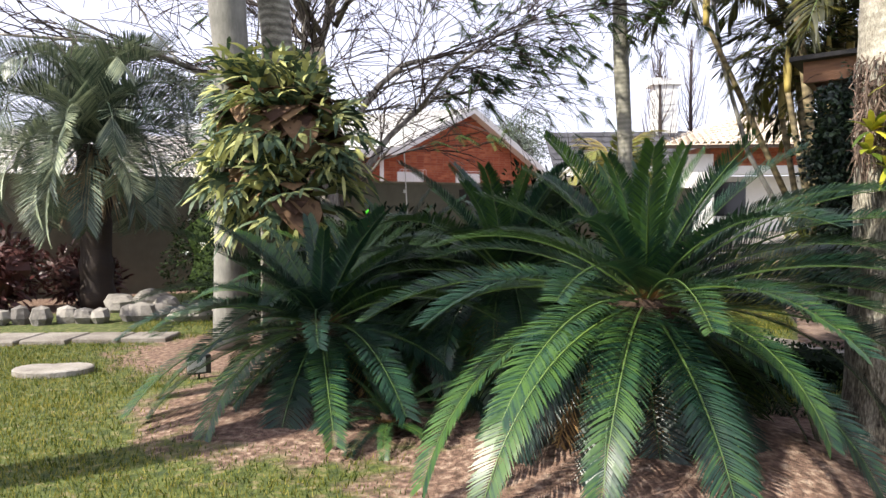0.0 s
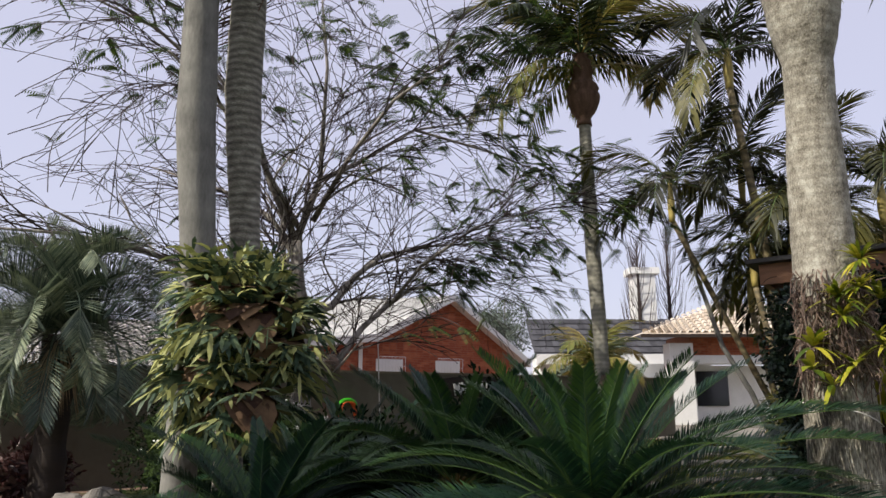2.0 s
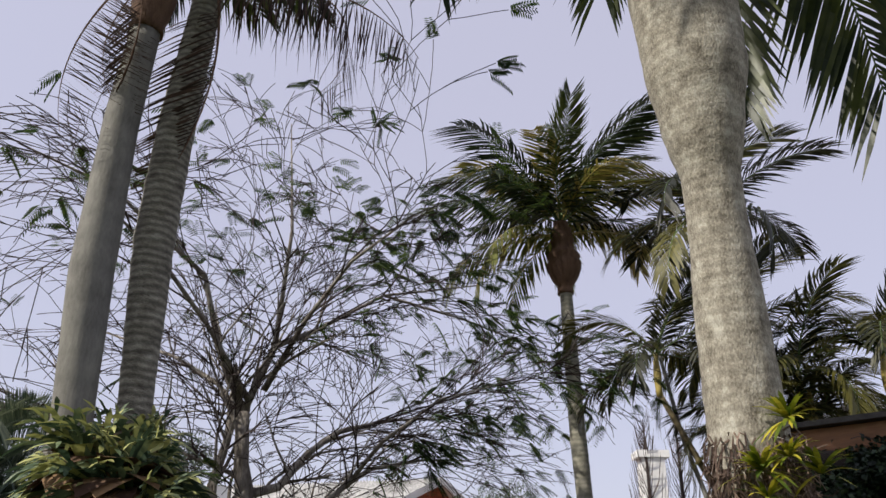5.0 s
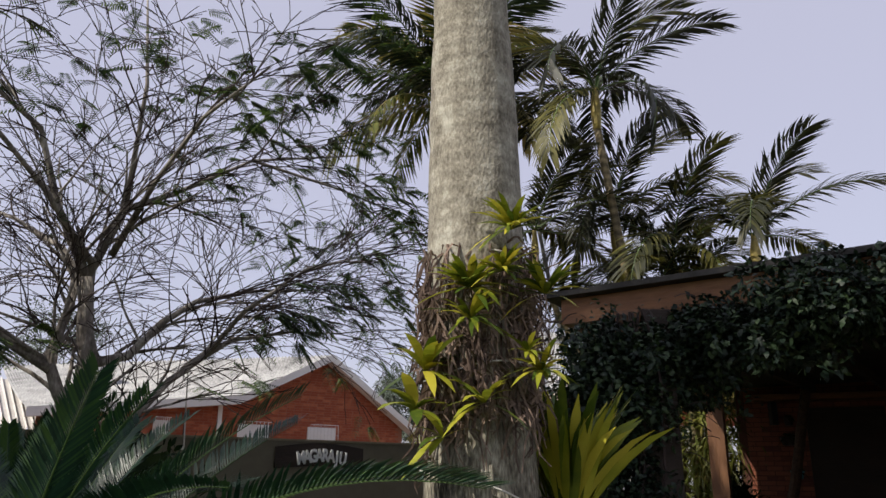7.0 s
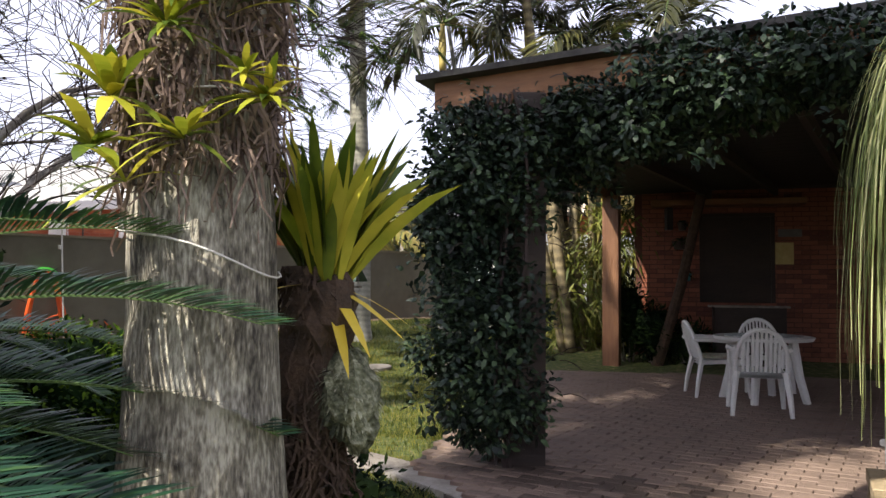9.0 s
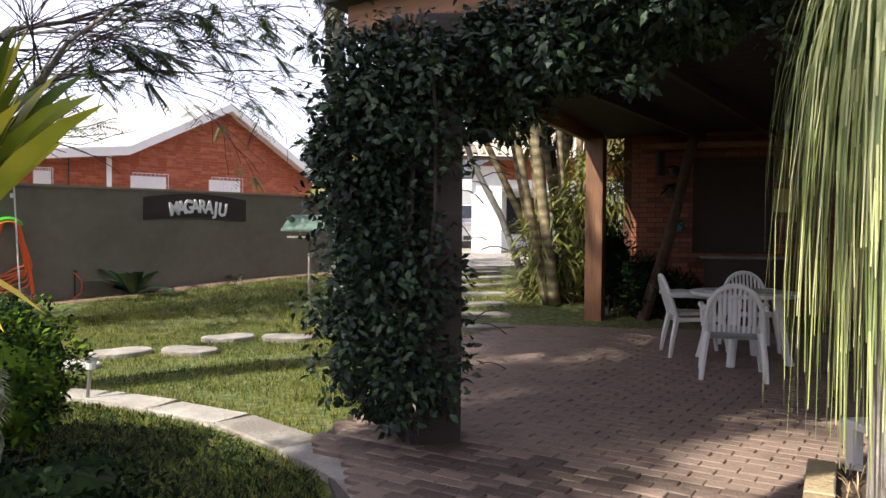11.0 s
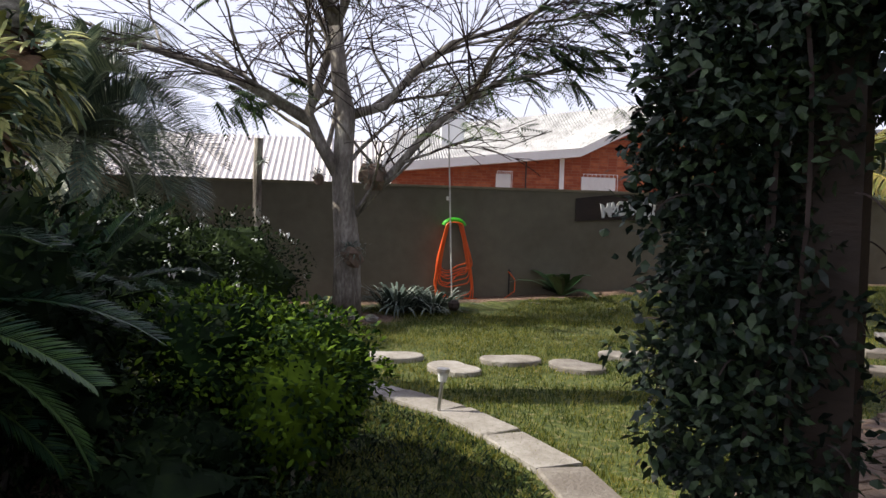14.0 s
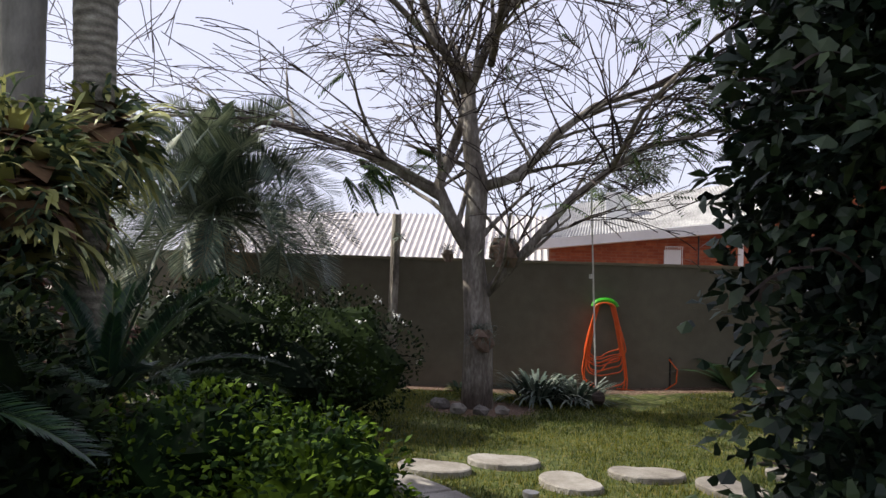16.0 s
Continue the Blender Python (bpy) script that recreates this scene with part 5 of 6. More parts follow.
        leaf_cloud(g, (p.x, p.y, 2.28 if a < 1.2 else 2.42 if a < 2 else 2.58), (0.50 if a < 1.2 else 0.62, 0.42, 0.40 if a < 1.2 else 0.30 if a < 2.5 else 0.28), int(n * 1.6), 0.06, 0.036, int(a * 10) + 50, 0.15, 0.3)
    for i in range(150):
        a, b, z = rnd.uniform(0.4, 6.2), rnd.uniform(-0.45, 0.2), rnd.uniform(0.2, 0.62)
        if rnd.random() < 0.45:
            p, z = roof_at(a, b), (2.3 if a < 1.4 else 2.55) + rnd.uniform(-0.4, 0.3)
        else:
            t_ = rnd.uniform(2.4, 6.6)
            p, z = c + Vector((-0.34 + 0.38 * math.cos(t_), 0.38 * math.sin(t_), 0)), rnd.uniform(0.25, 2.5)
        leaf_cloud(g, (p.x, p.y, z), (rnd.uniform(0.09, 0.2), rnd.uniform(0.09, 0.2), rnd.uniform(0.08, 0.2)), 55, 0.062, 0.036, i, 0.2, 0.1)
    g.put("leaves", ["vine"], v, kind="stuff")
    for i in range(9):
        a = rnd.uniform(2.4, 4.2)
        p = Vector((c.x - 0.05 + 0.2 * math.cos(a), c.y + 0.2 * math.sin(a), 0.05))
        pts = [p]
        for k in range(9):
            p = p + Vector((rnd.uniform(-0.07, 0.07), rnd.uniform(-0.07, 0.07), 0.28))
            pts.append(p)
        g2.tube(pts, [0.012] * 10, 4)
    for i in range(60):
        a = rnd.uniform(0, 6.28)
        zz = rnd.uniform(0.5, 2.7)
        p = Vector((c.x - 0.2 + 0.45 * math.cos(a), c.y + 0.4 * math.sin(a), zz))
        d = Vector((math.cos(a), math.sin(a), rnd.uniform(0, 0.8))) * 0.055
        pts = [p + d * k + Vector((0, 0, -0.01 * k * k)) for k in range(4)]
        g2.tube(pts, [0.004] * 4, 3)
        for q in pts[1:]:
            g.leaf(q, (rnd.uniform(-1, 1), rnd.uniform(-1, 1), 0.3), (0, 0, 1), 0.06, 0.035, 0)
    g2.put("woody_stem", ["twig"], v, label="woody vine stems", kind="stuff")


vine()

# ---- bushes ----
def bush(name, parts, label, mat, leaf_l, leaf_w, count, seed, extra=None):
    b = thing(name, (0, 0, 0), label, "bush")
    g = Geo()
    for i, (c, r) in enumerate(parts):
        c = (c[0], c[1], c[2] + ground_z(c[0], c[1]))
        leaf_cloud(g, c, r, int(count * r[0] * r[2] / 0.3), leaf_l, leaf_w, seed + i, 0.1, 0.6)
        g.ball(c, (r[0] * 0.72, r[1] * 0.72, r[2] * 0.72), 0, 12, 0.25)
    g.put("leaves", [mat], b, kind="stuff")
    g = Geo()
    for c, r in parts:
        for i in range(7):
            a = i * 0.9
            g.tube([(c[0] + 0.08 * math.cos(a), c[1] + 0.08 * math.sin(a), ground_z(c[0], c[1]) - 0.02), (c[0] + r[0] * 0.5 * math.cos(a), c[1] + r[1] * 0.5 * math.sin(a), c[2])], [0.015, 0.008], 5)
    g.put("stem", ["bark"], b, kind="stuff")
    if extra:
        g = Geo()
        for c, r in parts:
            for i in range(extra[1]):
                p = Vector((random.uniform(-1, 1), random.uniform(-1, 1), random.uniform(0, 1))).normalized()
                leaf_cloud(g, (c[0] + p.x * r[0], c[1] + p.y * r[1], c[2] + p.z * r[2]), (0.04, 0.04, 0.03), 7, 0.03, 0.02, i)
        g.put("flowers", [extra[0]], b, label="small pale flowers")
    return b


bush("clipped_bush", [((1.85, 8.15, 0.46), (0.55, 0.48, 0.40)), ((1.5, 7.9, 0.48), (0.52, 0.5, 0.40)), ((2.05, 7.9, 0.40), (0.38, 0.38, 0.36)), ((1.6, 8.4, 0.40), (0.45, 0.38, 0.36))], "low clipped green bush in the bed beside the kerb", "bush", 0.045, 0.024, 5200, 200)
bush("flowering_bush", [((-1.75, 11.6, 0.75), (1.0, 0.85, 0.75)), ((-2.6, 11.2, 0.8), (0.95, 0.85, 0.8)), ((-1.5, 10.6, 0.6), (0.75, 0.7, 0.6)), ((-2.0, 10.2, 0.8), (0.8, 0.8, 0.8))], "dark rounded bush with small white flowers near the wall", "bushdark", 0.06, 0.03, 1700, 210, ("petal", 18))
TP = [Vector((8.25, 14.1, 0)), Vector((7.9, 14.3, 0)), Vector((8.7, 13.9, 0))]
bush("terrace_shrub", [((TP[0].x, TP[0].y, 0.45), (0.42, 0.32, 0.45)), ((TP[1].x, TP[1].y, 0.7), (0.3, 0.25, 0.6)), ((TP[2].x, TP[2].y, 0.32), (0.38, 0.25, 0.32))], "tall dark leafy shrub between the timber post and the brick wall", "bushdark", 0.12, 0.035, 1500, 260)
# added shrub: its mass and near-black leaves stand in for the bed's shade
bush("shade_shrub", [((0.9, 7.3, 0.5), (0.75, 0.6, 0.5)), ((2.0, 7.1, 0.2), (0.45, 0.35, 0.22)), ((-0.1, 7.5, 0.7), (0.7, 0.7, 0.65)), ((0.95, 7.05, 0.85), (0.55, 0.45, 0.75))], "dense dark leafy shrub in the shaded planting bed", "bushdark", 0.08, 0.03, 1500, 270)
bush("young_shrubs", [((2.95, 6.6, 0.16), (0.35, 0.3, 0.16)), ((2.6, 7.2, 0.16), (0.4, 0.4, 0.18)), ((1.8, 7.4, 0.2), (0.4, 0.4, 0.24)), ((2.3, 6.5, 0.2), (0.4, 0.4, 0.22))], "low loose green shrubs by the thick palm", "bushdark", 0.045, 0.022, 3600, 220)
bush("red_leaved_plants", [((-6.3, 11.6, 0.6), (0.8, 0.6, 0.6)), ((-5.4, 12.6, 0.45), (0.6, 0.5, 0.45)), ((-7.6, 11.2, 0.8), (0.9, 0.7, 0.8))], "dark red leaved shrubs against the wall", "redleaf", 0.16, 0.05, 700, 230)

# grey strap plant below the rope, taro by the wall
for nm, c, n, L, w, mt, lb in (("strap_leaf_plant", (-1.5, 15.25, 0.03), 260, 0.95, 0.04, "agave", "grey-green striped strap leaved clump at the foot of the wall"), ("strap_leaf_plant", (-1.0, 15.5, 0.03), 200, 0.85, 0.038, "agave", "grey-green striped strap leaved clump at the foot of the wall"), ("green_leaf_plant", tuple(along(5.3, 0.35, 0.22)), 18, 1.15, 0.2, "taro", "broad dark leaves against the wall"), ("fine_leaf_plant", tuple(along(7.3, 0.3, 0.3)), 14, 0.6, 0.03, "palm_leaf", "small upright plant against the wall"), ("low_leaf_plant", tuple(along(1.2, 0.5, 0.0)), 30, 0.35, 0.08, "staghorn", "low yellow-green plant at the tree foot")):
    p = thing(nm, c, lb, "plant", "plants by the wall")
    g = Geo()
    for i in range(n):
        a = random.uniform(0, 6.28)
        r = random.uniform(0, 0.3) if n > 100 else 0.05
        g.leaf((r * math.cos(a), r * math.sin(a), 0), (math.cos(a), math.sin(a), random.uniform(0.5, 2.2)), (math.cos(a), math.sin(a), 2), L * random.uniform(0.6, 1.1), w, 0, 0.5, 4)
    g.put("leaves", [mt], p)

# ---- hose, sign, tap on the wall ----
hose = thing("garden_hose", (0, 0, 0), "coiled orange garden hose hung on a green wall holder", "hose")
hc = along(3.4, 0.12, 1.36)
for i in range(11):
    g = Geo()
    w = 0.16 + 0.022 * i + random.uniform(-0.02, 0.02)
    low = 0.75 + 0.055 * (i % 6) + random.uniform(-0.03, 0.03)
    if i > 7:
        low = 1.28
    w2 = 0.15 + 0.012 * i + random.uniform(-0.02, 0.02)
    tw = 0.10 + 0.006 * i
    lop = random.uniform(-0.12, 0.12)
    ctl = [(-tw, 0.0), (-tw * 0.8, 0.06), (0, 0.09), (tw * 0.8, 0.06), (tw, 0.0), (w2 + 0.05, -low * 0.6), (w2 + 0.1, -low * 0.95 - lop), (w2 * 0.5, -low - lop), (-w2 * 0.5, -low + lop), (-w2 - 0.08, -low * 0.92 + lop), (-w2 - 0.03, -low * 0.55)]
    for _ in range(2):
        ctl = [q for a_, b_ in zip(ctl, ctl[1:] + ctl[:1]) for q in ((a_[0] * 0.75 + b_[0] * 0.25, a_[1] * 0.75 + b_[1] * 0.25), (a_[0] * 0.25 + b_[0] * 0.75, a_[1] * 0.25 + b_[1] * 0.75))]
    pts = [hc + WALL_D * xx + Vector((0, 0, max(zz, -1.3))) + Vector((WALL_D.y, -WALL_D.x, 0)) * (0.012 * i * 0.6) for xx, zz in ctl + ctl[:1]]
    g.tube(pts, 0.011, 6, cap=False)
    g.put("coil", ["hose"], hose)
g = Geo()
pts = [along(3.6, 0.15, 0.12), along(3.9, 0.2, 0.1), along(4.3, 0.2, 0.12), along(4.5, 0.15, 0.25), along(4.52, 0.1, 0.45), along(4.4, 0.06, 0.6)]
g.tube(pts, 0.011, 6)
g.put("hose_tail", ["hose"], hose)
g = Geo()
pts = [hc + WALL_D * (0.17 * math.cos(a)) + Vector((0, 0, 0.02 + 0.1 * math.sin(a))) for a in np.linspace(0, math.pi, 9)]
g.tube(pts, [0.05] * 9, 8)
g.put("holder", ["green"], hose, label="green plastic hose holder")
g = Geo()
g.tube([along(4.42, 0.05, 0.1), along(4.42, 0.05, 0.62)], 0.015, 6)
g.tube([along(4.42, 0.02, 0.62), along(4.42, 0.14, 0.6)], 0.014, 6)
g.put("garden_tap", ["black"], label="small tap on a pipe by the wall", category="tap")
g = Geo()
c = along(5.0, 0.7, 0.1)
g.tube([c + Vector((0, 0, -0.05)), c + Vector((0, 0, 0.03))], 0.42, 16)
g.put("stone_slab", ["stone"], label="flat round stone at the wall foot", category="stone")

sign = thing("name_sign", (0, 0, 0), "dark wooden name board with white cut-out letters on the garden wall", "sign")
g = Geo()
n = 16
W0, W1 = 5.6, 7.6
for i in range(n):
    u0, u1 = i / n, (i + 1) / n
    for (ua, ub) in ((u0, u1),):
        za = lambda u: 1.52 + 0.05 * math.sin(math.pi * u) + 0.0
        zb = lambda u: 1.93 + 0.09 * math.sin(math.pi * u)
        a, b = W0 + (W1 - W0) * ua, W0 + (W1 - W0) * ub
        f_ = [along(a, 0.05, za(ua)), along(b, 0.05, za(ub)), along(b, 0.05, zb(ub)), along(a, 0.05, zb(ua))]
        bk = [along(a, 0.005, za(ua)), along(b, 0.005, za(ub)), along(b, 0.005, zb(ub)), along(a, 0.005, zb(ua))]
        g.face(f_)
        g.face([f_[3], f_[2], bk[2], bk[3]])
        g.face([bk[0], bk[1], f_[1], f_[0]])
    if i in (0, n - 1):
        e = 0 if i == 0 else 1
        g.face([f_[e], bk[e], bk[3 - e], f_[3 - e]])
g.put("board", ["darkwood"], sign)
ang = math.atan2(WALL_D.y, WALL_D.x)
word = "MAGARAJU"
for i, ch in enumerate(word):
    cu = bpy.data.curves.new("letter", "FONT")
    cu.body, cu.size, cu.extrude, cu.offset = ch, 0.40, 0.012, 0.014
    cu.align_x = "CENTER"
    cu.materials.append(M["white"])
    ob = new("letter", cu)
    u = (i + 0.5) / 8
    ob.matrix_basis = Matrix.Translation(along(6.1 + 1.05 * u, 0.064, 1.60 + 0.07 * math.sin(math.pi * u))) @ Euler((radians(90), 0, ang)).to_matrix().to_4x4() @ Euler((0, 0, radians(10 - 20 * u))).to_matrix().to_4x4() @ Matrix.Diagonal((0.62, 0.85, 1, 1))
    ob.parent = sign

# ---- kerb and stepping stones ----
KERB = [(0.2, 10.5), (0.8, 10.34), (1.36, 10.14), (2.0, 9.9), (2.56, 9.5), (3.12, 9.0), (3.6, 8.32), (3.95, 7.62), (4.12, 6.92), (4.16, 6.2), (4.1, 5.5)]
kerb = thing("kerb", (0, 0, 0), "curved kerb of worn pale concrete blocks round the planting bed", "kerb")
for (a, b) in zip(KERB, KERB[1:]):
    g = Geo()
    a, b = Vector((*a, 0)), Vector((*b, 0))
    d = (b - a).normalized()
    n_ = Vector((-d.y, d.x, 0)) * 0.155
    a, b = a + d * 0.012, b - d * 0.012
    q = [a - n_, b - n_ , b + n_, a + n_]
    top = [Vector((p.x + random.uniform(-0.01, 0.01), p.y + random.uniform(-0.01, 0.01), 0.04 + random.uniform(-0.006, 0.006))) for p in q]
    mid = [p + Vector((0, 0, 0.025)) for p in q]
    low = [p + Vector((0, 0, -0.08)) for p in q]
    top = [t + (((a + b) / 2) - t) * 0.03 for t in top]
    for r0, r1 in ((low, mid), (mid, top)):
        for i in range(4):
            j = (i + 1) % 4
            g.face([r0[i], r0[j], r1[j], r1[i]])
    g.face([Vector((p.x, p.y, p.z)) for p in top])
    g.put("kerb_block", ["concrete"], kerb)


def step_stone(x, y, rz, size=0.82):
    """A kidney shaped flat stone."""
    g = Geo()
    out = []
    for i in range(20):
        a = 2 * math.pi * i / 20
        dent = math.exp(-((a - math.pi / 2) / 0.6) ** 2)
        r = 0.34 * size * (1 + 0.08 * math.cos(a + 0.5) - 0.42 * dent)
        out.append((r * math.cos(a) * 1.1 - 0.03 * dent, r * math.sin(a) * 0.85))
    out = [(u * math.cos(rz) - v * math.sin(rz) + x, u * math.sin(rz) + v * math.cos(rz) + y) for u, v in out]
    z = ground_z(x, y)
    top = [(u, v, ground_z(u, v) + 0.045) for u, v in out]
    bev = [(x + (u - x) * 0.96, y + (v - y) * 0.96, ground_z(u, v) + 0.055) for u, v in out]
    low = [(u, v, ground_z(u, v) - 0.05) for u, v in out]
    for r0, r1 in ((low, top), (top, bev)):
        for i in range(20):
            j = (i + 1) % 20
            g.face([r0[i], r0[j], r1[j], r1[i]])
    g.face(bev)
    g.put("stepping_stone", ["concrete"], label="worn kidney-shaped concrete stepping stone set in the lawn", category="stepping stone", group="stepping stones")


for x, y, rz in ((0.23, 10.97, 0.3), (0.48, 11.61, 0.5), (1.31, 11.4, -0.6), (1.58, 12.12, 0.6), (2.28, 12.2, -0.5), (2.55, 13.15, 0.5), (3.27, 13.1, -0.3), (3.87, 14.28, 0.1), (-3.1, 7.27, 0.1)):
    step_stone(x, y, rz, 0.86)
for i in range(9):
    y = 13.6 + i * 0.95
    x = 5.45 + 0.19 * i
    g = Geo()
    z = ground_z(x, y)
    g.box((x - 0.75, y - 0.2, z - 0.05), (x + 0.75, y + 0.2, z + 0.05), rot=0.1, bevel=0.01)
    g.put("path_slab", ["concrete"], label="long worn concrete path slab in the lawn", category="path slab", group="path slabs")
# dark edging and paving on the far side of the lawn
g = Geo()
for i in range(9):
    g.box((-7.2 + i * 0.5, 8.75 + 0.1 * math.sin(i), -0.03), (-6.73 + i * 0.5, 9.3, 0.05), bevel=0.01)
g.put("paving_strip", ["concrete"], label="worn pale paving strip along the lawn edge", category="pavement", kind="structure")
for i in range(24):
    g = Geo()
    g.ball((-7.5 + i * 0.24 + random.uniform(-0.05, 0.05), 10.1 + random.uniform(-0.15, 0.15) + i * 0.03, 0.08), (random.uniform(0.12, 0.22), 0.14, random.uniform(0.1, 0.2)), n=9, rough=0.18)
    g.put("edging_stone", ["stone"], label="rough grey stone edging the bed", category="stone", group="edging stones")
for x, y, s_ in ((-4.0, 11.7, 0.3), (-3.7, 11.5, 0.22), (-4.4, 11.6, 0.24), (-2.0, 13.75, 0.13), (-1.6, 13.6, 0.12), (-1.35, 13.75, 0.11), (-2.2, 13.9, 0.1), (-1.2, 14.0, 0.1)):
    g = Geo()
    g.ball((x, y, s_ * 0.4), (s_, s_ * 0.8, s_ * 0.7), n=10, rough=0.2)
    g.put("rock", ["stone"], label="rough pale rock on the bed", category="rock", group="rocks")


# ---- garden lamps ----
lamp = thing("solar_stake_light", (1.94, 9.78, 0.0), "steel solar stake light beside the kerb", "garden light")
g = Geo()
g.tube([(0, 0, -0.02), (0.03, 0, 0.26)], 0.015, 8)
g.put("stake", ["steel"], lamp)
g = Geo()
g.tube([(0.03, 0, 0.26), (0.035, 0, 0.33)], [0.032, 0.042], 10)
g.put("lens", ["clear"], lamp)
g = Geo()
g.tube([(0.035, 0, 0.33), (0.036, 0, 0.355)], [0.05, 0.048], 12)
g.put("cap", ["steel"], lamp)
spot = thing("floodlight", (-1.75, 6.96, 0.0), "small black floodlight tilted on the soil under the cycad", "garden light")
g = Geo()
g.box((-0.09, -0.03, 0.05), (0.09, 0.03, 0.2), rot=0.5)
g.put("housing", ["black"], spot)
g = Geo()
g.box((-0.07, -0.036, 0.065), (0.07, -0.028, 0.185), rot=0.5)
for i in range(len(g.v)):
    g.v[i] = (g.v[i][0] - 0.012 + 0.008, g.v[i][1] - 0.008, g.v[i][2])
g.put("lens", ["clear"], spot)
g = Geo()
g.tube([(0, 0, -0.02), (0, 0, 0.06)], 0.01, 6)
g.put("stake", ["black"], spot)

# ---- bird feeder ----
feeder = thing("bird_feeder", (3.5, 15.0, ground_z(3.5, 15.0)), "small green roofed bird feeder on a thin post", "bird feeder", rz=radians(-25))
g = Geo()
g.tube([(0, 0, -0.02), (0, 0, 1.15)], 0.022, 8)
g.put("post", ["bark"], feeder)
g = Geo()
g.box((-0.26, -0.2, 1.15), (0.26, 0.2, 1.18))
g.put("tray", ["bark"], feeder)
for s in (-1, 1):
    g = Geo()
    g.face([(-0.33, s * 0.26, 1.27), (0.33, s * 0.26, 1.27), (0.30, 0, 1.49), (-0.30, 0, 1.49)])
    g.face([(-0.33, s * 0.26, 1.25), (-0.30, 0, 1.47), (0.30, 0, 1.47), (0.33, s * 0.26, 1.25)])
    g.put("roof_board", ["feeder"], feeder, label="weathered green roof board")
for x in (-0.22, 0.22):
    g = Geo()
    g.face([(x, -0.2, 1.27), (x, 0.2, 1.27), (x, 0, 1.48)])
    g.tube([(x, -0.15, 1.18), (x, -0.15, 1.3)], 0.012, 5)
    g.tube([(x, 0.15, 1.18), (x, 0.15, 1.3)], 0.012, 5)
    g.put("gable", ["bark"], feeder)

# ---- orchids, bromeliad and moss pot on the thick palm ----
orch = thing("orchid_cluster", (0, 0, 0), "yellow-green orchids with tangled roots wired to the thick palm", "orchid")
g = Geo()
rnd = random.Random(33)
for i in range(700):
    a, z = rnd.uniform(3.1, 6.8), rnd.uniform(1.58, 2.12)
    p = Vector((2.65 + 0.175 * math.cos(a), 5.085 + 0.175 * math.sin(a), z))
    pts = [p]
    for k in range(4):
        p = p + Vector((rnd.uniform(-0.035, 0.035), rnd.uniform(-0.035, 0.025), rnd.uniform(-0.09, 0.02)))
        pts.append(p)
    g.tube(pts, [0.005, 0.004, 0.004, 0.003, 0.002], 3, cap=False)
g.put("root", ["root"], orch, label="tangled pale aerial roots", kind="stuff")
for c, n, L, w in (((2.68, 5.03, 1.85), 30, 0.22, 0.03), ((2.78, 5.02, 2.0), 40, 0.2, 0.028), ((2.9, 5.05, 1.7), 26, 0.22, 0.035), ((2.68, 5.05, 1.95), 34, 0.26, 0.045), ((2.82, 5.06, 2.15), 36, 0.24, 0.035), ((2.55, 5.1, 1.7), 20, 0.28, 0.06), ((2.72, 5.03, 1.6), 16, 0.24, 0.05), ((2.93, 5.1, 1.95), 26, 0.26, 0.04), ((2.52, 5.08, 1.58), 10, 0.24, 0.075), ((2.6, 5.04, 1.5), 8, 0.26, 0.05), ((2.85, 5.02, 1.75), 14, 0.2, 0.03)):
    g = Geo()
    for i in range(n):
        a = rnd.uniform(3.0, 6.6)
        g.leaf((c[0] - 0.085, c[1] - 0.175, c[2]), (math.cos(a), math.sin(a), rnd.uniform(-0.3, 1.6)), (0, 0, 1), L * rnd.uniform(0.38, 0.85), w * 0.55, 0, 0.35, 4, 0.2)
    g.put("leaf_clump", ["orchid"], orch)
for z, dz in ((2.08, 0.0), (1.36, -0.06), (1.72, 0.03)):
    g = Geo()
    r = 0.175 + (2.1 - z) * 0.03
    pts = [Vector((2.65 + r * math.cos(a), 5.085 + r * math.sin(a), z + dz * math.cos(a) + 0.01 * math.sin(3 * a))) for a in np.linspace(0, 2 * math.pi, 25)]
    g.tube(pts, 0.003, 4, cap=False)
    g.put("wire", ["rope"], orch, label="pale twine round the trunk")
brom = thing("bromeliad", (2.97, 5.24, 1.28), "yellow-green strap leaved plant in a mossy pot tied to a palm", "plant")
g = Geo()
for i in range(170):
    a = rnd.uniform(0, 6.28)
    r = rnd.uniform(0, 0.07)
    t_ = rnd.uniform(0.5, 3.6)
    g.leaf((r * math.cos(a), r * math.sin(a), rnd.uniform(-0.02, 0.08)), (math.cos(a) + 0.12, math.sin(a) - 0.1, t_ + 0.9), (math.cos(a), math.sin(a), 1.5), rnd.uniform(0.28, 0.58), 0.038, 0, 0.3, 4, 0.15)
g.put("leaves", ["orchid"], brom)
g = Geo()
for a, t_ in ((3.5, 0.1), (5.2, -0.5), (5.7, -0.3), (5.0, -0.9), (6.1, -0.2), (3.2, 0.2)):
    g.leaf((0, 0, 0.0), (math.cos(a), math.sin(a), t_), (0, 0, 1), 0.25, 0.035, 0, 0.3, 4)
g.put("yellow_leaves", ["yellow"], brom, label="yellowed drooping leaves")
g = Geo()
g.ball((0.0, 0, -0.08), (0.09, 0.09, 0.12), n=14, rough=0.25)
g.put("pot", ["cycad_trunk"], brom)
g = Geo()
g.ball((0.06, -0.02, -0.3), (0.085, 0.09, 0.12), n=22, rough=0.14)
g.ball((0.09, -0.03, -0.39), (0.06, 0.06, 0.07), n=16, rough=0.2)
for i in range(260):
    a, t_ = rnd.uniform(0, 6.28), rnd.uniform(-1, 1)
    d = Vector((math.cos(a), math.sin(a), t_)).normalized()
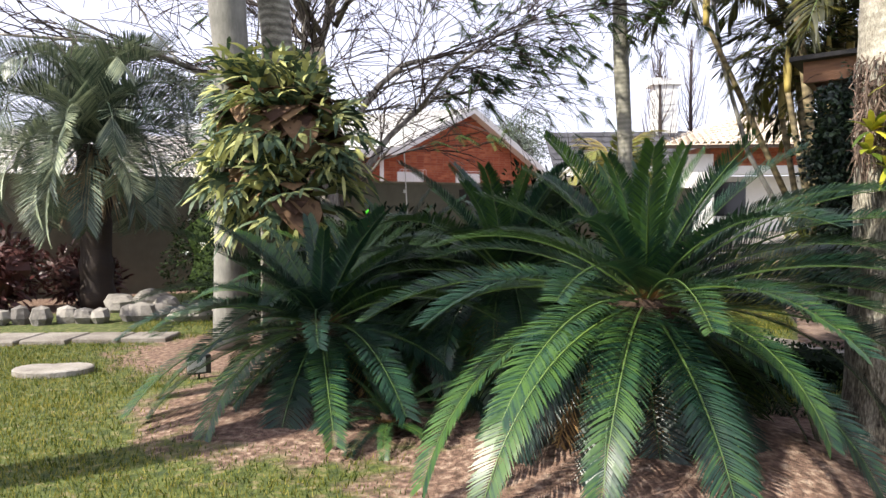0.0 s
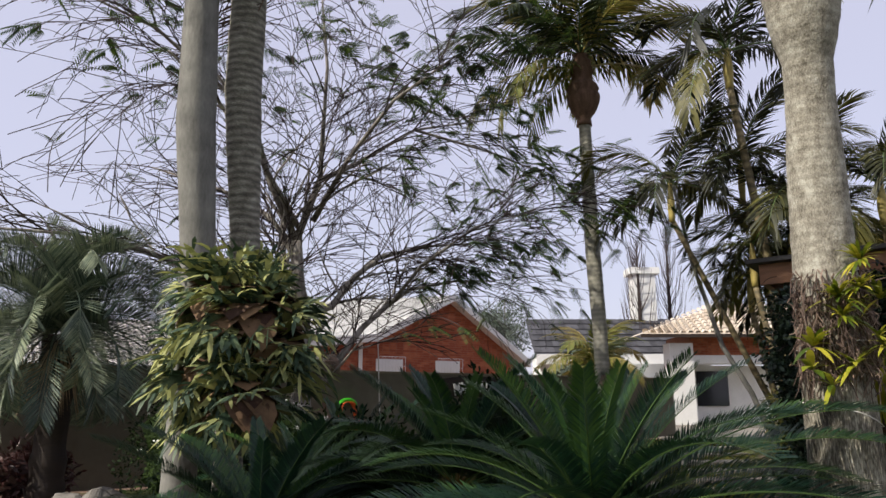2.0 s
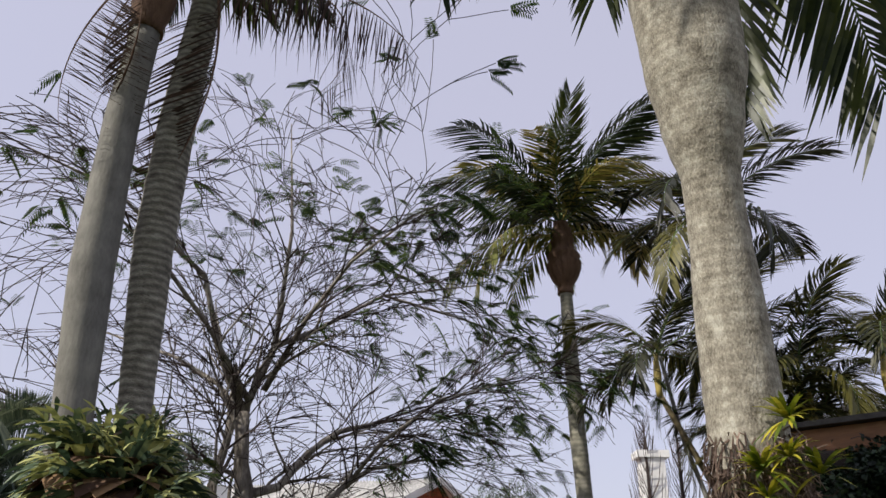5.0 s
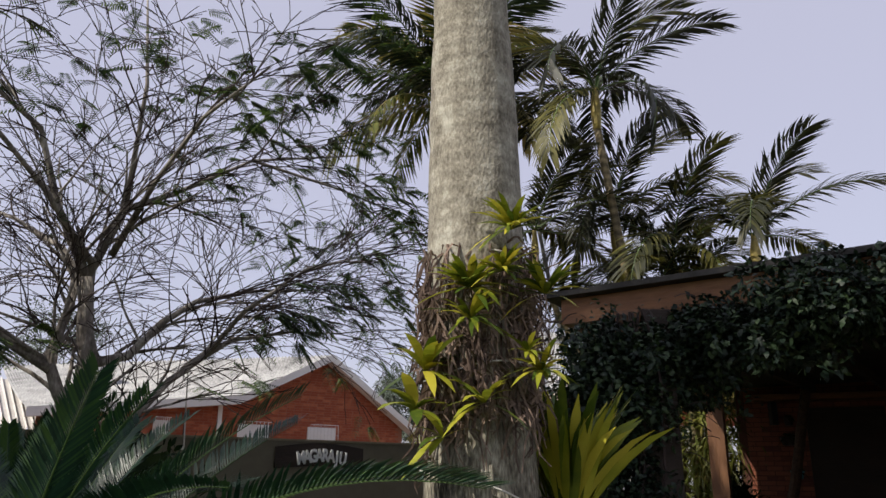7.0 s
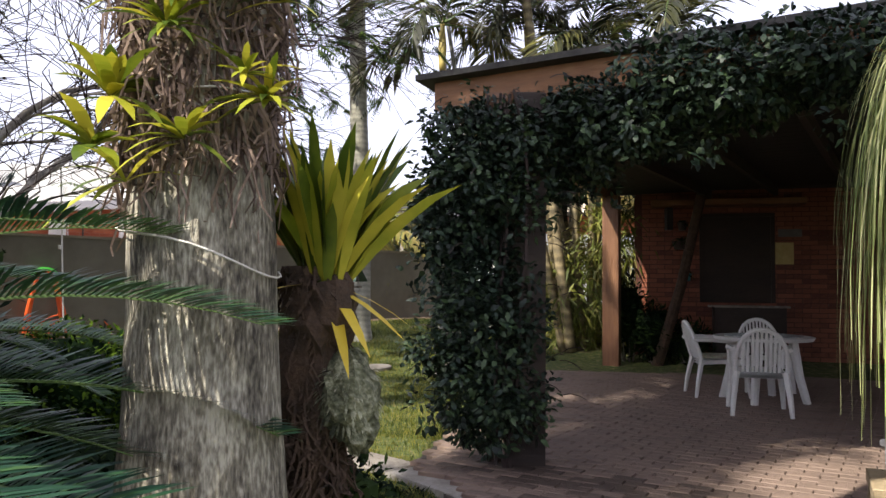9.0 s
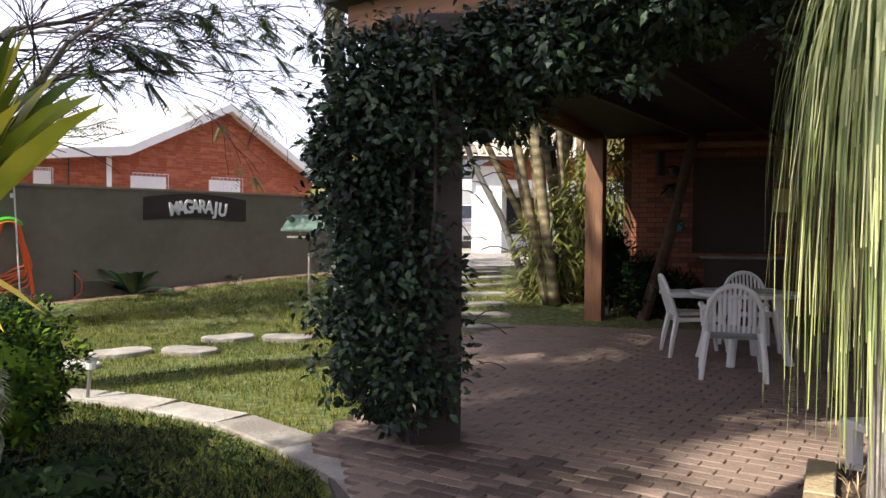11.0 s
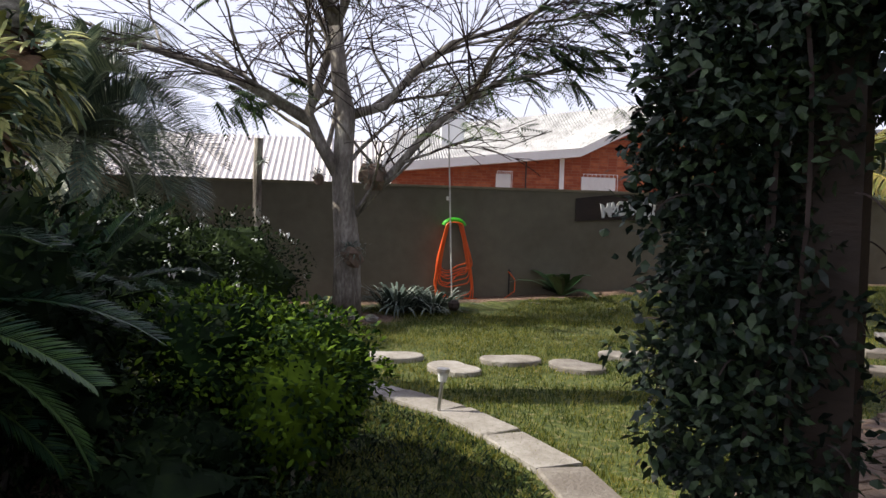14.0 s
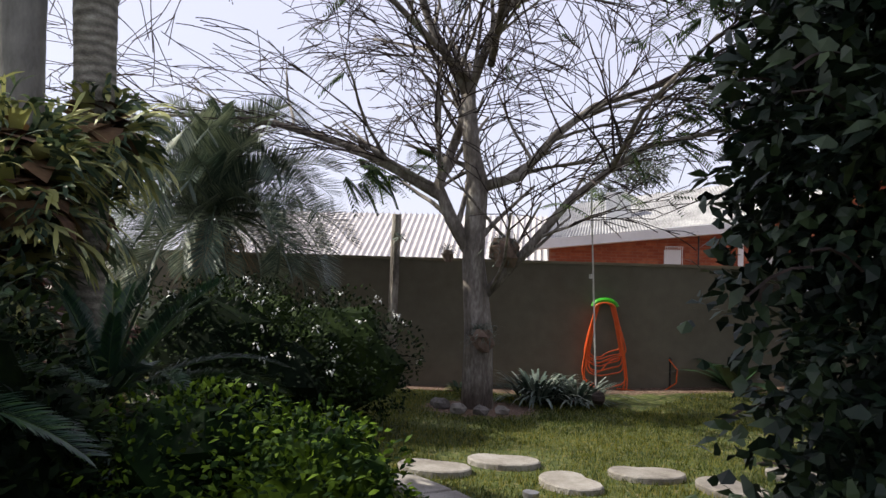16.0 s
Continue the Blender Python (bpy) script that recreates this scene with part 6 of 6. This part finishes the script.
    g.leaf(Vector((0.06, -0.02, -0.3)) + Vector((d.x * 0.082, d.y * 0.087, d.z * 0.115)), d + Vector((0, 0, -0.6)), d, 0.03, 0.008, 0, 0.3)
g.put("moss_root_ball", ["moss"], brom, label="pale mossy root ball", kind="stuff")
g = Geo()
for i in range(900):
    a, z = rnd.uniform(0, 6.28), rnd.uniform(-0.55, 0.05)
    r = 0.075 + 0.02 * math.sin(z * 9)
    p = Vector((-0.04 + r * math.cos(a), 0.03 + r * math.sin(a), z))
    pts = [p]
    for k in range(3):
        p = p + Vector((rnd.uniform(-0.03, 0.03), rnd.uniform(-0.03, 0.03), rnd.uniform(-0.06, 0.0)))
        pts.append(p)
    g.tube(pts, [0.005, 0.004, 0.003, 0.002], 3, cap=False)
g.tube([(-0.04, 0.03, 0.05), (-0.04, 0.03, -0.25), (-0.05, 0.03, -0.58)], [0.07, 0.085, 0.06], 12, wob=0.2)
g.put("root_core", ["cycad_trunk"], brom, label="dark fibrous root mass", kind="stuff")
bush("dark_scrub", [((3.0, 5.4, 0.62), (0.2, 0.2, 0.2)), ((2.92, 5.42, 0.35), (0.22, 0.2, 0.2))], "dark twiggy scrub under the mossy pot", "bushdark", 0.035, 0.02, 5200, 240)

# ---- hanging strap plant, planter, white crate at the terrace edge ----
planter = thing("brick_planter", (5.70, 5.90, 0), "low brick planter at the terrace edge with dry soil", "planter", rz=radians(54))
for z in range(5):
    for side in range(2):
        for k in range(6 - z % 2):
            g = Geo()
            y = -0.3 + side * 0.6
            x0 = -0.75 + k * 0.25 + (0.12 if z % 2 else 0)
            g.box((x0, y - 0.055, z * 0.07), (x0 + 0.235, y + 0.055, z * 0.07 + 0.06), bevel=0.006)
            g.put("brick", ["planterbrick"], planter)
g = Geo()
g.box((-0.75, -0.24, 0), (0.85, 0.24, 0.28))
g.put("soil", ["cycad_trunk"], planter)
g = Geo()
for i in range(300):
    g.leaf((random.uniform(-0.7, 0.8), random.uniform(-0.22, 0.22), 0.28), (random.uniform(-1, 1), random.uniform(-1, 1), random.uniform(0.2, 2)), (0, 0, 1), 0.14, 0.008, 0, 0.4)
g.put("dry_grass", ["straw"], planter, kind="stuff")
crate = thing("white_chair", (6.74, 7.12, 0.0), "white plastic chair stacked behind the planter", "chair")
g = Geo()
for i in range(5):
    g.box((-0.22, -0.22 + i * 0.005, 0.38 + i * 0.08), (0.22, -0.18 + i * 0.005, 0.44 + i * 0.08), bevel=0.01)
g.box((-0.25, -0.25, 0.3), (0.25, 0.25, 0.34), bevel=0.01)
g.put("slats", ["plastic"], crate)
for x in (-0.2, 0.2):
    for y in (-0.2, 0.2):
        g = Geo()
        g.box((x - 0.03, y - 0.03, 0), (x + 0.03, y + 0.03, 0.3))
        g.put("leg", ["plastic"], crate)
pony = thing("hanging_strap_plant", (5.7, 6.05, 0.27), "tall plant with long hanging green strap leaves beside the terrace", "plant")
g = Geo()
g.tube([(0.1, 0.1, 0), (0.08, 0.08, 1.2), (0.05, 0.05, 2.1)], [0.08, 0.06, 0.05], 10)
g.put("stem", ["bark"], pony)
g = Geo()
rnd = random.Random(44)
for i in range(520):
    a = rnd.uniform(0, 6.28)
    d = Vector((math.cos(a), math.sin(a), 0))
    L, reach = rnd.uniform(1.0, 2.0), rnd.uniform(0.15, 0.45)
    base = Vector((0.05, 0.05, 2.05 + rnd.uniform(-0.1, 0.15)))
    s = d.cross(Vector((0, 0, 1))) * 0.007
    prev = None
    for k in range(8):
        u = k / 7
        c = base + d * reach * (1 - (1 - u) ** 2.2) + Vector((0, 0, 0.22 * math.sin(min(1, u * 3) * math.pi / 2) - L * u ** 1.5)) + Vector((0.02 * math.sin(9 * u + i), 0.02 * math.cos(7 * u + i), 0))
        w = s * (1 - 0.7 * u)
        if prev:
            g.face([prev[0], prev[1], c + w, c - w])
        prev = (c - w, c + w)
g.put("leaves", ["pony"], pony, kind="stuff")


# ---- table and chairs ----
def plastic_chair():
    c = thing("garden_chair", (0, 0, 0), "white plastic garden chair with slatted back at the round table", "chair", "chairs round the table")
    g = Geo()
    n = 14
    for i in range(n):
        u0, u1 = i / n, (i + 1) / n
        y = lambda u: -0.23 + 0.46 * u
        w0, w1 = 0.23, 0.23
        z = lambda u: 0.43 + 0.02 * math.cos(u * 3)
        for zz, fl in ((0, 1), (-0.03, -1)):
            q = [(-w0, y(u0), z(u0) + zz), (w0, y(u0), z(u0) + zz), (w1, y(u1), z(u1) + zz), (-w1, y(u1), z(u1) + zz)]
            g.face(q if fl > 0 else q[::-1])
    g.face([(-0.23, -0.23, 0.45), (-0.23, -0.23, 0.40), (0.23, -0.23, 0.40), (0.23, -0.23, 0.45)])
    for s in (-1, 1):
        g.face([(s * 0.23, -0.23, 0.40), (s * 0.23, 0.23, 0.39), (s * 0.23, 0.23, 0.43), (s * 0.23, -0.23, 0.45)])
    g.put("seat", ["plastic"], c)
    for i in range(9):
        x = -0.16 + i * 0.04
        top = 0.83 - 0.05 * abs(x / 0.2) ** 2
        g = Geo()
        g.box((x - 0.011, 0.0, 0.0), (x + 0.011, 0.012, 1.0))
        g.v = [(vx, 0.215 + (vz) * 0.13 + vy, 0.44 + vz * (top - 0.44)) for vx, vy, vz in g.v]
        g.put("slat", ["plastic"], c)
    g = Geo()
    arc = [(0.235 * math.cos(a), 0.225 + 0.13 * max(0, (0.44 + 0.40 * math.sin(a) ** 0.7 - 0.44) / 0.4), 0.44 + 0.41 * math.sin(a) ** 0.7) for a in np.linspace(0.001, math.pi - 0.001, 17)]
    g.tube(arc, 0.022, 6)
    g.put("back_rim", ["plastic"], c)
    for s in (-1, 1):
        g = Geo()
        g.tube([(s * 0.25, 0.32, 0.66), (s * 0.27, 0.1, 0.665), (s * 0.27, -0.12, 0.65), (s * 0.26, -0.2, 0.62), (s * 0.245, -0.22, 0.44)], [0.022, 0.028, 0.028, 0.024, 0.022], 6)
        g.put("armrest", ["plastic"], c)
        for y in (-0.22, 0.22):
            g = Geo()
            g.tube([(s * 0.22, y, 0.44), (s * 0.25, y * 1.22, 0.2), (s * 0.265, y * 1.35, 0.0)], [0.034, 0.028, 0.02], 6)
            g.put("leg", ["plastic"], c)
    return c


chair = plastic_chair()
chair.matrix_basis = pose(7.32, 9.95, 0.04, 0, 0, 153)
ch2 = copy_thing(chair, pose(7.56, 11.13, 0.04, 0, 0, 75))
ch3 = copy_thing(chair, pose(8.36, 11.45, 0.04, 0, 0, -20))
for c_, at in ((ch2, (7.56, 11.13, 0.49)),):
    g = Geo()
    g.box((-0.19, -0.19, 0), (0.19, 0.19, 0.035), bevel=0.015)
    ob = g.put("seat_cushion", ["cushion"], label="patterned seat cushion on the plastic chair", category="cushion", at=at)
    ob.rotation_euler = (0, 0, radians(75))
table = thing("round_table", (7.85, 10.68, 0.04), "white round plastic garden table on the terrace", "table")
g = Geo()
g.tube([(0, 0, 0.68), (0, 0, 0.715), (0, 0, 0.72)], [0.50, 0.52, 0.51], 32)
g.put("tabletop", ["plastic"], table)
for i in range(4):
    a = math.pi / 4 + i * math.pi / 2
    g = Geo()
    g.tube([(0.3 * math.cos(a), 0.3 * math.sin(a), 0.69), (0.36 * math.cos(a), 0.36 * math.sin(a), 0.3), (0.44 * math.cos(a), 0.44 * math.sin(a), 0)], [0.05, 0.045, 0.04], 8)
    g.put("leg", ["plastic"], table)
g = Geo()
g.tube([(0, 0, 0), (0, 0, 0.008)], 0.40, 32)
g.put("table_mat", ["cloth"], label="round patterned cloth on the table", category="tablecloth", at=(7.85, 10.68, 0.762))
lean = thing("leaning_post", (0, 0, 0), "dark slanting trunk propped under the terrace roof", "post")
g = Geo()
g.tube([(8.15, 13.9, 0.0), (8.5, 13.75, 1.3), (8.8, 13.65, 2.7)], [0.09, 0.075, 0.07], 10, wob=0.06)
g.put("stem", ["cycad_trunk"], lean)
lantern = thing("wall_lantern", on_house(0.42, 0.07, 2.4), "narrow black lantern on the brick wall", "lantern")
g = Geo()
g.box((-0.05, -0.05, -0.2), (0.05, 0.05, 0.15), bevel=0.01)
g.put("case", ["black"], lantern)
g = Geo()
g.tube([(0, 0, 0.15), (0, 0, 0.2), (0, 0, 0.24)], [0.06, 0.03, 0.01], 8)
g.put("cap", ["black"], lantern)
bench = thing("wall_counter", on_house(1.0, 0.5, 0), "narrow pale counter along the brick wall", "counter")
g = Geo()
slab(g, (0, 0, 0), (0.9 * 1.15, -0.43 * 1.15, 0), 0.35, 0.98, 1.01)
g.put("top", ["concrete"], bench)
g = Geo()
slab(g, (0.06, -0.02, 0), (0.9 * 1.1, -0.43 * 1.1 + 0.01, 0), 0.3, 0.0, 0.98)
g.put("base", ["darkwood"], bench)

# ---- unseen tall tree, added to shade the planting bed and terrace ----
shade = thing("garden_tree", (-5.3, 2.8, 0), "tall leafy garden tree that shades the planting bed", "tree")
g = Geo()
g.tube([(0, 0, -0.1), (0.05, 0, 3.5), (0.0, 0.1, 7.0), (0.1, 0.1, 12.2)], [0.28, 0.22, 0.16, 0.05], 12, wob=0.05)
for i in range(9):
    a = i * 2.4
    o = Vector((math.cos(a), math.sin(a), 0))
    z = 5.4 + i * 0.7
    g.tube([(0.05, 0.05, z), o * 0.8 + Vector((0, 0, z + 0.7)), o * 1.6 + Vector((0, 0, z + 1.2))], [0.07, 0.045, 0.015], 6)
g.put("trunk", ["bark"], shade)
g = Geo()
for i in range(40):
    a, r_ = i * 2.4, 0.35 + 1.45 * ((i * 0.618) % 1)
    leaf_cloud(g, (r_ * math.cos(a), r_ * math.sin(a), 6.4 + 6.2 * ((i * 0.37) % 1)), (0.75, 0.75, 0.6), 520, 0.17, 0.07, 300 + i, 0.2, 0.1)
g.put("crown", ["bushdark"], shade, kind="stuff")

# ---- far trees ----
def far_tree(at, height, kind, seed):
    t = thing("far_tree", (at[0], at[1], ground_z(*at)), "distant slender bare poplar tree" if kind == "bare" else "distant grey-green leafy tree", "tree", "far trees")
    g, r = Geo(), random.Random(seed)
    g.tube([(0, 0, 0), (0, 0, height)], [0.18, 0.02], 6)
    if kind == "bare":
        for i in range(90):
            z = height * r.uniform(0.15, 0.97)
            a = r.uniform(0, 6.28)
            L = (height - z) * 0.22 + 0.5
            o = Vector((math.cos(a), math.sin(a), 0))
            g.tube([(0, 0, z), o * L * 0.35 + Vector((0, 0, z + L * 0.7)), o * L * 0.5 + Vector((0, 0, z + L * 1.6))], [0.02, 0.014, 0.006], 3, cap=False)
    g.put("trunk", ["twig" if kind == "bare" else "bark"], t)
    if kind != "bare":
        g = Geo()
        for i in range(9):
            u = r.uniform(0.45, 1)
            a = r.uniform(0, 6.28)
            q = height * 0.22 * (1.3 - u)
            leaf_cloud(g, (q * 1.6 * math.cos(a), q * 1.6 * math.sin(a), height * u), (height * 0.16, height * 0.16, height * 0.1), 420, 0.3, 0.07, seed + i, 0.2, 0.1)
        g.put("crown", ["haze_tree"], t)


for x, y, h_, k, s_ in ((9.8, 36, 8.2, "bare", 1), (11.5, 37, 8.8, "bare", 2), (10.6, 39, 8.0, "bare", 3), (3.2, 46, 5.6, "leaf", 4), (-12.5, 40, 8.0, "leaf", 5), (4.8, 50, 7.5, "leaf", 6), (6.4, 30, 3.4, "leaf", 7)):
    far_tree((x, y), h_, k, s_)
lp = thing("feather_palm", (4.9, 22.5, 0.5), "low yellow-green feather palm beyond the lawn", "palm tree")
trunk(lp, [(0, 0, 0, 0.3), (0, 0, 1.9, 0.25)], "boot", 10, 0.3)
crown(lp, (0, 0, 1.9), QUEEN_OLIVE, 16, (85, 0), size=0.75, seed=77)

# ---- grass blades ----
def grass():
    rnd = np.random.default_rng(3)
    verts, faces = [], []

    def patch(n, x0, x1, y0, y1, h):
        xs, ys = rnd.uniform(x0, x1, n), rnd.uniform(y0, y1, n)
        for x, y in zip(xs, ys):
            b = bedness(x, y)
            if rnd.random() < b * 1.3 or on_hard(x, y) or (y - 15.15) - 0.643 * (x + 4.25) > -0.3:
                continue
            if noise.noise(Vector((x * 0.9, y * 0.9, 3))) > 0.30 and rnd.random() < 0.7:
                continue
            z = ground_z(x, y)
            a, l_ = rnd.uniform(0, 6.28), h * rnd.uniform(0.5, 1.2)
            dx, dy = math.cos(a) * 0.004, math.sin(a) * 0.004
            lx, ly = rnd.uniform(-0.6, 0.6) * l_, rnd.uniform(-0.6, 0.6) * l_
            k = len(verts)
            verts.extend(((x - dx, y - dy, z - 0.004), (x + dx, y + dy, z - 0.004), (x + lx, y + ly, z + l_)))
            faces.append((k, k + 1, k + 2))

    patch(90000, -4.5, 1.2, 3.4, 9.5, 0.035)
    patch(110000, -3.5, 5.5, 9.0, 15.5, 0.045)
    patch(26000, 2.0, 4.3, 5.5, 9.8, 0.04)
    patch(50000, 0.0, 7.0, 15.0, 20.5, 0.06)
    me = bpy.data.meshes.new("grass")
    me.from_pydata(verts, [], faces)
    me.materials.append(M["blade"])
    tagged(new("grass", me), "short patchy lawn grass", "grass", kind="stuff")


grass()


def ground_cover():
    """Short leaves inside the kerb, coloured dark in place of shade on the grass."""
    rnd = random.Random(12)
    g = Geo()
    for _ in range(26000):
        x, y = rnd.uniform(0.2, 4.2), rnd.uniform(5.6, 10.3)
        edge = 10.5 if x < 1.4 else None
        near = min(KERB, key=lambda k: (k[0] - x) ** 2 + (k[1] - y) ** 2)
        if math.hypot(near[0] - 1.2, near[1] - 7.2) < math.hypot(x - 1.2, y - 7.2) + 0.25 or math.hypot(x - 2.66, y - 5.1) < 0.3 or (edge and y > edge - 0.3):
            continue
        a = rnd.uniform(0, 6.28)
        g.leaf((x, y, ground_z(x, y)), (math.cos(a), math.sin(a), rnd.uniform(0.3, 1.4)), (0, 0, 1), rnd.uniform(0.05, 0.11), 0.014, 0, 0.3)
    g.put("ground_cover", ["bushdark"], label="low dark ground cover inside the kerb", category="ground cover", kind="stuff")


ground_cover()

# ---- pavers ----
def pavers():
    shared = []
    for s in range(4):
        g = Geo()
        w, l_ = 0.100, 0.200
        g.box((-l_ / 2, -w / 2, 0), (l_ / 2, w / 2, 0.03 + 0.002 * s), bevel=0.006)
        shared.append(g.mesh("paver", ["paver"]))
    rnd = random.Random(9)
    rest = Geo()
    made = 0
    ang_ = math.atan2(FD.y, FD.x)
    for j in range(-16, 66):
        for i in range(-9, 44):
            a, b = 0.22 + i * 0.205 + (0.1 if j % 2 else 0), j * 0.105
            if b > 6.8 or a < terrace_edge(b) + 0.1:
                continue
            p = roof_at(a, b)
            near = 0.3 < a < 4.6 and -1.7 < b < 0.6
            if near and made < 300:
                ob = new("paver", shared[rnd.randrange(4)])
                ob.parent = patio
                ob.matrix_basis = Matrix.Translation((p.x, p.y, 0.036)) @ Euler((rnd.uniform(-0.012, 0.012), rnd.uniform(-0.012, 0.012), ang_ + rnd.uniform(-0.02, 0.02))).to_matrix().to_4x4()
                made += 1
            else:
                rest.box((p.x - 0.0995, p.y - 0.0495, 0.036), (p.x + 0.0995, p.y + 0.0495, 0.066 + rnd.uniform(-0.003, 0.003)), rot=ang_ + rnd.uniform(-0.015, 0.015), bevel=0.005)
    rest.put("pavers", ["paver"], patio, label="worn clay pavers laid in rows", kind="stuff")


pavers()
